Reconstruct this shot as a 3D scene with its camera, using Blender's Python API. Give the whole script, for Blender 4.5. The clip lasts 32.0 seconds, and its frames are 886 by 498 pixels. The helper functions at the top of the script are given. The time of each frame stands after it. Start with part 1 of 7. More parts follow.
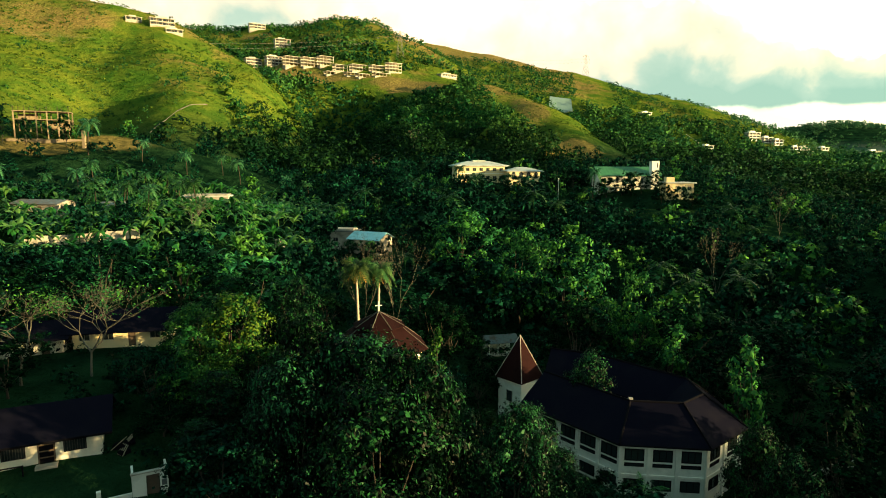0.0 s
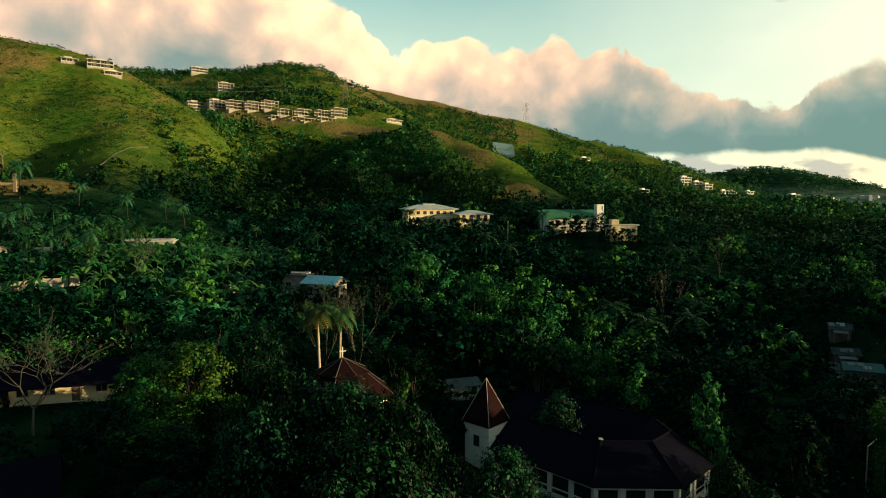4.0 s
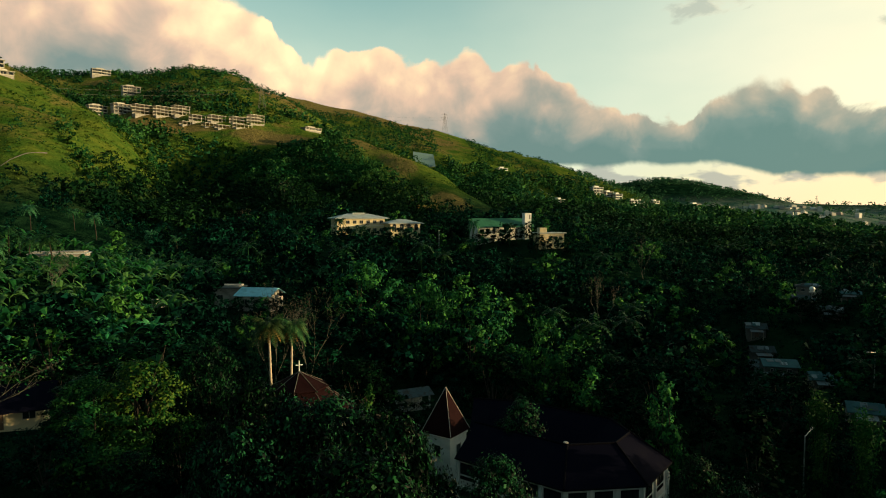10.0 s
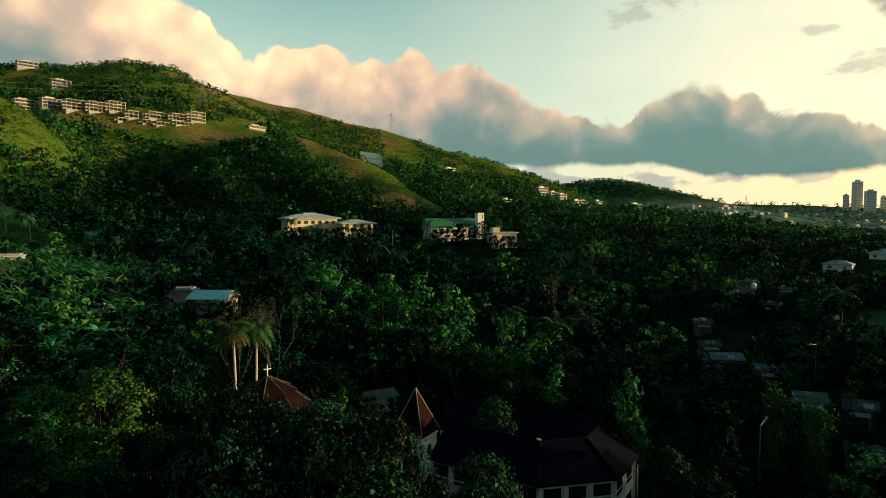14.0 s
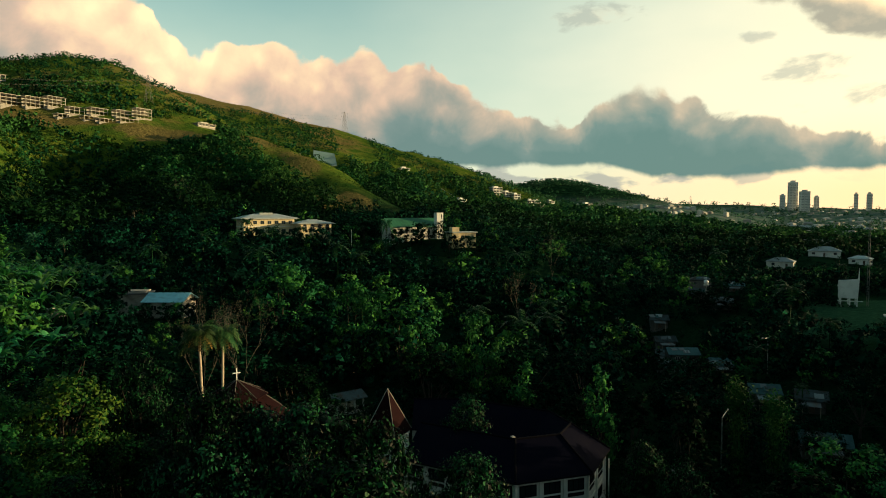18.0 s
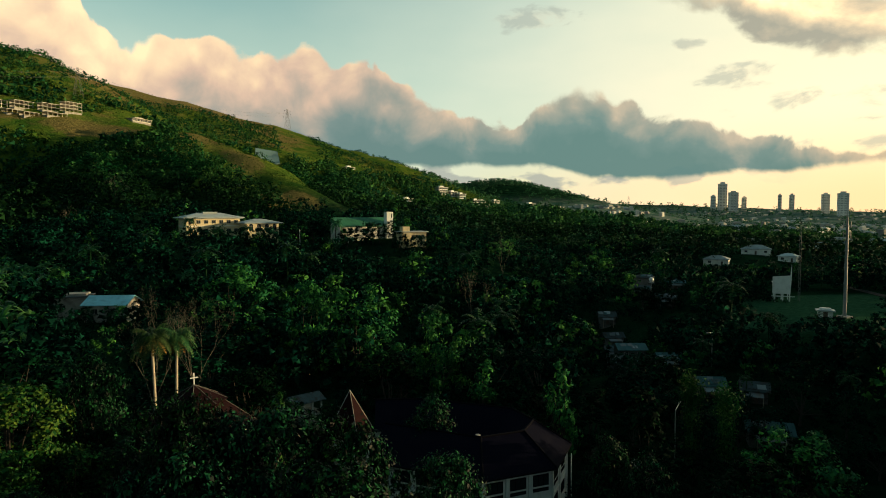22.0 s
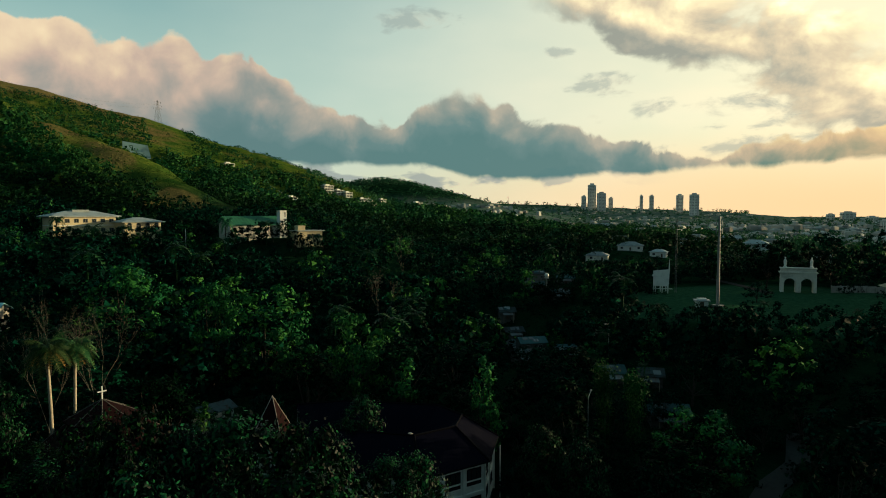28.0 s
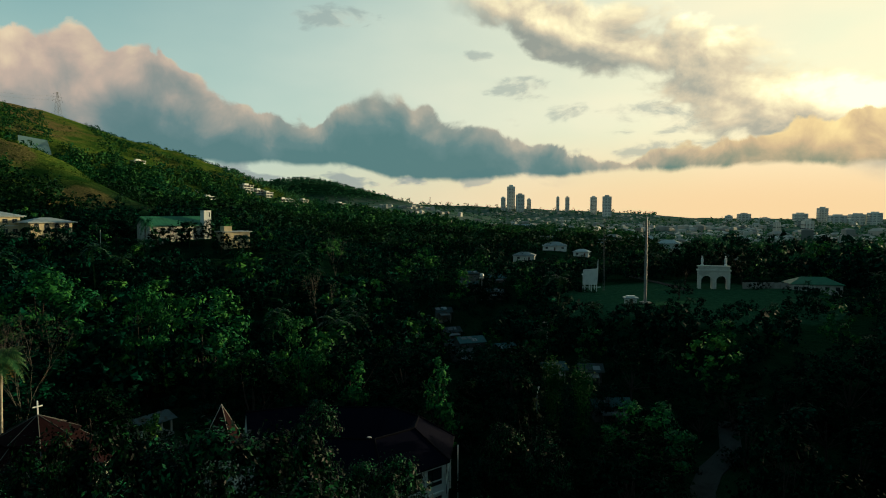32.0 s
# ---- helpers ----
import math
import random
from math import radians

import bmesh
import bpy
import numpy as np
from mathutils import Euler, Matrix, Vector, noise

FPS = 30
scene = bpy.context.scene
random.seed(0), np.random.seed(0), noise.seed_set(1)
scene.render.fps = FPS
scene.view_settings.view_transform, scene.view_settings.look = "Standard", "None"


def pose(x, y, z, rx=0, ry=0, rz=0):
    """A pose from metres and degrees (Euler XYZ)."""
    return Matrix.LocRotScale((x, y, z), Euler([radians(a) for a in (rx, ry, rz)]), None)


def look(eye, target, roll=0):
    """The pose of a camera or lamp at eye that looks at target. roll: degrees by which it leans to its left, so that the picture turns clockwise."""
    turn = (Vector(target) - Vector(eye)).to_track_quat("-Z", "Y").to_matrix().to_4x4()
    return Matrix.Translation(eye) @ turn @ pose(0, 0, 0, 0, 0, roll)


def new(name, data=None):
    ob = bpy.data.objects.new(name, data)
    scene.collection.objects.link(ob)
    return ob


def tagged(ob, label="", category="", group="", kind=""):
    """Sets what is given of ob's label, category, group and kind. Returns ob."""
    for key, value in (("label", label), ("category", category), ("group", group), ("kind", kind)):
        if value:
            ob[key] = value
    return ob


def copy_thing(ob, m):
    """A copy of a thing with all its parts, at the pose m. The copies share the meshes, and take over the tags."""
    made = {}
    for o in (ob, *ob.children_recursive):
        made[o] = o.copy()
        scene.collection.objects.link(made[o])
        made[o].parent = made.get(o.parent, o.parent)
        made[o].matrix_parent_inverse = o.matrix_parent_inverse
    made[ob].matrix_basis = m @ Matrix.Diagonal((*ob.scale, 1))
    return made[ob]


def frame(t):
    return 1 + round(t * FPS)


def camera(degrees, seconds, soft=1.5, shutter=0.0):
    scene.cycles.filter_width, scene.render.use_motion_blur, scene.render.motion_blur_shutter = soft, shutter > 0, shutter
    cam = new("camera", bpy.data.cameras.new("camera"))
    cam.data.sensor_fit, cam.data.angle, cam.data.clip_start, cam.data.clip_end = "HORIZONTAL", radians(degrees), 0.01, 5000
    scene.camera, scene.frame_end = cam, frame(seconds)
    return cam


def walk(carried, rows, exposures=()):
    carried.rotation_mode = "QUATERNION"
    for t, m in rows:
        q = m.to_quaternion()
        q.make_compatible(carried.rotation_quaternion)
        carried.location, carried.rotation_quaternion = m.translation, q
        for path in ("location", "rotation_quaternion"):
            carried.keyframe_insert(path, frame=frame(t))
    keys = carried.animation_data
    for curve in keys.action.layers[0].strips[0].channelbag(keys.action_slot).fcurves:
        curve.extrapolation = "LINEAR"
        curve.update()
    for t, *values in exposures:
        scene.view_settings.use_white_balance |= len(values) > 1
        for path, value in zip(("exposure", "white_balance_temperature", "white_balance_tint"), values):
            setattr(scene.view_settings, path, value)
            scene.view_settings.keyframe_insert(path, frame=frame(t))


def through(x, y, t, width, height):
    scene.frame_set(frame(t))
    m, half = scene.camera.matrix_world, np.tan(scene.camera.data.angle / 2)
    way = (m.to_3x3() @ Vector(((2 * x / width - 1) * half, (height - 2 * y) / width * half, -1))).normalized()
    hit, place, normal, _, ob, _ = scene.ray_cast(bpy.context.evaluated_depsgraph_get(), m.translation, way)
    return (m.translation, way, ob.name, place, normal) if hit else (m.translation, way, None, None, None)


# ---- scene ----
cam = camera(71.7, 32.0, soft=1.0)
PATH = [  # seconds, place, heading to the left, pitch, roll
    (0, 0.01, 0.00, 41.00, -0.00, -7.98, 0.24),
    (1, -0.59, 0.08, 41.01, -1.31, -6.96, 0.22),
    (2, -1.30, 0.31, 40.94, -2.60, -5.93, 0.20),
    (3, -2.19, 0.47, 40.93, -3.91, -4.94, 0.18),
    (4, -3.03, 0.51, 40.88, -5.21, -3.93, 0.12),
    (5, -3.99, 0.78, 40.85, -6.50, -3.17, 0.11),
    (6, -5.08, 1.30, 40.72, -7.81, -3.02, 0.09),
    (7, -6.13, 1.62, 40.66, -9.10, -3.02, 0.04),
    (8, -7.11, 1.82, 40.65, -10.38, -3.01, -0.00),
    (9, -8.07, 2.10, 40.62, -11.67, -3.02, -0.03),
    (10, -9.01, 2.44, 40.60, -12.97, -3.03, -0.06),
    (11, -9.92, 2.79, 40.60, -14.25, -3.05, -0.08),
    (12, -10.81, 3.10, 40.62, -15.54, -3.06, -0.10),
    (13, -11.65, 3.36, 40.62, -16.82, -3.05, -0.12),
    (14, -12.45, 3.61, 40.61, -18.08, -3.04, -0.14),
    (15, -13.19, 3.89, 40.59, -19.32, -3.04, -0.18),
    (16, -13.86, 4.19, 40.57, -20.47, -3.05, -0.21),
    (17, -14.43, 4.44, 40.57, -21.49, -3.06, -0.24),
    (18, -14.95, 4.68, 40.59, -22.45, -3.07, -0.24),
    (19, -15.51, 5.00, 40.59, -23.58, -3.08, -0.22),
    (20, -16.13, 5.41, 40.57, -24.94, -3.08, -0.20),
    (21, -16.76, 5.79, 40.55, -26.34, -3.10, -0.18),
    (22, -17.35, 6.07, 40.55, -27.68, -3.13, -0.18),
    (23, -17.95, 6.31, 40.55, -29.07, -3.17, -0.18),
    (24, -18.63, 6.66, 40.55, -30.65, -3.21, -0.18),
    (25, -19.43, 7.18, 40.53, -32.47, -3.24, -0.16),
    (26, -20.37, 7.91, 40.50, -34.46, -3.26, -0.14),
    (27, -21.44, 8.86, 40.45, -36.54, -3.25, -0.14),
    (28, -22.51, 9.81, 40.41, -38.61, -3.25, -0.12),
    (29, -23.44, 10.60, 40.39, -40.59, -3.25, -0.07),
    (30, -24.30, 11.39, 40.38, -42.46, -3.24, -0.02),
    (31, -25.15, 12.36, 40.39, -44.25, -3.22, 0.00),
    (32, -26.01, 13.45, 40.40, -46.00, -3.19, 0.01),
]
EXPOSURES = [(0, 1.34, 7500, 0), (1.5, 0.95, 7150, 3), (3, 0.44, 6750, 5), (5.5, 0.08, 6600, 5), (8, 0.0, 6600, 5), (16, 0.0, 6550, 5), (24, -0.18, 6250, 4), (32, -0.44, 5600, 0)]
walk(cam, [(t, Matrix.Translation((x, y, z)) @ pose(0, 0, 0, 0, 0, yaw) @ pose(0, 0, 0, 90 + pitch) @ pose(0, 0, 0, 0, 0, roll))
           for t, x, y, z, yaw, pitch, roll in PATH], EXPOSURES)

# ---- light: a low sun out on the right, a sky with banks of cloud ----
SUN_AZ, SUN_EL = 110.0, 6.0
sun = new("sun", bpy.data.lights.new("sun", "SUN"))
sun.data.energy, sun.data.angle, sun.data.color = 6.0, radians(0.6), (1.0, 0.72, 0.37)
sun.matrix_world = look((0, 0, 0), (-math.sin(radians(SUN_AZ)) * math.cos(radians(SUN_EL)), -math.cos(radians(SUN_AZ)) * math.cos(radians(SUN_EL)), -math.sin(radians(SUN_EL))))


class Nodes:
    """Short hand for building node trees."""

    def __init__(self, tree):
        self.tree = tree

    def add(self, kind, **values):
        n = self.tree.nodes.new(kind)
        for key, value in values.items():
            if key.startswith("in_"):
                n.inputs[key[3:].replace("_", " ")].default_value = value
            elif key == "op":
                n.operation = value
        return n

    def link(self, a, b):
        self.tree.links.new(a, b)

    def put(self, socket, value):
        if isinstance(value, (int, float, tuple)):
            socket.default_value = value
        else:
            self.link(value, socket)

    def math(self, op, a, b=0.0, c=0.0, clamp=False):
        n = self.tree.nodes.new("ShaderNodeMath")
        n.operation, n.use_clamp = op, clamp
        for socket, value in zip(n.inputs, (a, b, c)):
            self.put(socket, value)
        return n.outputs[0]

    def mix(self, fac, a, b, blend="MIX"):
        n = self.tree.nodes.new("ShaderNodeMix")
        n.data_type, n.blend_type = "RGBA", blend
        self.put(n.inputs[0], fac), self.put(n.inputs[6], a), self.put(n.inputs[7], b)
        return n.outputs[2]

    def noise(self, vector, scale, detail=4.0, rough=0.5, distort=0.0):
        n = self.tree.nodes.new("ShaderNodeTexNoise")
        n.inputs["Scale"].default_value, n.inputs["Detail"].default_value, n.inputs["Roughness"].default_value = scale, detail, rough
        n.inputs["Distortion"].default_value = distort
        if vector is not None:
            self.link(vector, n.inputs["Vector"])
        return n.outputs[0]

    def ramp(self, fac, stops, ease="LINEAR"):
        n = self.tree.nodes.new("ShaderNodeValToRGB")
        n.color_ramp.interpolation = ease
        el = n.color_ramp.elements
        while len(el) < len(stops):
            el.new(0.5)
        for e, (at, c) in zip(el, stops):
            e.position, e.color = at, (c, c, c, 1) if isinstance(c, (int, float)) else (*c, 1)
        self.put(n.inputs[0], fac)
        return n.outputs[0]

    def step(self, value, low, high):
        n = self.tree.nodes.new("ShaderNodeMapRange")
        n.interpolation_type, n.clamp = "SMOOTHSTEP", True
        self.put(n.inputs[0], value), self.put(n.inputs[1], low), self.put(n.inputs[2], high)
        return n.outputs[0]


TOPS = (  # heading and height of the bank's upper edge
    (-60, 12), (-30, 19), (-16, 20.5), (-9, 20), (-3, 16.5), (1.5, 13.2), (3.5, 15.2), (7, 15.2), (11, 13.4), (16, 14.4), (21, 13), (26, 10.8),
    (31, 9.2), (34.5, 8.0), (36.5, 10.3), (42, 10.6), (46, 8.8), (50, 8.4), (53, 7.0), (58, 5.9), (62, 5.6), (66, 6.2), (72, 7.0), (77, 8.0), (86, 8.0), (120, 7.0))
BASES = ((-60, 0), (0, 0), (14, 2.0), (22, 4.6), (36, 4.6), (42, 3.4), (48, 3.2), (60, 3.7), (74, 4.2), (84, 3.7), (120, 3))
CLOUDLETS = ((36.0, 17.2, 4.2, 1.1), (53.5, 11.4, 3.6, 1.3), (57.5, 9.2, 2.2, 0.9), (52.5, 8.6, 1.4, 0.5), (49.0, 14.2, 1.4, 0.5), (64.0, 8.4, 5.0, 1.6), (66.0, 5.6, 8.0, 0.9))  # heading, height, half width, half depth


def build_sky():
    world = bpy.data.worlds.new("sky")
    world.use_nodes = True
    scene.world = world
    N = Nodes(world.node_tree)
    N.tree.nodes.clear()
    sky = N.add("ShaderNodeTexSky")
    sky.sky_type, sky.sun_disc, sky.sun_elevation, sky.sun_rotation = "NISHITA", False, radians(SUN_EL), radians(SUN_AZ)
    sky.air_density, sky.dust_density, sky.ozone_density = 1.0, 1.6, 1.2
    where = N.add("ShaderNodeTexCoord").outputs["Generated"]
    split = N.add("ShaderNodeSeparateXYZ")
    N.link(where, split.inputs[0])
    x, y, z = split.outputs
    az = N.math("MULTIPLY", N.math("ARCTAN2", x, y), 180 / math.pi)
    el = N.math("MULTIPLY", N.math("ARCSINE", z), 180 / math.pi)
    puff = N.noise(where, 13.0, 6.0, 0.55, 0.3)
    billow = N.noise(where, 5.0, 3.0, 0.5)
    puffs = N.math("SUBTRACT", puff, 0.5)
    billows = N.math("SUBTRACT", billow, 0.5)

    lump = N.add("ShaderNodeTexVoronoi", in_Scale=24.0, in_Randomness=1.0)
    lump.feature = "SMOOTH_F1"
    warp = N.add("ShaderNodeVectorMath", op="ADD")
    scatter_by = N.add("ShaderNodeTexNoise", in_Scale=9.0, in_Detail=4.0)
    shrink = N.add("ShaderNodeVectorMath", op="SCALE")
    N.link(where, scatter_by.inputs["Vector"]), N.link(scatter_by.outputs["Color"], shrink.inputs[0])
    shrink.inputs["Scale"].default_value = 0.06
    N.link(where, warp.inputs[0]), N.link(shrink.outputs[0], warp.inputs[1]), N.link(warp.outputs[0], lump.inputs["Vector"])
    lumps = N.math("SUBTRACT", 0.42, lump.outputs["Distance"])  # rounded heads of cumulus

    # the long bank over the hills: its top and its base by heading, -60 to 120 degrees, heights in 30ths of a degree
    A = lambda d: (d + 60) / 180  # noqa: E731
    head = N.math("DIVIDE", N.math("ADD", az, 60.0), 180.0)
    top = N.math("MULTIPLY", N.ramp(head, [(A(d), h / 30) for d, h in TOPS]), 30.0)
    base = N.math("MULTIPLY", N.ramp(head, [(A(d), h / 30) for d, h in BASES]), 30.0)
    edge = N.math("ADD", N.math("ADD", N.math("MULTIPLY", puffs, 4.6), N.math("MULTIPLY", billows, 2.2)), N.math("MULTIPLY", lumps, 1.7))
    under_top = N.math("ADD", N.math("SUBTRACT", top, el), edge)
    over_base = N.math("ADD", N.math("SUBTRACT", el, base), N.math("MULTIPLY", puffs, 1.8))
    crisp = N.math("ADD", 0.30, N.math("MULTIPLY", N.step(billow, 0.45, 0.7), 1.2))
    bank = N.math("MULTIPLY", N.step(under_top, -0.12, crisp), N.step(over_base, -0.25, 0.35))
    depth = N.math("ADD", N.math("DIVIDE", under_top, N.math("ADD", N.math("SUBTRACT", top, base), 2.0)), N.math("MULTIPLY", puffs, 0.5))
    depth = N.math("SUBTRACT", depth, N.math("MULTIPLY", lumps, 0.55))
    turned = N.math("ADD", depth, N.ramp(head, [(A(-40), 0.30), (A(-16), 0.22), (A(-11), 0.12), (A(-5), 0.0), (A(4), 0.03), (A(12), 0.18), (A(20), 0.35), (A(30), 0.44), (A(40), 0.46), (A(56), 0.46), (A(64), 0.3), (A(76), 0.06), (A(90), -0.1)]))
    bank_colour = N.ramp(turned, [(0.0, (1.40, 1.02, 0.60)), (0.18, (1.14, 0.79, 0.50)), (0.36, (0.84, 0.57, 0.42)), (0.56, (0.50, 0.42, 0.35)), (0.80, (0.225, 0.30, 0.285)), (1.0, (0.165, 0.262, 0.252))])
    bank_colour = N.mix(N.step(az, 54.0, 76.0), bank_colour, N.mix(1.0, bank_colour, (1.35, 1.10, 0.80, 1), "MULTIPLY"))  # warmer towards the sun
    bank_colour = N.mix(N.step(az, 12.0, 40.0), bank_colour, N.mix(1.0, bank_colour, (0.86, 1.0, 0.97, 1), "MULTIPLY"))

    # the gilded bank that climbs from the low right, lit from above and grey beneath
    tilt = N.math("SUBTRACT", el, N.math("SUBTRACT", 18.6, N.math("MULTIPLY", N.math("SUBTRACT", az, 50.0), 0.36)))

    def gilded(shift_az, shift_el):
        at = N.add("ShaderNodeCombineXYZ")
        N.link(N.math("MULTIPLY", N.math("ADD", az, shift_az), 0.10), at.inputs[0])
        N.link(N.math("MULTIPLY", N.math("ADD", el, shift_el), 0.14), at.inputs[1])
        wool = N.math("SUBTRACT", N.noise(at.outputs[0], 1.5, 6.0, 0.55, 0.25), 0.5)
        body = N.math("SUBTRACT", N.math("ADD", 2.4, N.math("MULTIPLY", N.math("SUBTRACT", az, 50.0), 0.07)), N.math("ABSOLUTE", N.math("ADD", tilt, shift_el)))
        return N.math("ADD", body, N.math("MULTIPLY", wool, 11.0))
    thick = gilded(0.0, 0.0)
    rim = N.math("SUBTRACT", thick, gilded(0.7, 1.5))
    ribbon = N.math("MULTIPLY", N.step(thick, -0.2, 1.5), N.math("MULTIPLY", N.step(az, 45.0, 51.0), N.step(el, 2.0, 5.0)))
    gilt = N.math("ADD", N.math("ADD", N.math("MULTIPLY", rim, 0.17), 0.30), N.math("MULTIPLY", N.step(az, 58.0, 84.0), 0.30))
    gilt = N.math("SUBTRACT", gilt, N.math("MULTIPLY", thick, 0.012))
    ribbon_colour = N.ramp(gilt, [(0.0, (0.44, 0.41, 0.33)), (0.22, (0.66, 0.55, 0.40)), (0.45, (1.08, 0.80, 0.50)), (0.7, (1.6, 1.22, 0.68)), (1.0, (2.1, 1.75, 1.05))])

    # cloudlets, and a thin veil that pales the sky
    flat = N.add("ShaderNodeVectorMath", op="MULTIPLY")
    N.link(where, flat.inputs[0])
    flat.inputs[1].default_value = (1, 1, 2.4)
    wisps = N.noise(flat.outputs[0], 16.0, 5.0, 0.6, 0.3)
    scraps = N.math("MULTIPLY", 0.0, wisps)
    for caz, cel, raz, rel in CLOUDLETS:
        u = N.math("DIVIDE", N.math("SUBTRACT", az, caz), raz)
        v = N.math("DIVIDE", N.math("SUBTRACT", el, cel), rel)
        near = N.math("SUBTRACT", 1.0, N.math("ADD", N.math("MULTIPLY", u, u), N.math("MULTIPLY", v, v)))
        scraps = N.math("MAXIMUM", scraps, N.step(N.math("ADD", near, N.math("MULTIPLY", N.math("SUBTRACT", wisps, 0.5), 6.5)), 0.1, 1.5))
    low = N.math("MULTIPLY", N.step(N.math("ADD", N.noise(flat.outputs[0], 14.0, 4.0), N.math("MULTIPLY", N.math("ABSOLUTE", N.math("SUBTRACT", el, 3.4)), -0.16)), 0.40, 0.52), N.math("SUBTRACT", 1.0, N.step(az, 44.0, 60.0)))
    lifted = N.math("SUBTRACT", el, N.math("MULTIPLY", N.step(az, 2.0, 72.0), 20.0))
    veil = N.math("MULTIPLY", N.math("SUBTRACT", 1.0, N.step(lifted, 2.0, 31.0)), N.math("ADD", 0.72, N.math("MULTIPLY", N.step(az, 0.0, 60.0), 0.22)))
    veil = N.math("MULTIPLY", veil, N.math("ADD", 0.66, N.math("MULTIPLY", N.noise(flat.outputs[0], 3.0, 4.0), 0.62)))
    veil = N.math("MULTIPLY", veil, N.ramp(head, [(A(-12), 1.3), (A(6), 1.2), (A(16), 1.06), (A(36), 1.0), (A(58), 1.08)]))
    warmth = N.step(N.math("ADD", az, N.math("MULTIPLY", el, -0.6)), 18.0, 76.0)
    veil_colour = N.mix(warmth, (0.90, 0.91, 0.72, 1), (1.60, 1.27, 0.77, 1))
    glow = N.math("MULTIPLY", N.math("SUBTRACT", 1.0, N.step(el, 0.5, 9.0)), N.step(az, 15.0, 75.0))

    colour = N.mix(1.0, sky.outputs[0], (0.080, 0.250, 0.228, 1), "MULTIPLY")
    colour = N.mix(N.math("MULTIPLY", veil, 1.0, clamp=True), colour, veil_colour)
    colour = N.mix(N.math("MULTIPLY", glow, 0.85), colour, (1.42, 0.84, 0.38, 1))
    colour = N.mix(N.math("MULTIPLY", low, 0.75), colour, (0.42, 0.43, 0.40, 1))
    colour = N.mix(N.math("MULTIPLY", ribbon, 0.92), colour, ribbon_colour)
    colour = N.mix(N.math("MULTIPLY", scraps, 0.55), colour, N.mix(N.step(wisps, 0.42, 0.60), (0.95, 0.78, 0.56, 1), (0.46, 0.47, 0.41, 1)))
    colour = N.mix(N.math("MULTIPLY", bank, 0.97), colour, bank_colour)
    # overhead and behind, out of view: heavy grey evening cloud added to cut fill light
    unseen_deck = N.math("MAXIMUM", N.step(el, 21.0, 36.0), N.step(N.math("ABSOLUTE", N.math("SUBTRACT", az, 28.0)), 68.0, 100.0))
    unseen_deck_colour = N.mix(billow, (0.054, 0.108, 0.122, 1), (0.125, 0.205, 0.225, 1))
    unseen_deck_colour = N.mix(N.math("SUBTRACT", 1.0, N.step(el, 4.0, 34.0)), unseen_deck_colour, (0.21, 0.26, 0.25, 1))  # paler towards the horizon behind, to light walls that face the camera
    colour = N.mix(N.math("MULTIPLY", unseen_deck, 0.94), colour, unseen_deck_colour)
    back = N.add("ShaderNodeBackground", in_Strength=1.0)
    out = N.add("ShaderNodeOutputWorld")
    N.link(colour, back.inputs[0]), N.link(back.outputs[0], out.inputs[0])


build_sky()

# ---- materials ----
def material(name, colour, rough=0.7, metal=0.0, spread=0.0, grain=(4.0, 0.25), stain=(0.35, 0.25), stain_colour=None, bump=(12.0, 0.15), island=0.0, specular=0.4):
    """A weathered surface: colour broken up by fine grain and broad stains, with relief. spread: how far one object differs from another, island: one loose piece from another."""
    mat = bpy.data.materials.new(name)
    mat.use_nodes = True
    N = Nodes(mat.node_tree)
    shader = N.tree.nodes["Principled BSDF"]
    at = N.add("ShaderNodeTexCoord").outputs["Object"]
    fine = N.noise(at, grain[0], 5.0, 0.6)
    broad = N.noise(at, stain[0], 4.0, 0.55, 0.6)
    dark = tuple(c * 0.45 for c in colour) if stain_colour is None else stain_colour
    c = N.mix(N.math("MULTIPLY", N.step(broad, 0.45, 0.75), stain[1] * 2, clamp=True), (*colour, 1), (*dark, 1))
    value = N.math("ADD", 1.0 - grain[1], N.math("MULTIPLY", fine, 2 * grain[1]))
    if spread:
        value = N.math("MULTIPLY", value, N.math("ADD", 1 - spread, N.math("MULTIPLY", N.add("ShaderNodeObjectInfo").outputs["Random"], 2 * spread)))
    if island:
        value = N.math("MULTIPLY", value, N.math("ADD", 1 - island, N.math("MULTIPLY", N.add("ShaderNodeNewGeometry").outputs["Random Per Island"], 2 * island)))
    hsv = N.add("ShaderNodeHueSaturation")
    N.link(c, hsv.inputs["Color"]), N.link(value, hsv.inputs["Value"])
    N.link(hsv.outputs[0], shader.inputs["Base Color"])
    N.link(N.math("ADD", rough - 0.12, N.math("MULTIPLY", fine, 0.24), clamp=True), shader.inputs["Roughness"])
    shader.inputs["Metallic"].default_value = metal
    shader.inputs["Specular IOR Level"].default_value = specular
    if bump[1]:
        b = N.add("ShaderNodeBump", in_Strength=bump[1], in_Distance=0.1)
        N.link(N.noise(at, bump[0], 4.0, 0.6), b.inputs["Height"])
        N.link(b.outputs[0], shader.inputs["Normal"])
    return mat


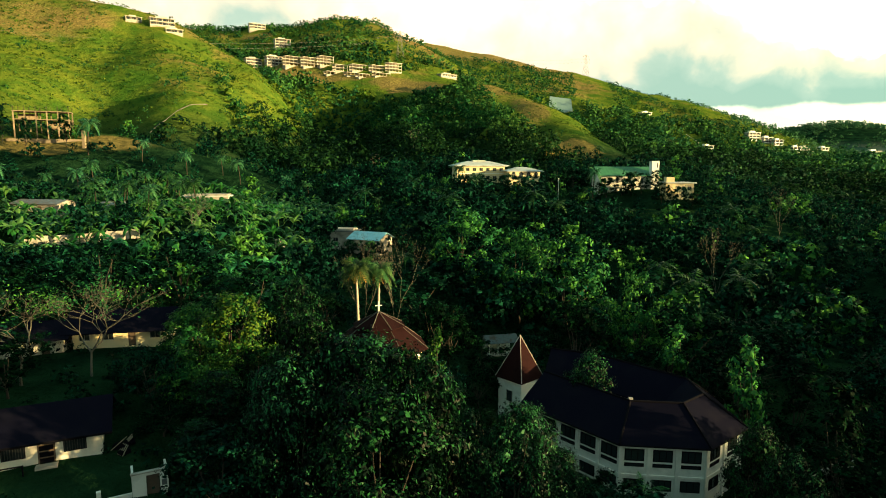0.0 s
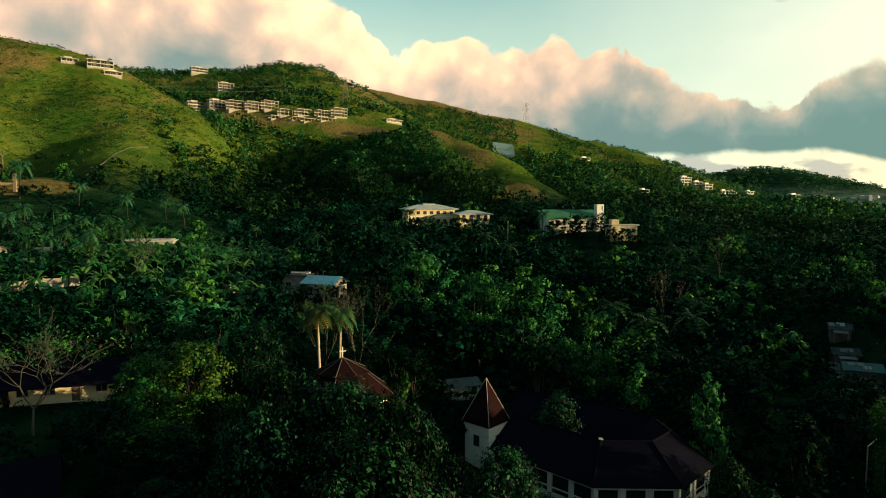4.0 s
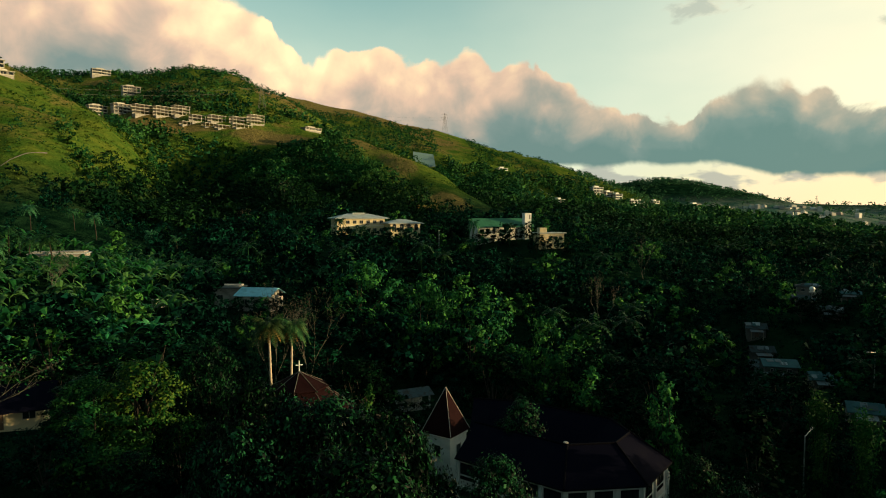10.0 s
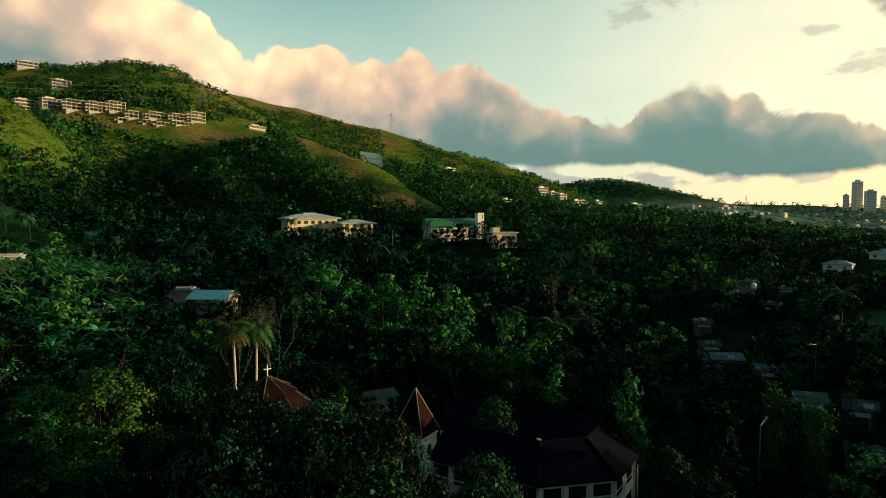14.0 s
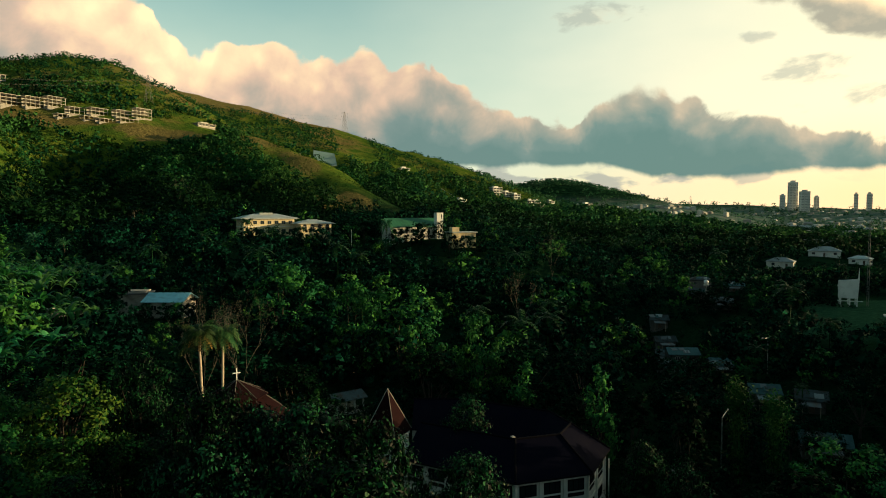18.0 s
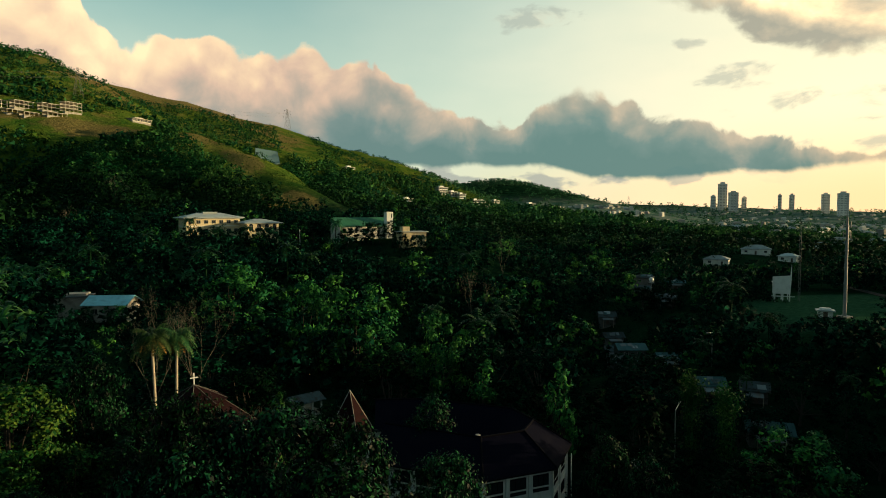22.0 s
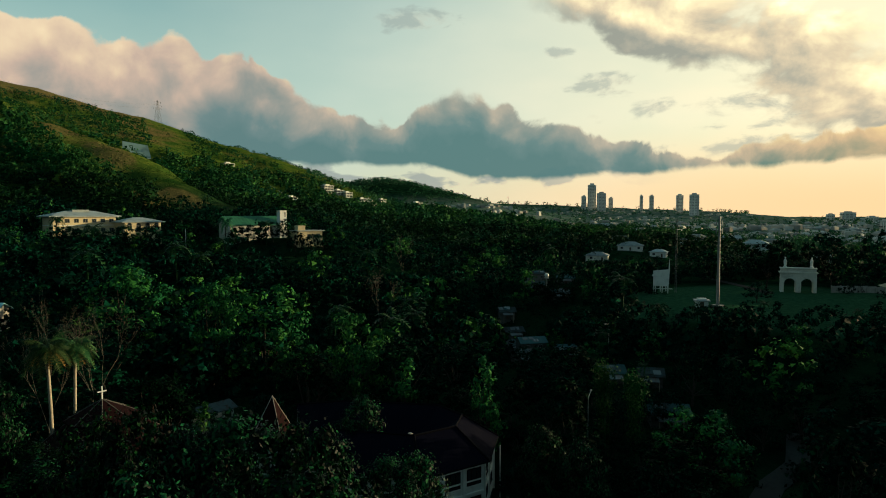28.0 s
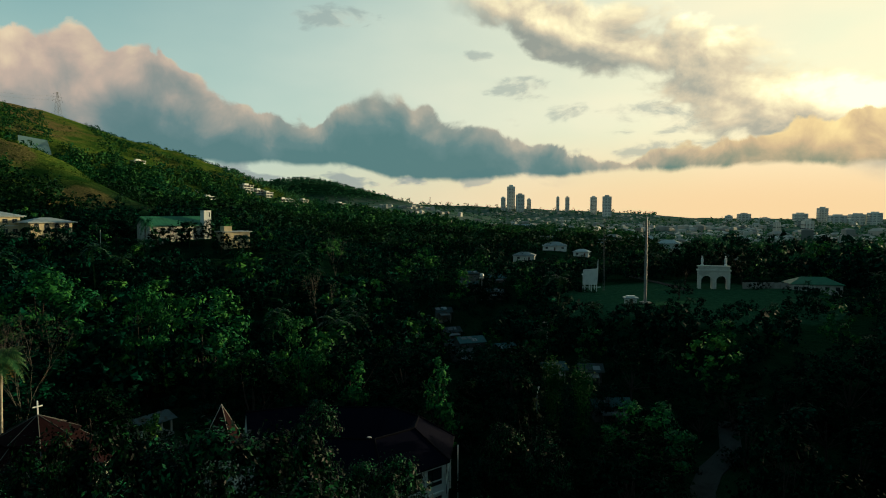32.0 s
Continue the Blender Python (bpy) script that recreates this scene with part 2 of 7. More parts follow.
def foliage(name, colour, tip, hue=0.03, shine=0.45, patch=0.12, through=0.14, gloss=0.04, speck=0.3, pale_from=0.42):
    """Leaves: each leaf and each plant a little different, paler at new leaves and at painted glints, some light
    passing through.
    """
    mat = bpy.data.materials.new(name)
    mat.use_nodes = True
    N = Nodes(mat.node_tree)
    shader = N.tree.nodes["Principled BSDF"]
    at = N.add("ShaderNodeTexCoord").outputs["Object"]
    leaf = N.add("ShaderNodeNewGeometry").outputs["Random Per Island"]
    plant = N.add("ShaderNodeObjectInfo").outputs["Random"]
    young = N.step(N.math("ADD", N.noise(at, patch, 3.0), N.math("MULTIPLY", N.math("SUBTRACT", leaf, 0.5), speck)), pale_from, pale_from + 0.26)
    c = N.mix(young, (*colour, 1), (*tip, 1))
    hsv = N.add("ShaderNodeHueSaturation")
    N.link(c, hsv.inputs["Color"])
    N.link(N.math("ADD", 0.5 - hue, N.math("MULTIPLY", plant, 2 * hue)), hsv.inputs["Hue"])
    N.link(N.math("MULTIPLY", N.math("ADD", 0.68, N.math("MULTIPLY", leaf, 0.64)), N.math("ADD", 0.5, N.math("MULTIPLY", plant, 1.0))), hsv.inputs["Value"])
    N.link(hsv.outputs[0], shader.inputs["Base Color"])
    shader.inputs["Roughness"].default_value = shine
    shader.inputs["Specular IOR Level"].default_value = gloss
    leafy = N.add("ShaderNodeBsdfTranslucent")
    N.link(hsv.outputs[0], leafy.inputs[0])
    both = N.add("ShaderNodeMixShader", in_Fac=through)
    N.link(shader.outputs[0], both.inputs[1]), N.link(leafy.outputs[0], both.inputs[2])
    N.link(both.outputs[0], N.tree.nodes["Material Output"].inputs[0])
    return mat


def ground_material():
    """Grass and scrub with bare brown slopes and reddish cuts where the land is steep and open."""
    mat = bpy.data.materials.new("ground_cover")
    mat.use_nodes = True
    N = Nodes(mat.node_tree)
    shader = N.tree.nodes["Principled BSDF"]
    at = N.add("ShaderNodeTexCoord").outputs["Object"]
    split = N.add("ShaderNodeSeparateXYZ")
    N.link(at, split.inputs[0])
    x, y, z = split.outputs
    broad, mid, fine = N.noise(at, 0.008, 4.0, 0.55, 0.5), N.noise(at, 0.05, 5.0, 0.6, 0.4), N.noise(at, 0.6, 5.0, 0.65)
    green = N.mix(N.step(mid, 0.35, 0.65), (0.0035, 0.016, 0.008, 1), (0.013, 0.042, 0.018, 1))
    # above the valley the grass turns paler and yellower, sunlight put into its colour
    sunlit_grass = N.mix(N.step(mid, 0.3, 0.7), (0.039, 0.100, 0.015, 1), (0.118, 0.156, 0.023, 1))
    green = N.mix(N.math("MULTIPLY", N.step(z, 42.0, 85.0), N.math("SUBTRACT", 1.0, N.step(y, 1250.0, 1450.0))), green, sunlit_grass)
    dry = N.mix(N.step(fine, 0.3, 0.7), (0.13, 0.112, 0.040, 1), (0.19, 0.148, 0.055, 1))
    high = N.step(z, 45.0, 190.0)
    bare = N.step(N.math("ADD", N.math("ADD", broad, N.math("MULTIPLY", mid, 0.35)), N.math("MULTIPLY", high, 0.16)), 0.77, 0.97)
    bare = N.math("MULTIPLY", N.math("MULTIPLY", bare, N.step(z, 36.0, 62.0)), N.math("SUBTRACT", 1.0, N.step(y, 1250.0, 1450.0)))
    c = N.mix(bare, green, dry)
    # the graded plateau behind the hill, and the cuttings by the spur and the unfinished house
    for cx, cy, rx, ry in ((60, 1120, 200, 100), (-120, 728, 62, 9), (-40, 716, 44, 26), (-152, 283, 22, 14), (-176, 268, 26, 9), (-30, 707, 40, 22), (55, 668, 26, 34), (80, 575, 18, 60), (-150, 720, 40, 9), (-253, 867, 24, 10), (90, 435, 22, 30)):
        u = N.math("DIVIDE", N.math("SUBTRACT", x, float(cx)), float(rx))
        v = N.math("DIVIDE", N.math("SUBTRACT", y, float(cy)), float(ry))
        r = N.math("SQRT", N.math("ADD", N.math("MULTIPLY", u, u), N.math("MULTIPLY", v, v)))
        spot = N.step(N.math("ADD", r, N.math("MULTIPLY", N.math("SUBTRACT", mid, 0.5), 1.6)), 1.05, 0.7)
        c = N.mix(N.math("MULTIPLY", spot, 0.85), c, dry)
    u, v = N.math("DIVIDE", N.math("SUBTRACT", x, 172.0), 52.0), N.math("DIVIDE", N.math("SUBTRACT", y, 90.0), 44.0)
    lawn = N.step(N.math("ADD", N.math("ADD", N.math("MULTIPLY", u, u), N.math("MULTIPLY", v, v)), N.math("MULTIPLY", N.math("SUBTRACT", mid, 0.5), 1.2)), 1.15, 0.75)
    c = N.mix(lawn, c, N.mix(fine, (0.018, 0.066, 0.032, 1), (0.050, 0.118, 0.060, 1)))  # mown grass round the mast and the gateway
    hazy_town = N.math("MULTIPLY", N.step(x, 480.0, 1100.0), N.math("SUBTRACT", 1.0, N.step(z, 60.0, 110.0)))  # town's yards, lanes and gardens, paled and blued for distance haze in the colour
    c = N.mix(hazy_town, c, N.mix(N.step(N.noise(at, 0.02, 5.0, 0.6), 0.35, 0.65), (0.045, 0.115, 0.085, 1), (0.155, 0.195, 0.165, 1)))
    hsv = N.add("ShaderNodeHueSaturation")
    N.link(c, hsv.inputs["Color"])
    N.link(N.math("ADD", 0.5, N.math("MULTIPLY", fine, 1.0)), hsv.inputs["Value"])
    N.link(hsv.outputs[0], shader.inputs["Base Color"])
    shader.inputs["Roughness"].default_value, shader.inputs["Specular IOR Level"].default_value = 0.95, 0.0
    b = N.add("ShaderNodeBump", in_Strength=0.9, in_Distance=1.2)
    N.link(N.math("ADD", fine, N.math("MULTIPLY", N.noise(at, 0.18, 4.0), 2.0)), b.inputs["Height"])
    N.link(b.outputs[0], shader.inputs["Normal"])
    return mat


def glass(name, colour=(0.02, 0.03, 0.035)):
    mat = material(name, colour, 0.12, 0.0, grain=(1.0, 0.1), stain=(0.5, 0.1), bump=(2.0, 0.02), specular=0.6)
    return mat


M = dict(
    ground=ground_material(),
    # near-black wood leaves: the valley's shade is put into their colour
    leaf_dark=foliage("leaf_dark", (0.0009, 0.0100, 0.0058), (0.0036, 0.035, 0.0155), shine=0.7, gloss=0.02, speck=0.45, pale_from=0.46),
    # bright single leaves on near black stand in for glossy highlights
    leaf_mango=foliage("leaf_mango", (0.0008, 0.0080, 0.0050), (0.013, 0.076, 0.0255), 0.02, 0.42, 0.25, gloss=0.06, speck=0.9, pale_from=0.55),
    # warmer, brighter tone: carries the evening sun into the leaf colour
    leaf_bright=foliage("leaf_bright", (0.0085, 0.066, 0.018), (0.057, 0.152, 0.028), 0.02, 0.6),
    leaf_yellow=foliage("leaf_yellow", (0.012, 0.072, 0.016), (0.082, 0.142, 0.020), 0.02),
    leaf_palm=foliage("leaf_palm", (0.012, 0.075, 0.034), (0.042, 0.120, 0.046), 0.02, 0.4),
    leaf_banana=foliage("leaf_banana", (0.030, 0.205, 0.064), (0.110, 0.330, 0.085), 0.02, 0.38, 0.12, 0.35, 0.15),
    leaf_dry=foliage("leaf_dry", (0.16, 0.10, 0.03), (0.22, 0.15, 0.05), 0.01, 0.8),
    scrub=foliage("scrub", (0.0075, 0.050, 0.0170), (0.036, 0.098, 0.0230), 0.02, 0.7, 0.02, 0.15),
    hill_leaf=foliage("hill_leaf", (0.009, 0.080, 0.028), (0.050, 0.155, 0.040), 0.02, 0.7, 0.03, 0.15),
    # darker copy of the hillside leaves; the gully's shade is put into the colour
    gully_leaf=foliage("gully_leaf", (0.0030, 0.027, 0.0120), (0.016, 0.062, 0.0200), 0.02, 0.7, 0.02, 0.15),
    # trees of the far plain: paler and bluer, haze put into the leaf colour
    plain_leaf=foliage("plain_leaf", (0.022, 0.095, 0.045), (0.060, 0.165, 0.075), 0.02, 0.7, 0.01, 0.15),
    leaf_royal=foliage("leaf_royal", (0.024, 0.085, 0.030), (0.075, 0.125, 0.042), 0.02, 0.5, 0.5),
    grass_tuft=foliage("grass_tuft", (0.028, 0.088, 0.013), (0.090, 0.142, 0.020), 0.02, 0.8, 0.01, 0.15),
    bark=material("bark", (0.035, 0.028, 0.020), 0.9, spread=0.2, grain=(6, 0.3), bump=(10, 0.5)),
    bark_mid=material("grey_bark", (0.11, 0.105, 0.085), 0.9, grain=(5, 0.25), bump=(9, 0.4)),
    bark_pale=material("bark_pale", (0.30, 0.25, 0.18), 0.85, grain=(5, 0.25), bump=(9, 0.4)),
    palm_trunk=material("palm_trunk", (0.42, 0.37, 0.28), 0.85, grain=(7, 0.3), stain=(1.2, 0.4), bump=(14, 0.4)),
    plaster=material("plaster", (0.72, 0.69, 0.60), 0.85, spread=0.06, grain=(8, 0.08), stain=(0.5, 0.28), stain_colour=(0.34, 0.33, 0.29), bump=(18, 0.12)),
    cream=material("cream_plaster", (0.74, 0.62, 0.38), 0.85, spread=0.05, grain=(8, 0.08), stain=(0.4, 0.2), stain_colour=(0.42, 0.34, 0.2), bump=(18, 0.1)),
    white=material("white_paint", (0.80, 0.80, 0.74), 0.7, spread=0.08, grain=(9, 0.06), stain=(0.6, 0.2), stain_colour=(0.45, 0.44, 0.4), bump=(20, 0.08)),
    villa=material("villa_render", (0.54, 0.51, 0.44), 0.85, spread=0.2, grain=(6, 0.12), stain=(0.4, 0.35), bump=(12, 0.15)),
    concrete=material("concrete", (0.36, 0.34, 0.30), 0.92, spread=0.12, grain=(5, 0.2), stain=(0.5, 0.4), bump=(12, 0.35)),
    raw_concrete=material("raw_concrete", (0.22, 0.175, 0.12), 0.92, spread=0.15, grain=(5, 0.25), stain=(0.5, 0.4), bump=(12, 0.35)),
    shanty=material("weathered_board", (0.13, 0.125, 0.11), 0.9, spread=0.35, grain=(5, 0.3), stain=(0.6, 0.4), bump=(9, 0.3)),
    roof_dark=material("dark_roof_sheet", (0.0045, 0.0048, 0.0115), 0.65, grain=(6, 0.3), stain=(0.35, 0.35), stain_colour=(0.008, 0.008, 0.014), bump=(10, 0.15), specular=0.01),
    roof_red=material("red_brown_roof", (0.015, 0.0050, 0.0056), 0.85, grain=(6, 0.3), stain=(0.6, 0.35), bump=(10, 0.25), specular=0.05),
    trim_dark=material("dark_ridge_cap", (0.005, 0.005, 0.008), 0.8, grain=(6, 0.2), specular=0.03),
    trim_pale=material("pale_ridge_cap", (0.40, 0.37, 0.33), 0.6, grain=(6, 0.2)),
    tin=material("weathered_tin", (0.17, 0.19, 0.20), 0.6, 0.2, spread=0.3, grain=(5, 0.25), stain=(0.5, 0.45), stain_colour=(0.19, 0.12, 0.08), bump=(8, 0.2)),
    tin_old=material("old_tin", (0.06, 0.085, 0.09), 0.7, 0.1, spread=0.4, grain=(5, 0.3), stain=(0.7, 0.5), stain_colour=(0.05, 0.035, 0.025), bump=(8, 0.3), specular=0.15),
    tin_teal=material("teal_tin", (0.05, 0.12, 0.125), 0.65, 0.1, spread=0.2, grain=(5, 0.25), stain=(0.6, 0.4), bump=(8, 0.2), specular=0.15),
    tin_blue=material("blue_tin", (0.28, 0.62, 0.72), 0.5, 0.1, grain=(5, 0.2), stain=(0.5, 0.25), bump=(8, 0.2)),
    roof_green=material("green_roof_sheet", (0.035, 0.16, 0.075), 0.5, spread=0.1, grain=(6, 0.2), stain=(0.3, 0.3), bump=(8, 0.2)),
    roof_pale=material("pale_roof_sheet", (0.42, 0.47, 0.46), 0.5, 0.1, spread=0.25, grain=(5, 0.15), stain=(0.4, 0.3), bump=(8, 0.15)),
    roof_grey=material("grey_roof_sheet", (0.24, 0.26, 0.26), 0.6, spread=0.4, grain=(5, 0.2), stain=(0.4, 0.3), bump=(8, 0.15)),
    glass=glass("window_glass"), frame=material("window_frame", (0.40, 0.38, 0.33), 0.6, grain=(6, 0.1)),
    door=material("door_wood", (0.10, 0.07, 0.05), 0.7, grain=(9, 0.3)),
    steel=material("galvanised_steel", (0.46, 0.46, 0.43), 0.45, 0.7, grain=(6, 0.15), stain=(0.7, 0.2), bump=(12, 0.05)),
    mast=material("grey_mast_paint", (0.26, 0.27, 0.26), 0.55, 0.2, grain=(6, 0.15), stain=(0.7, 0.2), bump=(12, 0.05)),
    pylon=material("dull_galvanised", (0.20, 0.20, 0.19), 0.8, 0.2, grain=(6, 0.15)),
    wire=material("cable", (0.05, 0.05, 0.05), 0.6),
    lamp_white=material("white_enamel", (0.8, 0.8, 0.76), 0.35, grain=(6, 0.05)),
    road=material("worn_road", (0.05, 0.052, 0.048), 0.95, grain=(3, 0.3), stain=(0.4, 0.4), bump=(8, 0.3), specular=0.05),
    teal=material("teal_sheet", (0.16, 0.27, 0.27), 0.7, grain=(0.4, 0.2), stain=(0.05, 0.3), bump=(1, 0.2)),
    tower=material("tower_block", (0.80, 0.77, 0.70), 0.7, spread=0.25, grain=(0.2, 0.15), stain=(0.02, 0.3), bump=(1, 0.05)),
    city=material("town_wall", (0.46, 0.45, 0.40), 0.85, grain=(0.3, 0.1), stain=(0.05, 0.2), bump=(1, 0.05), island=0.5),
)

# ---- the lie of the land ----
SPOTS = [  # valley floor and plain: x, y, height
    (36, 71, 0), (13, 88, 0.5), (-10, 90, 8), (-42, 76, 14.5), (-4, 50, 6), (-21, 163, 17), (-69, 178, 26), (94, 275, 32), (10, 290, 34), (132, 148, 12),
    (107, 134, -1.5), (168, 137, 13.5), (164, 122, 13.8), (142, 94, 15), (200, 91, 14), (0, 20, 2), (60, 30, 0), (-60, 25, 8), (60, 130, 2), (20, 130, 5),
    (60, 200, 14), (-20, 225, 22), (260, 40, 9), (250, 200, 11), (308, 236, 16), (300, 210, 14), (394, 252, 14), (330, 330, 12), (600, 330, 5), (900, 450, -2), (1600, 1000, -2),
    (3000, 200, -6)]
FAR_SPOTS = [
    (200, 560, 40), (420, 720, 46), (-160, 160, 36), (-320, 0, 60), (0, -250, 8), (500, -300, 0), (-500, -600, 60), (-2200, 0, 180),
    (-1500, 2200, 200), (2200, 2600, 30), (300, 3200, 120), (2500, -2500, -5), (-400, 350, 70)]
RIDGES = [  # slope of the sides, crest as x, y, height
    (0.75, 18, [(-560, 600, 205), (-449, 615, 204), (-386, 633, 203), (-332, 640, 198), (-285, 641, 184), (-250, 634, 166), (-202, 598, 136), (-150, 541, 102), (-119, 487, 74)]),
    (0.36, 12, [(-400, 320, 84), (-286, 308, 78), (-246, 316, 69), (-203, 309, 61), (-163, 298, 54), (-127, 283, 47), (-93, 264, 34), (-71, 245, 27)]),
    (0.58, 25, [(-700, 930, 236), (-515, 917, 234), (-381, 926, 232), (-311, 931, 235), (-231, 933, 240), (-157, 928, 246), (-117, 933, 246), (-92, 950, 224), (-58, 1049, 226)]),
    (0.38, 20, [(-58, 1049, 226), (-63, 1149, 262), (50, 1149, 243), (182, 1115, 209), (246, 1081, 185), (316, 1012, 156), (362, 932, 117), (412, 866, 89), (451, 813, 68), (498, 761, 54), (606, 743, 42)]),
    (0.42, 26, [(-90, 826, 160), (-23, 780, 145), (48, 689, 125), (80, 595, 98), (104, 499, 70), (112, 425, 50), (116, 372, 37)]),
    (0.44, 14, [(-430, 640, 202), (-365, 520, 146), (-310, 430, 104), (-265, 372, 80)]),
    (0.46, 14, [(-290, 641, 184), (-238, 545, 134), (-197, 455, 97), (-168, 388, 70)]),
    (0.48, 14, [(-23, 780, 145), (-34, 640, 98), (-26, 520, 66), (-6, 400, 44)]),
    (0.48, 14, [(48, 689, 125), (42, 560, 82), (58, 440, 52)]),
    (0.42, 16, [(246, 1081, 186), (228, 960, 128), (205, 850, 86)]),
    (0.42, 16, [(368, 928, 126), (322, 830, 92), (318, 735, 58)]),
    (0.24, 60, [(1066, 2036, 119), (1150, 1989, 151), (1229, 1941, 167), (1319, 1942, 146), (1437, 1918, 90), (1638, 1884, 68), (1949, 1862, 58)]),
    (0.40, 18, [(105, -260, 24), (135, -171, 31), (153, -45, 31), (162, 4, 23)]),  # unseen rises added on the right to keep the evening sun off the valley
    (0.40, 18, [(420, -220, 24), (335, -40, 28), (342, 0, 30), (347, 24, 26)]),
    (0.10, 90, [(1700, 3300, 140), (2058, 3070, 134), (2650, 2711, 107), (2986, 2331, 84), (3239, 1758, 54), (3248, 1515, 23)])]


GULLIES = [  # depth, half width and line of the hollows between the hills
    (26, 38, [(-110, 640), (-114, 590), (-108, 510), (-98, 430), (-84, 360)]),
    (26, 46, [(128, 760), (160, 660), (176, 560), (170, 470)]),
    (16, 30, [(-232, 430), (-214, 380), (-190, 340)])]


def vnoise(x, y, seed=0):
    """Smooth lattice noise between -1 and 1."""
    xi, yi = np.floor(x), np.floor(y)
    u, v = x - xi, y - yi
    u, v = u * u * (3 - 2 * u), v * v * (3 - 2 * v)

    def lattice(a, b):
        w = np.sin(a * 127.1 + b * 311.7 + seed * 74.7) * 43758.5453
        return (w - np.floor(w)) * 2 - 1
    return (lattice(xi, yi) * (1 - u) + lattice(xi + 1, yi) * u) * (1 - v) + (lattice(xi, yi + 1) * (1 - u) + lattice(xi + 1, yi + 1) * u) * v


def fbm(x, y, octaves=4, seed=0):
    return sum(vnoise(x * 2.03 ** k, y * 2.03 ** k, seed + k) / 1.9 ** k for k in range(octaves))


def height(x, y):
    """The ground's height, without the small relief of the soil."""
    x, y = np.asarray(x, float), np.asarray(y, float)
    total, weight = np.zeros_like(x), np.zeros_like(x)
    for sx, sy, sz in SPOTS + FAR_SPOTS:
        w = 1 / ((x - sx) ** 2 + (y - sy) ** 2 + 120) ** 1.6
        total, weight = total + w * sz, weight + w
    z = total / weight
    away = np.clip((np.hypot(x, y) - 220) / 300, 0, 1)
    z = z + away * 5 * fbm(x / 90, y / 90, 3, 5)
    for slope, soft, line in RIDGES:
        best = np.full_like(x, -1e9)
        for (ax, ay, az), (bx, by, bz) in zip(line, line[1:]):
            lx, ly = bx - ax, by - ay
            s = np.clip(((x - ax) * lx + (y - ay) * ly) / (lx * lx + ly * ly), 0, 1)
            d = np.hypot(x - ax - s * lx, y - ay - s * ly)
            best = np.maximum(best, az + s * (bz - az) - slope * (np.sqrt(d * d + soft * soft) - soft))
        rough = np.clip((best - z) / 60, 0, 1)
        gully = 1 - np.abs(fbm(x / 130, y / 130, 3, 11))
        best = best + rough * (-9 * np.clip(gully - 0.55, 0, 1) * np.clip((np.hypot(x, y) - 300) / 200, 0, 1) + 2.2 * fbm(x / 34, y / 34, 3, 3))
        k = 7.0
        blend = np.clip(0.5 + 0.5 * (best - z) / k, 0, 1)
        z = z * (1 - blend) + best * blend + k * blend * (1 - blend)
    for deep, half, line in GULLIES:
        d = np.full_like(x, 1e9)
        for (ax, ay), (bx, by) in zip(line, line[1:]):
            lx, ly = bx - ax, by - ay
            s = np.clip(((x - ax) * lx + (y - ay) * ly) / (lx * lx + ly * ly), 0, 1)
            d = np.minimum(d, np.hypot(x - ax - s * lx, y - ay - s * ly))
        z = z - deep * np.exp(-(d / half) ** 2) * np.clip((z - 30) / 40, 0, 1)
    return z


GX, GY = np.arange(-240, 321, 2.0), np.arange(-40, 341, 2.0)
NEAR = height(*np.meshgrid(GX, GY))


def ground(x, y):
    """The height at one place; near the camera it is read from a table."""
    if -238 < x < 316 and -38 < y < 336:
        i, j = (x + 240) / 2, (y + 40) / 2
        a, b = int(i), int(j)
        u, v = i - a, j - b
        return float((NEAR[b, a] * (1 - u) + NEAR[b, a + 1] * u) * (1 - v) + (NEAR[b + 1, a] * (1 - u) + NEAR[b + 1, a + 1] * u) * v)
    return float(height(np.array([x]), np.array([y]))[0])

# ---- building blocks ----
def mesh_of(name, verts, faces, mat=None, smooth=False):
    mesh = bpy.data.meshes.new(name)
    mesh.from_pydata([tuple(v) for v in verts], [], [tuple(f) for f in faces])
    if smooth:
        mesh.polygons.foreach_set("use_smooth", [True] * len(mesh.polygons))
    if mat:
        mesh.materials.append(mat)
    return mesh


def big_mesh(name, verts, quads, mat, smooth=False, normals=None):
    """A mesh from arrays of corners and of faces that all have as many corners."""
    mesh = bpy.data.meshes.new(name)
    verts, quads = np.asarray(verts, np.float32), np.asarray(quads, np.int32)
    mesh.vertices.add(len(verts)), mesh.loops.add(quads.size), mesh.polygons.add(len(quads))
    mesh.vertices.foreach_set("co", verts.ravel())
    mesh.loops.foreach_set("vertex_index", quads.ravel())
    mesh.polygons.foreach_set("loop_start", np.arange(0, quads.size, quads.shape[1], dtype=np.int32))
    mesh.polygons.foreach_set("use_smooth", np.full(len(quads), smooth))
    mesh.update(calc_edges=True)
    mesh.materials.append(mat)
    if normals is not None:
        mesh.polygons.foreach_set("use_smooth", np.full(len(quads), True))
        mesh.normals_split_custom_set_from_vertices(np.asarray(normals, np.float32).tolist())
    return mesh


def thing(name, label, category, m=None, group="", kind=""):
    ob = new(name)
    ob.empty_display_size = 0.3
    if m is not None:
        ob.matrix_basis = m
    return tagged(ob, label, category, group, kind)


def piece(name, mesh, parent, label="", m=None):
    ob = new(name, mesh)
    ob.parent = parent
    if m is not None:
        ob.matrix_basis = m
    return tagged(ob, label)


def part(name, bm, mat, parent, label="", m=None):
    mesh = bpy.data.meshes.new(name)
    bm.to_mesh(mesh)
    bm.free()
    mesh.materials.append(mat)
    return piece(name, mesh, parent, label, m)


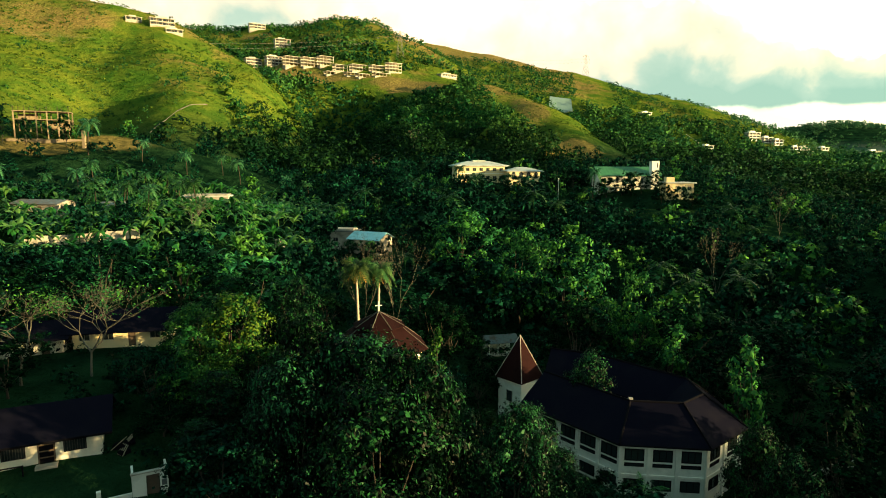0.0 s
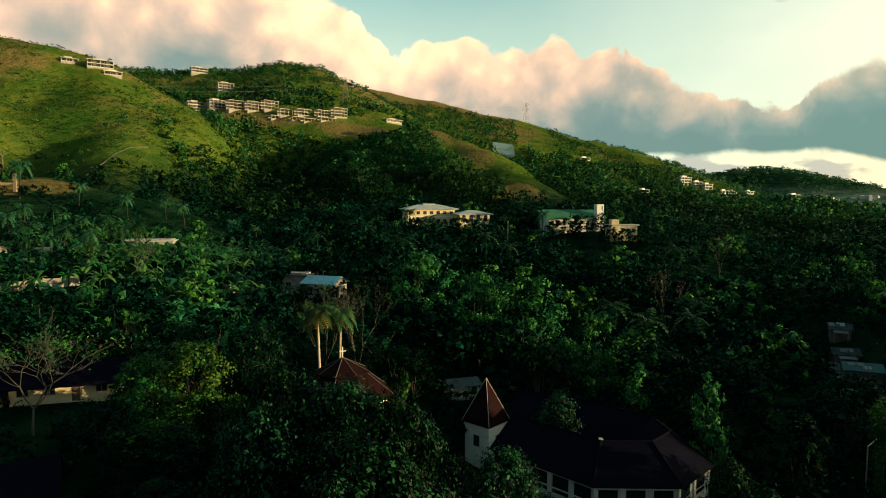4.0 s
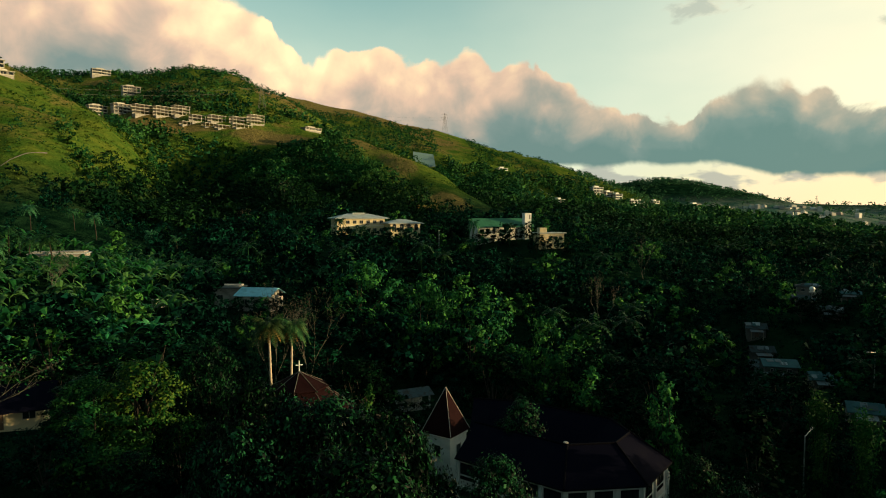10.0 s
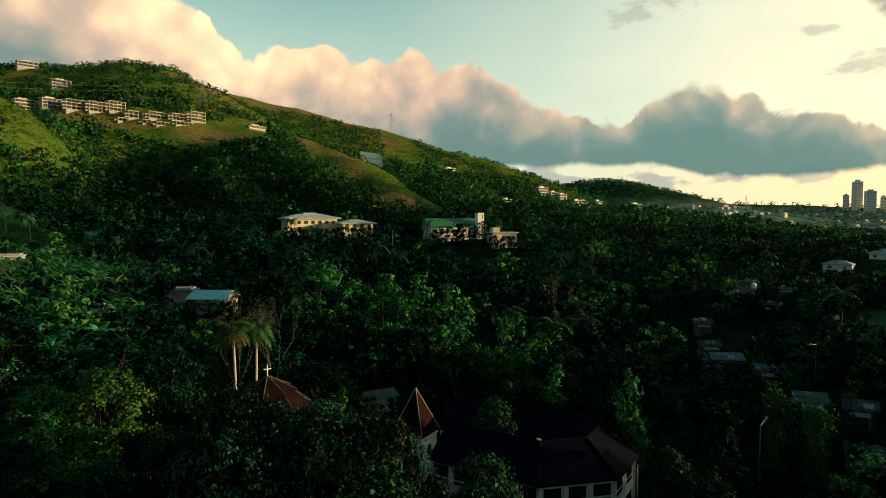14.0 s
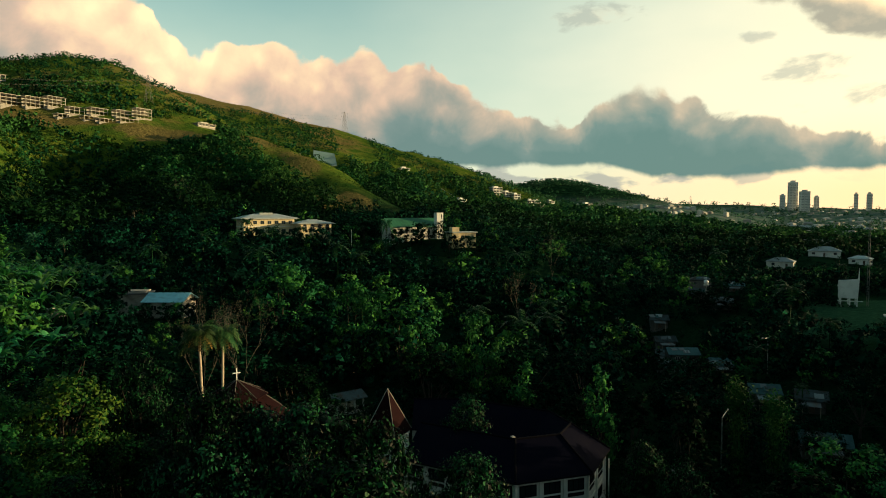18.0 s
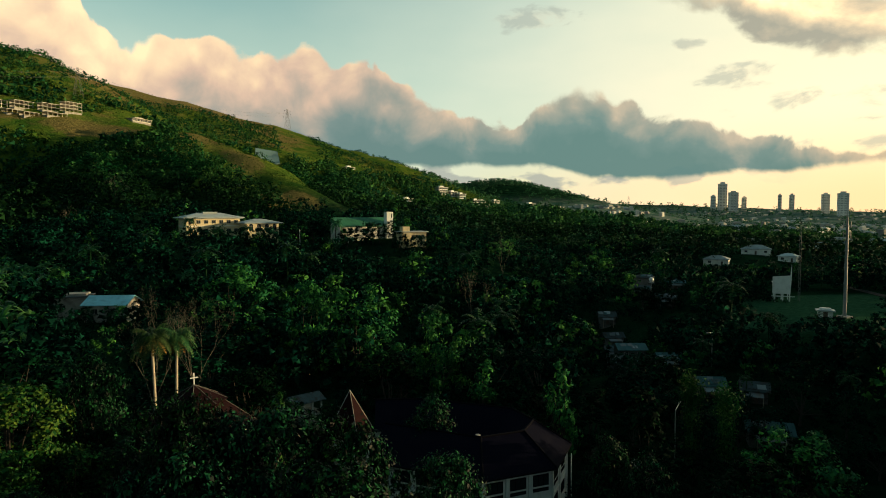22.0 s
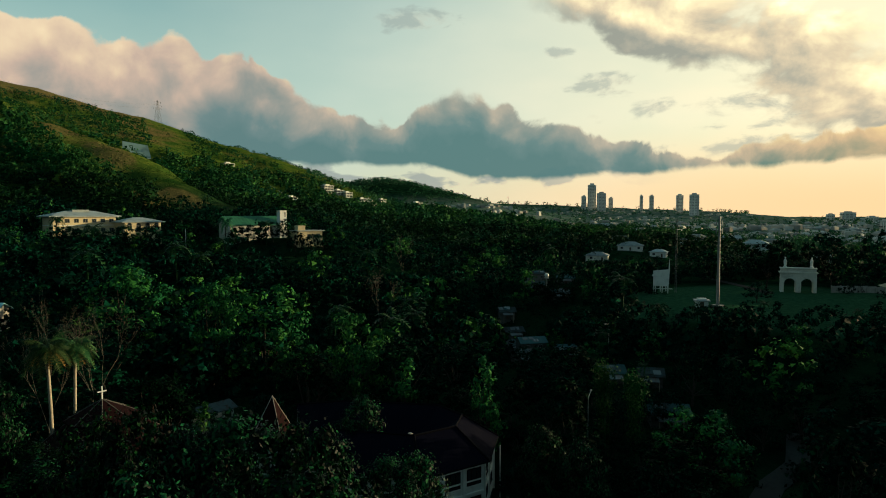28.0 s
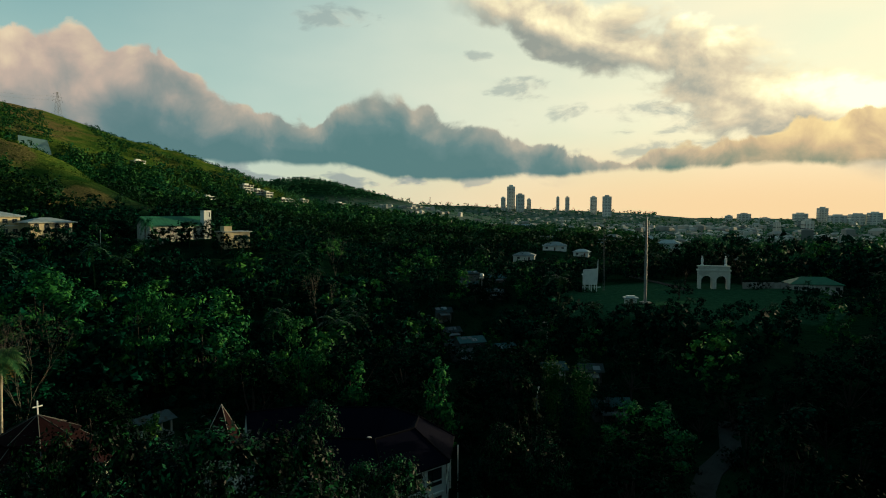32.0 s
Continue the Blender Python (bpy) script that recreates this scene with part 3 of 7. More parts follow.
def box(x0, x1, y0, y1, z0, z1, bm=None, bevel=0.0):
    bm = bm or bmesh.new()
    v = [bm.verts.new((x, y, z)) for z in (z0, z1) for x, y in ((x0, y0), (x1, y0), (x1, y1), (x0, y1))]
    made = [bm.faces.new([v[i] for i in f]) for f in ((3, 2, 1, 0), (4, 5, 6, 7), (0, 1, 5, 4), (1, 2, 6, 5), (2, 3, 7, 6), (3, 0, 4, 7))]
    if bevel:
        bmesh.ops.bevel(bm, geom=list({e for f in made for e in f.edges}), offset=bevel, segments=2, affect="EDGES")
    return bm


def poly(bm, *corners):
    return bm.faces.new([bm.verts.new(c) for c in corners])


def slab_between(bm, ring, thick):
    """A closed plate whose upper side is the given ring of corners."""
    up = [bm.verts.new(c) for c in ring]
    down = [bm.verts.new((c[0], c[1], c[2] - thick)) for c in ring]
    bm.faces.new(up), bm.faces.new(down[::-1])
    for i in range(len(ring)):
        j = (i + 1) % len(ring)
        bm.faces.new((up[j], up[i], down[i], down[j]))
    return bm


def rod(bm, a, b, r0, r1=None, n=6):
    """A tapered round bar from a to b."""
    a, b, r1 = Vector(a), Vector(b), r0 if r1 is None else r1
    way = (b - a).normalized()
    side = way.orthogonal().normalized()
    up = way.cross(side)
    rings = [[bm.verts.new(p + r * (side * math.cos(k * math.tau / n) + up * math.sin(k * math.tau / n))) for k in range(n)] for p, r in ((a, r0), (b, r1))]
    for k in range(n):
        bm.faces.new((rings[0][k], rings[0][(k + 1) % n], rings[1][(k + 1) % n], rings[1][k]))
    bm.faces.new(rings[0][::-1]), bm.faces.new(rings[1])
    return bm


def gable(w, d, z, rise, over=0.5, thick=0.14):
    """A ridged roof along x, its two sheets folded into shallow corrugations."""
    n = max(4, min(40, int(w / 0.7)))
    x0, x1 = -w / 2 - over, w / 2 + over
    drop = over * rise / (d / 2)
    bm = bmesh.new()
    rows = []
    for k in range(n + 1):
        x, lift = x0 + (x1 - x0) * k / n, 0.04 if k % 2 else 0.0
        ring = [(x, -d / 2 - over, z - drop + lift), (x, 0, z + rise + lift), (x, d / 2 + over, z - drop + lift)]
        rows.append([bm.verts.new(c) for c in ring] + [bm.verts.new((c[0], c[1], c[2] - thick)) for c in ring[::-1]])
    for a, b in zip(rows, rows[1:]):
        for i in range(6):
            bm.faces.new((a[i], a[(i + 1) % 6], b[(i + 1) % 6], b[i]))
    for r, flip in ((rows[0], -1), (rows[-1], 1)):
        bm.faces.new((r[0], r[1], r[4], r[5])[::flip]), bm.faces.new((r[1], r[2], r[3], r[4])[::flip])
    bmesh.ops.recalc_face_normals(bm, faces=bm.faces)
    return bm


def hipped(w, d, z, rise, over=0.6, thick=0.18):
    bm = bmesh.new()
    a, b = w / 2 + over, d / 2 + over
    r = max(0.0, a - b)
    e = [(-a, -b, z), (a, -b, z), (a, b, z), (-a, b, z)]
    p, q = (-r, 0, z + rise), (r, 0, z + rise)
    for ring in ((e[0], e[1], q, p), (e[2], e[3], p, q), (e[1], e[2], q), (e[3], e[0], p)):
        slab_between(bm, [c for i, c in enumerate(ring) if c not in ring[:i]], thick)
    return bm


def lattice_frame(xs, zs, y0, y1):
    """A frame in one piece: every second strip between the given lines is open inside the border."""
    bm = bmesh.new()
    corner = {}

    def at(i, k, y):
        if (i, k, y) not in corner:
            corner[i, k, y] = bm.verts.new((xs[i], y, zs[k]))
        return corner[i, k, y]
    solid = lambda i, k: 0 <= i < len(xs) - 1 and 0 <= k < len(zs) - 1 and (i % 2 == 0 or k % 2 == 0)  # noqa: E731
    for i in range(len(xs) - 1):
        for k in range(len(zs) - 1):
            if not solid(i, k):
                continue
            bm.faces.new((at(i, k, y0), at(i + 1, k, y0), at(i + 1, k + 1, y0), at(i, k + 1, y0)))
            bm.faces.new((at(i, k + 1, y1), at(i + 1, k + 1, y1), at(i + 1, k, y1), at(i, k, y1)))
            for di, dk, (p, q) in ((-1, 0, ((i, k + 1), (i, k))), (1, 0, ((i + 1, k), (i + 1, k + 1))), (0, -1, ((i, k), (i + 1, k))), (0, 1, ((i + 1, k + 1), (i, k + 1)))):
                if not solid(i + di, k + dk):
                    bm.faces.new((at(*q, y0), at(*p, y0), at(*p, y1), at(*q, y1)))
    return bm


def window(parent, x, z, w, h, y, bars=2, frame_mat=None, yaw=0.0, origin=(0, 0)):
    """A framed window standing 3 cm proud of a wall that faces -y."""
    m = pose(origin[0], origin[1], 0, 0, 0, yaw) @ pose(x, y, z)
    t = max(0.07, w * 0.05)
    xs = [-w / 2, -w / 2 + t]
    for k in range(1, bars):
        xs += [-w / 2 + w * k / bars - t / 3, -w / 2 + w * k / bars + t / 3]
    bm = lattice_frame(xs + [w / 2 - t, w / 2], [-h / 2, -h / 2 + t, h / 2 - t, h / 2], -0.06, 0.05)
    frame_ob = part("window", bm, frame_mat or M["frame"], parent, m=m)
    part("pane", box(-w / 2 + t, w / 2 - t, -0.02, 0.03, -h / 2 + t, h / 2 - t), M["glass"], frame_ob)
    return frame_ob


def house(label, x, y, yaw, w, d, storeys=2, high=3.0, roof="hip", rise=2.0, wall=None, roof_mat=None, name="house", category="house", group="", z=None, wide=1.5, tall=1.2, step=3.0, sides=True, sink=1.5, over=0.6, door=True, roof_label=""):
    """A plain building whose front faces -y before it is turned."""
    z = ground(x, y) if z is None else z
    wall, roof_mat = wall or M["plaster"], roof_mat or M["roof_grey"]
    home = thing(name, label, category, pose(x, y, z, 0, 0, yaw), group)
    top = storeys * high
    part("wall", box(-w / 2, w / 2, -d / 2, d / 2, -sink, top, bevel=0.03), wall, home)
    if roof == "hip":
        part("roof", hipped(w, d, top, rise, over), roof_mat, home, roof_label)
    elif roof == "gable":
        ends = bmesh.new()
        for s in (-1, 1):
            ring = [(s * (w / 2), -d / 2, top), (s * (w / 2), d / 2, top), (s * (w / 2), 0, top + rise)]
            back = [(c[0] - s * 0.2, c[1], c[2]) for c in ring]
            poly(ends, *ring), poly(ends, *back[::-1])
        part("gable_end", ends, wall, home)
        part("roof", gable(w, d, top + 0.05, rise, over), roof_mat, home, roof_label)
    else:
        part("roof", box(-w / 2 - 0.5, w / 2 + 0.5, -d / 2 - 0.5, d / 2 + 0.5, top + 0.002, top + 0.3, bevel=0.04), roof_mat, home, roof_label)
        part("parapet", box(-w / 2 + 0.4, w / 2 - 0.4, -d / 2 + 0.4, d / 2 - 0.4, top + 0.302, top + 0.75, bevel=0.03), wall, home)
    for level in range(storeys):
        zc = level * high + high * 0.55
        n = max(1, int((w - 0.6) / step))
        for k in range(n):
            xc = (k - (n - 1) / 2) * (w / n)
            if door and level == 0 and k == n // 2:
                entry = part("door", box(xc - 0.5, xc + 0.5, -d / 2 - 0.05, -d / 2 + 0.05, 0.0, 2.05), M["door"], home)
                part("handle", box(xc + 0.36, xc + 0.42, -d / 2 - 0.11, -d / 2 - 0.05, 0.95, 1.08), M["steel"], entry)
            else:
                window(home, xc, zc, min(wide, w / n * 0.8), tall, -d / 2)
        if sides:
            m = max(1, int(d / step))
            for k in range(m):
                yc = (k - (m - 1) / 2) * (d / m)
                window(home, yc, zc, min(wide, d / m * 0.7), tall, -w / 2, yaw=90)
    return home


def offset(line, d):
    """The line moved d to its right."""
    out = []
    for i, p in enumerate(line):
        a, b = line[max(i - 1, 0)], line[min(i + 1, len(line) - 1)]
        ns = []
        for q, r in ((a, p), (p, b)):
            l = math.hypot(r[0] - q[0], r[1] - q[1])
            if l > 0:
                ns.append(((r[1] - q[1]) / l, -(r[0] - q[0]) / l))
        nx, ny = sum(n[0] for n in ns) / len(ns), sum(n[1] for n in ns) / len(ns)
        k = max(0.55, math.hypot(nx, ny)) ** 2
        out.append((p[0] + d * nx / k, p[1] + d * ny / k))
    return out


def tube(verts, quads, line, radii, n=6):
    """Adds a tapered limb along a line of points."""
    start = len(verts)
    for i, (p, r) in enumerate(zip(line, radii)):
        way = Vector(line[min(i + 1, len(line) - 1)]) - Vector(line[max(i - 1, 0)])
        way.normalize()
        side = way.orthogonal().normalized()
        up = way.cross(side)
        for k in range(n):
            a = k * math.tau / n
            verts.append(Vector(p) + r * (side * math.cos(a) + up * math.sin(a)))
    for i in range(len(line) - 1):
        for k in range(n):
            a, b = start + i * n + k, start + i * n + (k + 1) % n
            quads.append((a, b, b + n, a + n))


# ---- the ground: one sheet, finer where the camera looks ----
def build_ground():
    az = np.radians(np.concatenate([np.arange(-60, 105, 0.45), np.arange(105, 300, 4.0)]))
    rad = np.concatenate([[0.0], np.geomspace(12, 4900, 190)])
    a, r = np.meshgrid(az, rad)
    x, y = r * np.sin(a), r * np.cos(a)
    z = height(x, y)
    n, m = len(az), len(rad)
    i = np.arange(m - 1)[:, None] * n + np.arange(n)[None, :]
    j = np.arange(m - 1)[:, None] * n + (np.arange(n)[None, :] + 1) % n
    quads = np.stack([i, i + n, j + n, j], -1).reshape(-1, 4)[:, ::-1]
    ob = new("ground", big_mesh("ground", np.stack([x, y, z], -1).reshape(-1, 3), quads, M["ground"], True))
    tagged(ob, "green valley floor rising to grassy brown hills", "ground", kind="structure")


build_ground()

# ---- the convent: a ring of wings under a dark roof ----
def build_convent():
    ridge = [(14.6, 84.6), (23.6, 73.6), (30.0, 72.9), (33.8, 76.0), (33.9, 81.8), (24.0, 92.6), (17.5, 95.6)]
    outer, inner = offset(ridge, 4.9), offset(ridge, -4.2)
    wall_line, court = offset(ridge, 4.2), offset(ridge, -3.6)
    zr, ze = 11.5, 8.0
    home = thing("convent", "cream two-storey convent wrapped in one dark faceted roof", "building")
    for k in range(len(ridge) - 1):
        for rim in (outer, inner):
            bm = bmesh.new()
            ring = [(*rim[k], ze), (*rim[k + 1], ze), (*ridge[k + 1], zr), (*ridge[k], zr)]
            slab_between(bm, ring if rim is outer else ring[::-1], 0.16)
            part("roof_sheet", bm, M["roof_dark"], home)
        for a, b, za, zb in ((ridge[k], ridge[k + 1], zr, zr), (ridge[k + 1], outer[k + 1], zr, ze)):
            part("ridge_cap", rod(bmesh.new(), (*a, za + 0.06), (*b, zb + 0.06), 0.14, n=6), M["trim_dark"], home)
        part("gutter", rod(bmesh.new(), (*outer[k], ze - 0.12), (*outer[k + 1], ze - 0.12), 0.13, n=6), M["trim_dark"], home)
    for end in (0, len(ridge) - 1):
        bm = bmesh.new()
        poly(bm, (*wall_line[end], -1), (*court[end], -1), (*court[end], ze - 0.2), (*ridge[end], zr - 0.3), (*wall_line[end], ze - 0.2))
        part("end_wall", bm, M["plaster"], home)
    for k in range(len(ridge) - 1):
        for line, side in ((wall_line, 1), (court, -1)):
            a, b = (line[k], line[k + 1]) if side > 0 else (line[k + 1], line[k])
            l = math.hypot(b[0] - a[0], b[1] - a[1])
            if l < 0.8:
                continue
            yaw = math.degrees(math.atan2(b[1] - a[1], b[0] - a[0]))
            m = pose(a[0], a[1], 0, 0, 0, yaw)
            wall = part("wall", box(0, l, 0, 0.3, -1.2, ze - 0.15), M["white"], home, m=m)
            if side < 0:
                continue
            part("string_course", box(0.02, l - 0.02, -0.12, 0.0, 3.75, 4.0), M["white"], wall)
            n = max(1, int(l / 2.9))
            for i in range(n):
                c = (i + 0.5) * l / n
                w = min(2.3, l / n - 0.8)
                for z0, h in ((6.45, 1.5), (5.2, 0.45), (2.7, 1.4)):
                    window(home, c, z0, w, h, 0.0, 3 if h > 1 else 2, M["trim_dark"], yaw, a)
                part("pier", box(i * l / n - 0.18, i * l / n + 0.18, -0.22, 0.0, -1.0, ze - 0.3), M["white"], wall)
    part("downpipe", rod(bmesh.new(), (36.2, 70.6, -0.5), (36.2, 70.6, 8.1), 0.09), M["white"], home, "white downpipe")
    part("vent_stub", box(24.0, 24.5, 75.2, 75.7, 10.4, 11.2), M["trim_pale"], home)


def build_bell_tower():
    tower = thing("bell_tower", "square white bell tower with steep red-brown pyramid roof", "tower", pose(12.0, 91.9, 0, 0, 0, 43))
    s, z0, z1 = 2.62, 8.2, 14.7
    part("wall", box(-2.3, 2.3, -2.3, 2.3, -1, 8.15, bevel=0.04), M["white"], tower)
    part("cornice", box(-2.45, 2.45, -2.45, 2.45, 7.6, 7.9, bevel=0.04), M["white"], tower)
    e = [(-s, -s, z0), (s, -s, z0), (s, s, z0), (-s, s, z0)]
    for k in range(4):
        part("roof_side", slab_between(bmesh.new(), [e[k], e[(k + 1) % 4], (0, 0, z1)], 0.12), M["roof_red"], tower)
        part("hip_cap", rod(bmesh.new(), (e[k][0], e[k][1], z0 + 0.05), (0, 0, z1 + 0.06), 0.055, n=5), M["trim_pale"], tower, "pale metal hip cap")
    for yaw in (0, 90, 180, 270):
        window(tower, 0, 5.6, 1.2, 1.8, -2.3, 1, yaw=yaw)


def build_chapel():
    z = ground(-9.6, 90)
    chapel = thing("chapel", "octagonal chapel with two-tier red-brown roof and white cross", "chapel", pose(-9.6, 90, 0, 0, 0, 12))
    rim = lambda r, h: [(r * math.cos(math.radians(22.5 + 45 * k)), r * math.sin(math.radians(22.5 + 45 * k)), h) for k in range(8)]  # noqa: E731
    low, mid, up, top = rim(7.6, 13.6), rim(3.7, 16.6), rim(4.0, 16.85), (0, 0, 18.9)
    for k in range(8):
        j = (k + 1) % 8
        part("lower_roof_side", slab_between(bmesh.new(), [low[k], low[j], mid[j], mid[k]], 0.14), M["roof_red"], chapel)
        part("upper_roof_side", slab_between(bmesh.new(), [up[k], up[j], top], 0.12), M["roof_red"], chapel)
        part("hip_cap", rod(rod(bmesh.new(), up[k], top, 0.05, n=5), low[k], mid[k], 0.05, n=5), M["shanty"], chapel, "dull metal hip cap")
        part("eave_trim", rod(bmesh.new(), up[k], up[j], 0.08, n=5), M["roof_red"], chapel)
        a, b = rim(6.6, z - 1)[k], rim(6.6, z - 1)[j]
        bm = bmesh.new()
        poly(bm, a, b, (b[0], b[1], 13.9), (a[0], a[1], 13.9))
        part("wall", bm, M["plaster"], chapel)
        yaw = math.degrees(math.atan2(b[1] - a[1], b[0] - a[0]))
        window(chapel, math.hypot(b[0] - a[0], b[1] - a[1]) / 2, 11.0, 2.2, 2.6, -0.03, 2, yaw=yaw, origin=(a[0], a[1]))
    cross = part("cross", box(-0.065, 0.065, -0.065, 0.065, 18.7, 20.4), M["lamp_white"], chapel, "white cross")
    part("cross_arm", box(-0.5, 0.5, -0.06, 0.06, 19.72, 19.85), M["lamp_white"], cross)


def build_pavilion():
    z = ground(11, 115)
    ob = thing("pavilion", "white pillared pavilion with weathered tin roof behind the bell tower", "pavilion", pose(11.0, 115.0, z, 0, 0, 14) @ Matrix.Diagonal((0.66, 0.7, 0.85, 1)))
    part("floor", box(-4.5, 4.5, -3, 3, -1, 0.15, bevel=0.03), M["concrete"], ob)
    for x in (-4.0, -1.35, 1.35, 4.0):
        for y in (-2.6, 2.6):
            part("pillar", box(x - 0.2, x + 0.2, y - 0.2, y + 0.2, 0.15, 3.0), M["white"], ob)
    part("roof", gable(9, 6, 3.05, 1.0, 0.6, 0.1), M["tin_old"], ob)
    part("back_wall", box(-3.8, 3.8, 2.45, 2.59, 0.15, 2.4), M["plaster"], ob)


build_pavilion()
build_convent()
build_bell_tower()
build_chapel()


# ---- houses and sheds round the lawn and on the left slope ----
def build_bungalow():
    z = ground(-39, 57) - 0.1
    home = thing("bungalow", "long cream bungalow with dark roof and barred windows by the lawn", "house", pose(-41.4, 59.4, z, 0, 0, 25.5))
    part("wall", box(-9, 6, -3, 4, -1.5, 2.7, bevel=0.03), M["plaster"], home)
    part("roof", slab_between(slab_between(bmesh.new(), [(-10, -4.0, 2.7), (7, -4.0, 2.7), (7, 0.7, 5.0), (-10, 0.7, 5.0)], 0.15), [(7, 5.2, 2.7), (-10, 5.2, 2.7), (-10, 0.7, 5.0), (7, 0.7, 5.0)], 0.15), M["roof_dark"], home)
    part("fascia", box(-10, 7, -4.06, -3.98, 2.48, 2.7), M["trim_dark"], home)
    for x in (-7.2, -4.4, -1.6, 3.6):
        w = window(home, x, 1.55, 2.0, 1.2, -3, 2, M["trim_dark"])
        for k in range(9):
            part("bar", box(-0.9 + k * 0.225 - 0.02, -0.9 + k * 0.225 + 0.02, -0.14, -0.1, -0.6, 0.6), M["wire"], w)
    door = part("door", box(0.4, 1.9, -3.06, -2.95, 0, 2.05), M["door"], home)
    for k in range(3):
        part("door_panel", box(0.55, 1.75, -3.1, -3.062, 0.15 + k * 0.65, 0.65 + k * 0.65), M["trim_dark"], door)
    part("low_rail", box(-8.8, -0.6, -4.4, -4.3, 0.7, 0.82), M["trim_dark"], home)
    for x in (-8.7, -6, -3.3, -0.7):
        part("rail_post", box(x - 0.06, x + 0.06, -4.41, -4.29, -0.6, 0.82), M["trim_dark"], home)
    part("step", box(0.2, 2.1, -4.0, -3.1, -0.4, 0.12), M["concrete"], home)
    for k, (x, y, s) in enumerate([(7.6, -2.4, 0.7), (8.4, -1.8, 0.5), (7.9, -3.2, 0.55)]):
        bm = box(-s, s, -s * 0.7, s * 0.7, 0, s * 0.8, bevel=0.06)
        junk = tagged(new("scrap_heap", None), "dark heap of scrap timber against the bungalow", "scrap", "scrap by the bungalow")
        wx = home.matrix_basis @ Vector((x, y, 0))
        junk.matrix_basis = pose(wx.x, wx.y, ground(wx.x, wx.y) - 0.05, 0, 0, 30 * k)
        part("heap", bm, M["trim_dark"], junk)
        for q in range(4):
            part("plank", rod(bmesh.new(), (-s, -s + q * 0.3, 0.1), (s * 0.6, -s * 0.4 + q * 0.25, s * 1.6), 0.05), M["bark_pale"], junk)


def build_shed():
    z = ground(-28, 55.6)
    shed = thing("roofless_shed", "small white roofless shed with a dark doorway", "shed", pose(-28.3, 55.8, z, 0, 0, 29))
    part("front_wall", box(-1.6, -0.35, -0.1, 0.1, -1, 2.5), M["white"], shed)
    part("front_wall", box(0.85, 1.6, -0.1, 0.1, -1, 2.5), M["white"], shed)
    part("lintel", box(-0.349, 0.849, -0.1, 0.1, 2.2, 2.5), M["white"], shed)
    part("side_wall", box(-1.6, -1.4, 0.101, 2.6, -1, 2.3), M["white"], shed)
    part("side_wall", box(1.4, 1.6, 0.101, 2.6, -1, 2.3), M["white"], shed)
    part("door", box(-0.3, 0.8, 0.12, 0.18, 0, 2.15), M["door"], shed)
    part("coping", box(-1.7, 1.7, -0.2, 0.2, 2.501, 2.62), M["concrete"], shed)
    part("notice", box(1.0, 1.45, -0.15, -0.101, 0.9, 1.5), M["tin"], shed)
    part("garden_wall", box(-4.2, -1.62, -0.08, 0.08, -1, 0.75), M["white"], shed)
    part("gate_post", box(-4.6, -4.22, -0.18, 0.18, -1, 1.6, bevel=0.02), M["white"], shed)


build_bungalow()
build_shed()
house("low house with dark roof and sunlit yellow porch wall", -49.0, 92.5, 12, 13, 7, 1, 3.0, "gable", 1.9, M["cream"], M["roof_dark"], over=1.2, z=ground(-49, 91) + 0.4)
house("small house with dark roof among bare trees", -60.5, 88.0, 18, 9, 6, 1, 2.9, "gable", 1.6, M["plaster"], M["roof_dark"], over=0.9)
house("open-fronted shed with pale grey tin roof on the slope", -82.0, 214.0, 8, 15, 8, 1, 3.6, "flat", 1, M["concrete"], M["roof_pale"], name="shed", category="shed", z=ground(-82, 212) + 1.2)
house("low shed with grey-blue tin roof among bananas", -99.0, 190.0, 5, 12, 6, 1, 2.8, "gable", 0.9, M["concrete"], M["tin"], name="shed", category="shed")
house("low shed with rusty tin roof among bananas", -112.0, 172.0, -8, 14, 7, 1, 2.8, "gable", 0.9, M["concrete"], M["tin"], name="shed", category="shed")
house("shack with bright blue tin roof above the palms", -19.6, 165.0, -24, 9, 7.5, 1, 3.6, "gable", 1.5, M["concrete"], M["tin_blue"], name="shack", category="house", z=17.4)
house("shack with rusty flat tin roof beside the blue one", -27.6, 171.0, -10, 7, 5, 1, 4.9, "flat", 0.6, M["concrete"], M["tin"], name="shack", category="house", z=17.2)


def low_wall(a, b, label):
    """A stretch of block wall that follows the ground, panel by panel."""
    n = max(2, int(math.dist(a, b) / 3.2))
    run = thing("block_wall", label, "wall", group="garden walls")
    for k in range(n):
        p = [a[i] + (b[i] - a[i]) * k / n for i in (0, 1)]
        q = [a[i] + (b[i] - a[i]) * (k + 1) / n for i in (0, 1)]
        z = min(ground(*p), ground(*q))
        yaw = math.degrees(math.atan2(q[1] - p[1], q[0] - p[0]))
        l = math.dist(p, q)
        part("panel", box(0.13, l - 0.13, -0.08, 0.08, -0.8, 2.3), M["concrete"], run, m=pose(*p, z, 0, 0, yaw))
        part("pillar", box(-0.16, 0.16, -0.16, 0.16, -0.8, 2.5, bevel=0.02), M["concrete"], run, m=pose(*p, z, 0, 0, yaw))


low_wall((46.5, 72.5), (53.5, 75.0), "weathered white block wall at the corner of the convent garden")
low_wall((-97, 139), (-74, 149), "grey concrete block wall below the banana grove")
low_wall((-44, 160), (-35, 172), "grey concrete block wall beside the shacks")


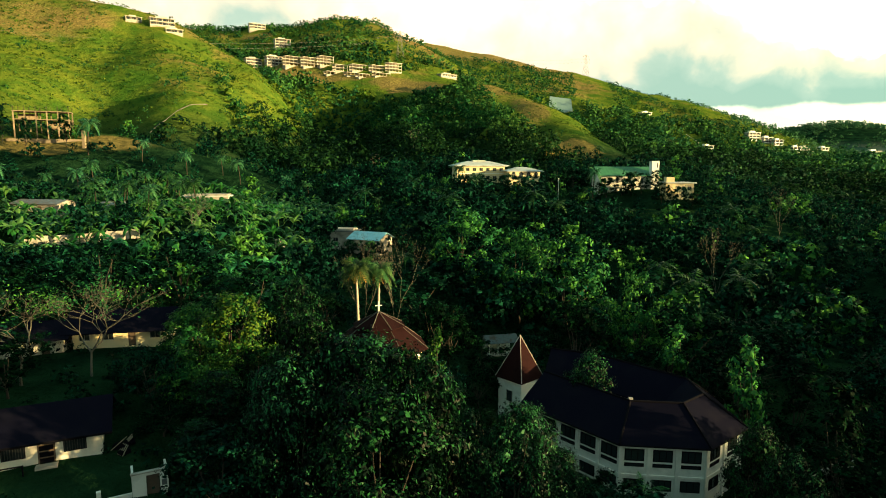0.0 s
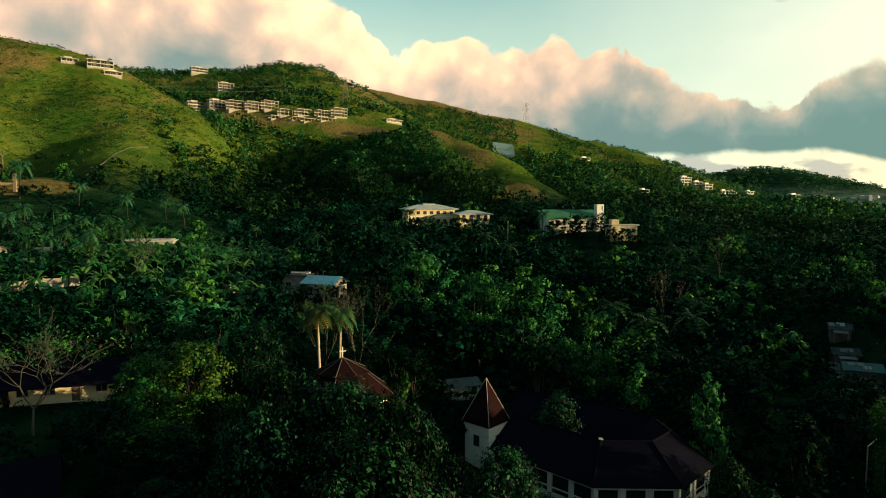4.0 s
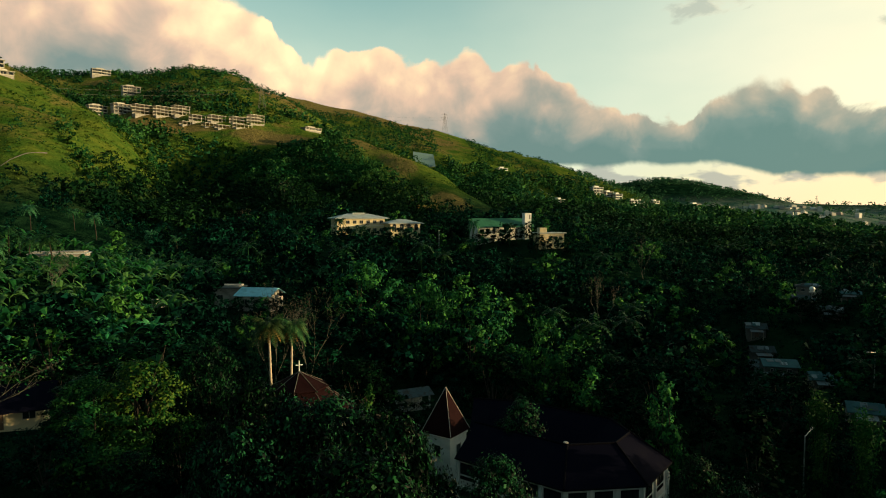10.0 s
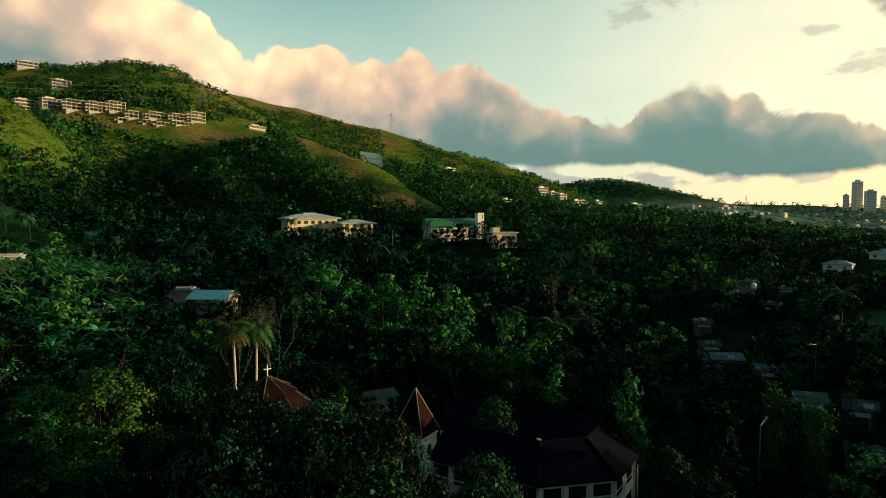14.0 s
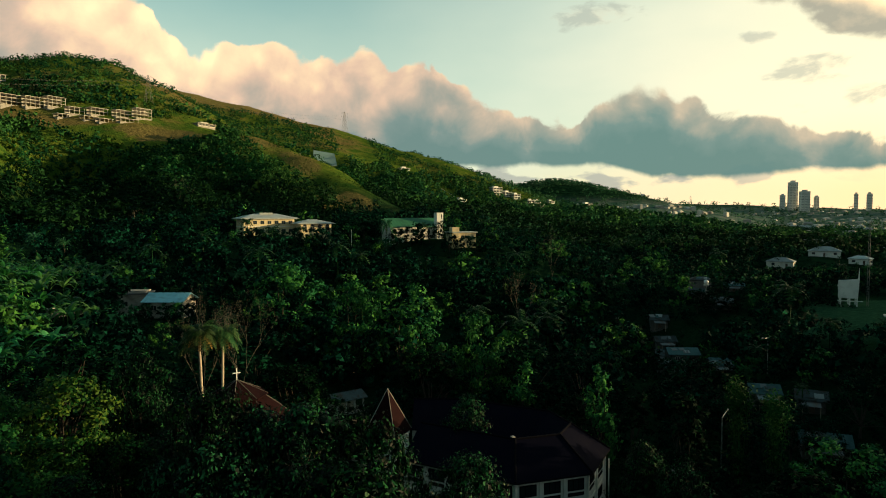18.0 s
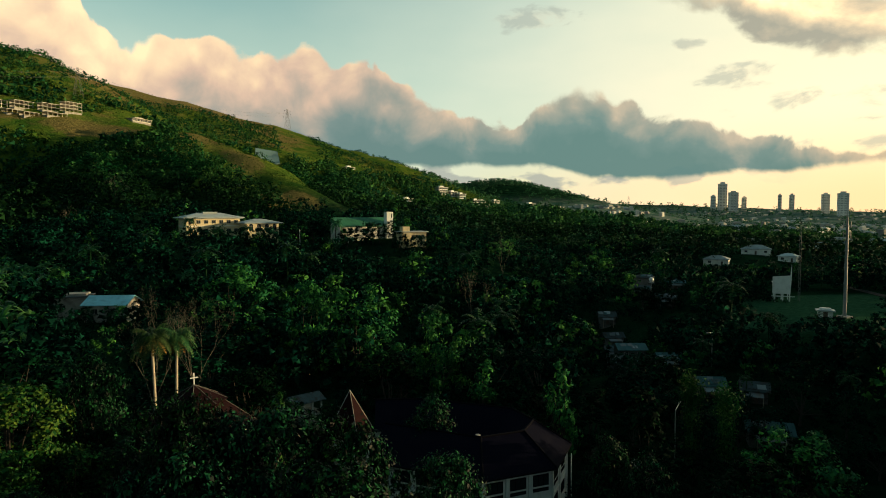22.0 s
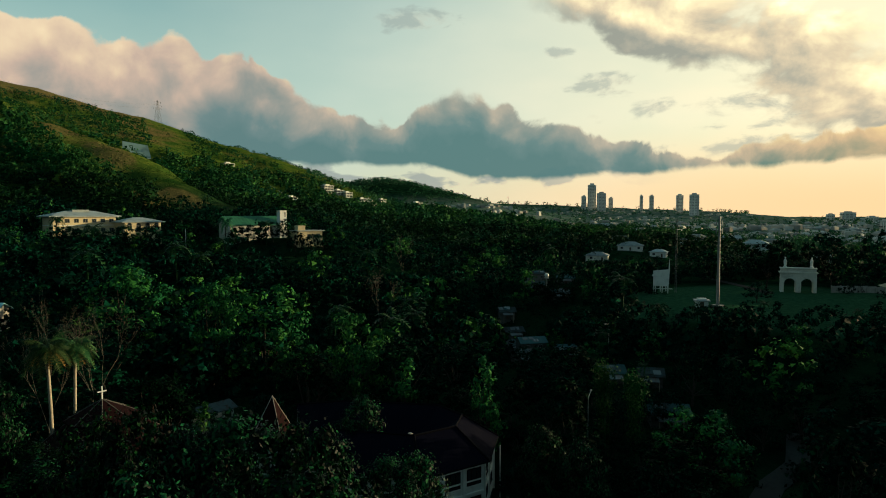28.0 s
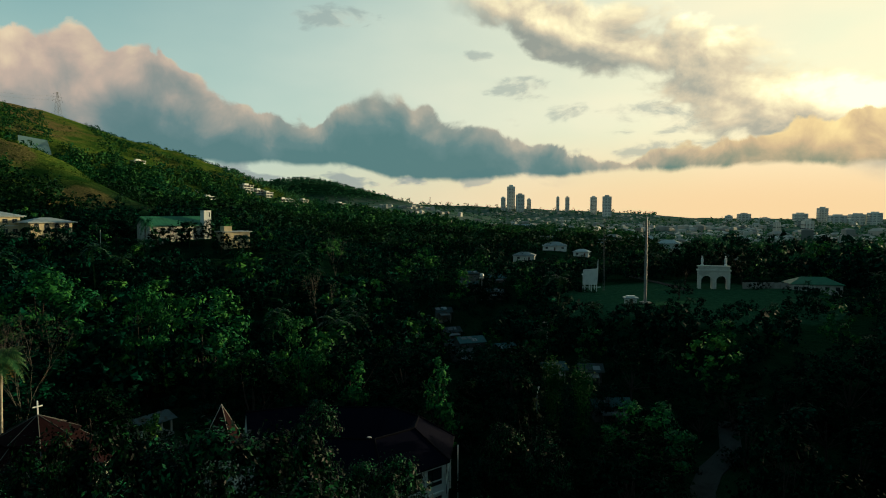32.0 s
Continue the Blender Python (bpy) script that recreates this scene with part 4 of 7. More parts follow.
def build_skeleton_house():
    x, y = -181, 283
    z = ground(x, y) + 2.8
    house_ob = thing("unfinished_house", "unfinished concrete frame house with starter bars on a bare slope", "building", pose(x, y, z, 0, 0, 22))
    w, d = 22.0, 10.0
    for level, h in ((0, 4.0), (1, 7.6)):
        part("slab", box(-w / 2, w / 2, -d / 2, d / 2, h, h + 0.35), M["raw_concrete"], house_ob)
    for i in range(6):
        for s in (-1, 1):
            px = -w / 2 + 0.4 + i * (w - 0.8) / 5
            py = s * (d / 2 - 0.35)
            part("column", box(px - 0.25, px + 0.25, py - 0.25, py + 0.25, -8, 3.998), M["raw_concrete"], house_ob)
            col = part("column", box(px - 0.22, px + 0.22, py - 0.22, py + 0.22, 4.352, 7.598), M["raw_concrete"], house_ob)
            for q in (-1, 1):
                part("starter_bar", box(px + q * 0.12 - 0.05, px + q * 0.12 + 0.05, py - 0.05, py + 0.05, 7.952, 10.2), M["bark"], col)
    part("infill_wall", box(-w / 2 + 0.7, -w / 2 + 8, d / 2 - 0.5, d / 2 - 0.3, 4.352, 7.0), M["raw_concrete"], house_ob)
    part("infill_wall", box(1, w / 2 - 0.7, d / 2 - 0.5, d / 2 - 0.3, 0, 3.9), M["raw_concrete"], house_ob)
    part("retaining_wall", box(-w / 2 - 2, w / 2 + 5, -d / 2 - 4.2, -d / 2 - 3.8, -9, -4.4), M["raw_concrete"], house_ob)
    sx, sy = -156, 270
    post = thing("concrete_stub", "pale concrete stub column with red top on the cutting", "column", pose(sx, sy, ground(sx, sy) - 0.5))
    part("shaft", box(-0.6, 0.6, -0.6, 0.6, 0, 8, bevel=0.05), M["raw_concrete"], post)
    part("cap", box(-1.5, 1.5, -0.9, 0.9, 8.002, 8.8, bevel=0.05), M["roof_red"], post)


build_skeleton_house()

# ---- school, church and annex at the foot of the spur ----
def build_school():
    school = thing("school", "two-storey cream school with wide grey hipped roof", "school", pose(16, 284, 33.0, 0, 0, 10))
    part("wall", box(-11, 11, -6, 6, -4, 7.0, bevel=0.04), M["cream"], school)
    part("roof", hipped(22, 12, 7.0, 2.0, 1.6, 0.25), M["roof_pale"], school)
    part("cornice", box(-11.9, 11.9, -6.9, 6.9, 6.55, 6.95), M["white"], school)
    part("roof_vent", box(-3, 3, -1.5, 1.5, 8.2, 9.4), M["roof_pale"], school)
    for level in (1.6, 5.2):
        for k in range(7):
            window(school, -9.3 + k * 3.1, level, 1.7, 1.5, -6)
        for k in range(3):
            window(school, -3.6 + k * 3.6, level, 1.7, 1.5, -11, yaw=90)
    part("string_course", box(-11.12, 11.12, -6.12, 6.12, 3.3, 3.6), M["white"], school)
    wing = thing("school_wing", "low cream school wing with pale hipped roof", "school", pose(35, 276.5, 32.5, 0, 0, 10))
    part("wall", box(-7, 7, -5, 5, -4, 5.2, bevel=0.04), M["cream"], wing)
    part("roof", hipped(14, 10, 5.2, 1.7, 1.4, 0.25), M["roof_pale"], wing)
    for k in range(4):
        arch = window(wing, -5.1 + k * 3.4, 2.9, 1.8, 2.0, -5)
        part("fanlight", rod(bmesh.new(), (0, -0.03, 1.0), (0, 0.03, 1.0), 0.9, n=14), M["glass"], arch)


def build_church():
    church = thing("church", "long white church with green gable roof and square tower", "church", pose(79, 268, 31.0, 0, 0, 4))
    part("nave_wall", box(-13, 13, -5.5, 5.5, -4, 5.6, bevel=0.04), M["plaster"], church)
    part("roof", gable(26, 11, 5.6, 3.2, 1.0, 0.2), M["roof_green"], church)
    ends = bmesh.new()
    for s in (-13.02, 13.02):
        poly(ends, (s, -5.5, 5.6), (s, 5.5, 5.6), (s, 0, 8.9))
    part("gable_end", ends, M["plaster"], church)
    for k in range(4):
        window(church, -10.8 + k * 5.4, 3.0, 1.2, 2.2, -5.5, 1)
    tower = part("tower", box(8.7, 11.9, -7.2, -4.2, -4, 11.0, bevel=0.05), M["white"], church, "white square tower")
    part("tower_cap", box(8.6, 12.0, -7.3, -4.1, 11.002, 11.2, bevel=0.03), M["white"], tower)
    part("slit", box(10.9, 11.3, -7.23, -7.19, 8.4, 10.4), M["trim_dark"], tower, "narrow dark belfry slit")
    annex = thing("church_annex", "ochre annex with flat grey roof and stair block", "building", pose(94.4, 249, 29.0, 0, 0, -4))
    part("wall", box(-5.5, 5.5, -4, 4, -4, 4.4, bevel=0.04), M["cream"], annex)
    part("roof", box(-6.3, 6.3, -4.8, 4.8, 4.402, 4.8, bevel=0.04), M["roof_pale"], annex)
    part("stair_block", box(-5.4, -2.2, -4.3, -0.5, -4, 6.8, bevel=0.04), M["cream"], annex)
    for k in range(3):
        window(annex, -0.6 + k * 2.2, 2.6, 1.3, 1.2, -4)
    pole = thing("flag_pole", "white pole in front of the school", "pole", pose(49, 262, ground(49, 262)))
    part("shaft", rod(bmesh.new(), (0, 0, -0.5), (0, 0, 9), 0.14), M["lamp_white"], pole)


build_school()
build_church()


# ---- villas on the hill ----
def villa(x, y, w, d, storeys, yaw, label, z=None, frame_only=False, name="villa"):
    """A stepped hillside house: slabs on columns, set-back glass fronts and balconies."""
    z = ground(x, y) - 1.0 if z is None else z
    home = thing(name, label, "house", pose(x, y, z, 0, 0, yaw), "hillside villas")
    h = 3.4
    skin = M["white"] if name == "hill_house" else M["villa"]
    part("plinth", box(-w / 2, w / 2, -d / 2 + 0.5, d / 2, -7, 0.0), M["concrete"], home)
    for s in range(storeys):
        back = -d / 2 + 1.6
        if not frame_only:
            level = part("storey", box(-w / 2 + 0.3, w / 2 - 0.3, back, d / 2 - 0.3, s * h + 0.302, s * h + h - 0.002), M["concrete"], home)
            n = max(2, int(w / 3.4))
            for k in range(n):
                window(level, -w / 2 + (k + 0.5) * w / n, s * h + 1.9, w / n * 0.85, 2.4, back, 2, M["trim_dark"])
            part("balcony_rail", box(-w / 2 + 0.1, w / 2 - 0.1, -d / 2, -d / 2 + 0.12, s * h + 0.302, s * h + 0.95), skin, home)
        else:
            part("back_wall", box(-w / 2 + 0.4, w / 2 - 0.4, d / 2 - 0.5, d / 2 - 0.3, s * h + 0.302, s * h + h - 0.002), M["concrete"], home)
        part("floor_slab", box(-w / 2, w / 2, -d / 2 - 0.3, d / 2, s * h + 0.002, s * h + 0.3), skin, home)
        n = max(2, int(w / 4.5))
        for k in range(n + 1):
            c = -w / 2 + 0.25 + k * (w - 0.5) / n
            part("column", box(c - 0.22, c + 0.22, -d / 2 - 0.25, -d / 2 + 0.2, s * h + 0.302, s * h + h - 0.002), skin, home)
    part("roof_slab", box(-w / 2 - 0.6, w / 2 + 0.6, -d / 2 - 0.9, d / 2 + 0.4, storeys * h, storeys * h + 0.45, bevel=0.03), skin, home)
    if not frame_only:
        part("roof_house", box(-w / 4, w / 5, -1, d / 2 - 0.5, storeys * h + 0.452, storeys * h + 2.4, bevel=0.03), skin, home)
    return home


for x, y, w, s, bare in ((-253, 754, 19, 3, False), (-228, 755, 19, 3, False), (-204, 757, 19, 3, False), (-180, 750, 20, 3, True), (-160, 751, 18, 3, True), (-142, 757, 18, 3, True),
                         (-102, 746, 18, 2, True), (-79, 747, 18, 2, True), (-60, 752, 18, 3, True), (-73, 733, 20, 1, True), (-122, 742, 16, 2, True), (-108, 733, 15, 1, True), (-94, 728, 14, 1, True), (-132, 736, 14, 1, True), (4, 779, 24, 1, False)):
    villa(x, y, w, 9, s, 38, "pale bare frame of a terraced villa on the hill" if bare else "white terraced hillside villa with long balconies", frame_only=bare)
villa(-299, 614, 14, 9, 1, 35, "small white lodge on the crest of the hill")
villa(-272, 616, 22, 9, 2, 30, "large white villa stepping down the crest")
villa(-258, 609, 15, 8, 1, 30, "white villa on the crest below the large one")
villa(-262, 893, 22, 9, 2, 30, "white villa alone on the far summit")
villa(-211, 829, 20, 9, 3, 30, "white three-storey villa above the terraces")
for x, y, w, s in ((386, 779, 17, 3), (404, 780, 13, 2), (414, 773, 12, 2), (425, 752, 12, 2), (448, 773, 11, 1), (444, 746, 13, 1), (476, 780, 11, 1), (520, 752, 16, 2), (566, 742, 16, 2), (612, 735, 15, 1), (304, 718, 13, 1), (274, 851, 15, 1), (600, 700, 14, 1), (640, 640, 16, 1)):
    villa(x, y, w, 8, s, 15, "white and cream house on the sunlit shoulder of the hill", name="hill_house")


def build_pylon(x, y, high, label):
    z = ground(x, y) - 1
    tower = thing("power_pylon", label, "pylon", pose(x, y, z, 0, 0, 20), "power pylons")
    half = lambda h: 3.6 * (1 - h / high) + 0.55  # noqa: E731
    levels = [high * k / 6 for k in range(7)]
    for sx, sy in ((-1, -1), (1, -1), (1, 1), (-1, 1)):
        part("leg", rod(bmesh.new(), (sx * half(0), sy * half(0), 0), (sx * half(high), sy * half(high), high), 0.16, 0.09, 4), M["pylon"], tower)
    for a, b in zip(levels, levels[1:]):
        for k, (p, q) in enumerate((((-1, -1), (1, -1)), ((1, -1), (1, 1)), ((1, 1), (-1, 1)), ((-1, 1), (-1, -1)))):
            part("brace", rod(bmesh.new(), (p[0] * half(a), p[1] * half(a), a), (q[0] * half(b), q[1] * half(b), b), 0.06, n=4), M["pylon"], tower)
            part("brace", rod(bmesh.new(), (q[0] * half(a), q[1] * half(a), a), (p[0] * half(b), p[1] * half(b), b), 0.06, n=4), M["pylon"], tower)
    for h, reach in ((high * 0.66, 7.5), (high * 0.80, 6.5), (high * 0.94, 5.5)):
        bm = rod(bmesh.new(), (-reach, 0, h), (reach, 0, h), 0.1, n=4)
        rod(bm, (-reach, 0, h), (0, 0, h + 1.8), 0.07, n=4), rod(bm, (reach, 0, h), (0, 0, h + 1.8), 0.07, n=4)
        arm = part("cross_arm", bm, M["pylon"], tower)
        for s in (-1, 1):
            part("insulator", rod(bmesh.new(), (s * reach, 0, h - 0.2), (s * reach, 0, h - 2.0), 0.18, n=6), M["trim_dark"], arm)
    return tower


PYLONS = [(240, 1069, 36), (-55, 800, 34), (-420, 470, 34), (905, 1330, 40), (1450, 1500, 40)]
for x, y, h in PYLONS:
    build_pylon(x, y, h, "grey lattice power pylon standing on the ridge")


def hang_cables():
    for a, b in ((PYLONS[2], PYLONS[1]), (PYLONS[1], PYLONS[0])):
        for s in (-6, 6):
            for lift in (0.66, 0.80):
                p = Vector((a[0] + s, a[1], ground(a[0], a[1]) + a[2] * lift))
                q = Vector((b[0] + s, b[1], ground(b[0], b[1]) + b[2] * lift))
                line = [p.lerp(q, k / 14) - Vector((0, 0, 14 * 4 * (k / 14) * (1 - k / 14))) for k in range(15)]
                ob = new("power_cable")
                tagged(ob, "thin dark power cable slung between pylons", "cable", "power cables")
                v, q = [], []
                tube(v, q, line, [0.035] * 15, 4)
                piece("strand", mesh_of("strand", v, q, M["pylon"]), ob)


hang_cables()


def build_slope_works():
    """A concrete stair path, a boundary wall and a sheeted bank on the hillsides."""
    for name, label, mat, line, wide in (
            ("stair_path", "grey concrete path climbing the grassy spur", M["shanty"], [(-172, 365), (-172, 385), (-171, 402), (-168, 415), (-161, 427)], 0.45),
            ("boundary_wall", "pale boundary wall running down the hillside", M["concrete"], [(280, 798), (296, 801), (300, 779), (300, 750), (300, 725), (309, 712)], 1.2),
            ("boundary_wall", "pale boundary wall along the brown shoulder", M["concrete"], [(48, 735), (74, 700), (92, 668), (102, 646)], 1.0)):
        ob = thing(name, label, "path" if "path" in name else "wall")
        for (ax, ay), (bx, by) in zip(line, line[1:]):
            n = 4
            for k in range(n):
                p = (ax + (bx - ax) * k / n, ay + (by - ay) * k / n)
                q = (ax + (bx - ax) * (k + 1) / n, ay + (by - ay) * (k + 1) / n)
                zp, zq = ground(*p), ground(*q)
                yaw = math.degrees(math.atan2(q[1] - p[1], q[0] - p[0]))
                tilt = math.degrees(math.atan2(zq - zp, math.dist(p, q)))
                part("length", box(0, math.hypot(math.dist(p, q), zq - zp), -wide * 0.35, wide * 0.35, -0.6, 0.3), mat, ob, m=pose(*p, zp, 0, 0, yaw) @ pose(0, 0, 0, 0, -tilt, 0))
    bank = thing("sheeted_bank", "teal sheeted earth bank on the dark slope", "embankment", kind="structure")
    c = [(134, 800), (166, 806), (170, 838), (142, 840)]
    lay = [(x, y, ground(x, y) + 2.5) for x, y in c]
    part("sheet", slab_between(bmesh.new(), lay, 1.2), M["teal"], bank)


build_slope_works()


# ---- the right-hand side: mast, gateway, shanties, houses ----
def build_mast():
    z = ground(142, 94)
    mast = thing("phone_mast", "tall grey steel monopole phone mast with antenna panels", "mast", pose(142.2, 94.2, z))
    top = 39.8 - z
    part("pole", rod(bmesh.new(), (0, 0, -1), (0, 0, top * 0.55), 0.46, 0.38, 12), M["mast"], mast)
    part("pole", rod(bmesh.new(), (0, 0, top * 0.55), (0, 0, top), 0.36, 0.28, 12), M["mast"], mast)
    for k in range(1, 6):
        part("flange", rod(bmesh.new(), (0, 0, top * k / 6 - 0.08), (0, 0, top * k / 6 + 0.08), 0.52, n=12), M["mast"], mast)
    for h in (top - 1.9, top - 4.2):
        for k in range(3):
            a = math.radians(120 * k + 25)
            arm = part("bracket", rod(bmesh.new(), (0, 0, h), (0.75 * math.cos(a), 0.75 * math.sin(a), h), 0.06), M["mast"], mast)
            part("antenna_panel", box(-0.12, 0.12, -0.09, 0.09, -0.8, 0.8, bevel=0.03), M["trim_pale"], arm, m=pose(0.85 * math.cos(a), 0.85 * math.sin(a), h, 0, 0, 120 * k + 115))
    part("lightning_rod", rod(bmesh.new(), (0, 0, top), (0, 0, top + 1.8), 0.05), M["mast"], mast)
    for k in range(14):
        part("rung", box(-0.62, -0.36, -0.03, 0.03, 3 + k * 1.5, 3.06 + k * 1.5), M["mast"], mast)
    part("cable_tray", box(0.42, 0.56, -0.1, 0.1, 0.5, top - 2), M["wire"], mast)
    part("base_block", box(-1.3, 1.3, -1.3, 1.3, -1, 0.4, bevel=0.05), M["concrete"], mast)
    hut = house("small white equipment hut at the foot of the mast", 138.8, 97.0, -55, 3.2, 2.4, 1, 2.2, "flat", 0.5, M["white"], M["roof_pale"], name="equipment_hut", category="hut", z=ground(138.8, 97) - 0.6)

    x, y = 168, 122
    z = ground(x, y)
    lattice = thing("lattice_antenna", "slender grey lattice antenna with guy bracing", "antenna", pose(x, y, z))
    high = 25.0
    for k in range(3):
        a = math.radians(120 * k)
        part("leg", rod(bmesh.new(), (0.35 * math.cos(a), 0.35 * math.sin(a), -0.5), (0.3 * math.cos(a), 0.3 * math.sin(a), high), 0.045, n=4), M["pylon"], lattice)
    for q in range(16):
        for k in range(3):
            a, b = math.radians(120 * k), math.radians(120 * (k + 1))
            part("brace", rod(bmesh.new(), (0.35 * math.cos(a), 0.35 * math.sin(a), q * high / 16), (0.33 * math.cos(b), 0.33 * math.sin(b), (q + 1) * high / 16), 0.04, n=3), M["pylon"], lattice)


def build_gateway():
    z = ground(199.5, 96) + 0.2
    gate = thing("gateway", "white triumphal gateway with two arches and finial statues", "gateway", pose(199.5, 96.0, z, 0, 0, -62))
    w, d, h, spring, r = 10.6, 3.0, 6.2, 2.7, 1.75
    bm = bmesh.new()
    # front and back faces as vertical strips, cut by the arches
    cols = 92
    centres = (-2.5, 2.5)
    xs = [-w / 2 + w * k / cols for k in range(cols + 1)]

    def opening(x):
        for c in centres:
            if abs(x - c) < r:
                return spring + math.sqrt(r * r - (x - c) ** 2)
        return 0.0
    for a, b in zip(xs, xs[1:]):
        lo = opening((a + b) / 2)
        box(a, b, -d / 2, d / 2, lo if lo else -1.0, h, bm)
    bmesh.ops.remove_doubles(bm, verts=bm.verts, dist=0.0005)
    part("body", bm, M["plaster"], gate)
    part("cornice", box(-w / 2 - 0.4, w / 2 + 0.4, -d / 2 - 0.4, d / 2 + 0.4, h, h + 0.45, bevel=0.06), M["plaster"], gate)
    part("attic", box(-w / 2 + 0.1, w / 2 - 0.1, -d / 2 + 0.1, d / 2 - 0.1, h + 0.452, h + 1.5, bevel=0.05), M["plaster"], gate)
    part("coping", box(-w / 2 - 0.2, w / 2 + 0.2, -d / 2 - 0.2, d / 2 + 0.2, h + 1.502, h + 1.8, bevel=0.05), M["plaster"], gate)
    part("frieze", box(-w / 2 - 0.1, w / 2 + 0.1, -d / 2 - 0.1, -d / 2 + 0.05, 5.0, 5.25), M["plaster"], gate)
    for x in (-w / 2 + 0.4, 0, w / 2 - 0.4):
        part("pilaster", box(x - 0.42, x + 0.42, -d / 2 - 0.25, -d / 2, -1, 4.9, bevel=0.03), M["plaster"], gate)
    for s in (-1, 1):
        bm = bmesh.new()
        prof = [(0.55, 0), (0.55, 0.5), (0.34, 0.6), (0.42, 1.5), (0.46, 2.3), (0.3, 2.8), (0.16, 2.95), (0.26, 3.25), (0.2, 3.5), (0.0, 3.6)]
        rings = [[bm.verts.new((q * math.cos(k * math.tau / 10), q * math.sin(k * math.tau / 10), zz)) for k in range(10)] for q, zz in prof]
        for a, b in zip(rings, rings[1:]):
            for k in range(10):
                bm.faces.new((a[k], a[(k + 1) % 10], b[(k + 1) % 10], b[k]))
        c = gate.matrix_basis @ Vector((s * (w / 2 - 1.4), 0, h + 1.8))
        figure = part("statue", bm, M["white"], None, m=Matrix.Translation(c))
        tagged(figure, "plain white draped statue on top of the gateway", "statue", "gateway statues")
    x, y = 214, 84
    low_wall((206, 88), (224, 78), "low white wall running off from the gateway")
    house("low house with dull green hipped roof beyond the gateway", 232, 72, -60, 17, 9, 1, 3.2, "hip", 2.4, M["plaster"], M["roof_green"])


def build_white_frame():
    z = ground(163, 124)
    ob = thing("open_stage", "white stage wall on legs with a tall fin", "building", pose(162.9, 124.2, z, 0, 0, -52))
    bm = bmesh.new()
    ring = [(-2.7, 2.4), (2.2, 2.4), (2.5, 8.2), (2.4, 11.6), (2.1, 8.1), (-2.7, 7.6)]
    for y0 in (0.0, 0.35):
        poly(bm, *[(x, y0, zz) for x, zz in (ring if y0 == 0 else ring[::-1])])
    for (ax, az), (bx, bz) in zip(ring, ring[1:] + ring[:1]):
        poly(bm, (ax, 0, az), (ax, 0.35, az), (bx, 0.35, bz), (bx, 0, bz))
    bmesh.ops.remove_doubles(bm, verts=bm.verts, dist=0.001)
    part("screen_wall", bm, M["white"], ob)
    part("roof_slab", box(-2.6, 1.8, 0.36, 6, 5.4, 5.7), M["roof_pale"], ob)
    for x in (-2.0, 0.2, 2.0):
        part("leg", box(x - 0.16, x + 0.16, 0.03, 0.32, -0.8, 2.398), M["white"], ob)
        part("post", box(x - 0.15, x + 0.15, 5.5, 5.8, -0.8, 5.398), M["white"], ob)
    part("cross_bar", box(-2.9, 3.4, -0.12, 0.0, 1.5, 1.75), M["white"], ob)


build_mast()
build_gateway()
build_white_frame()

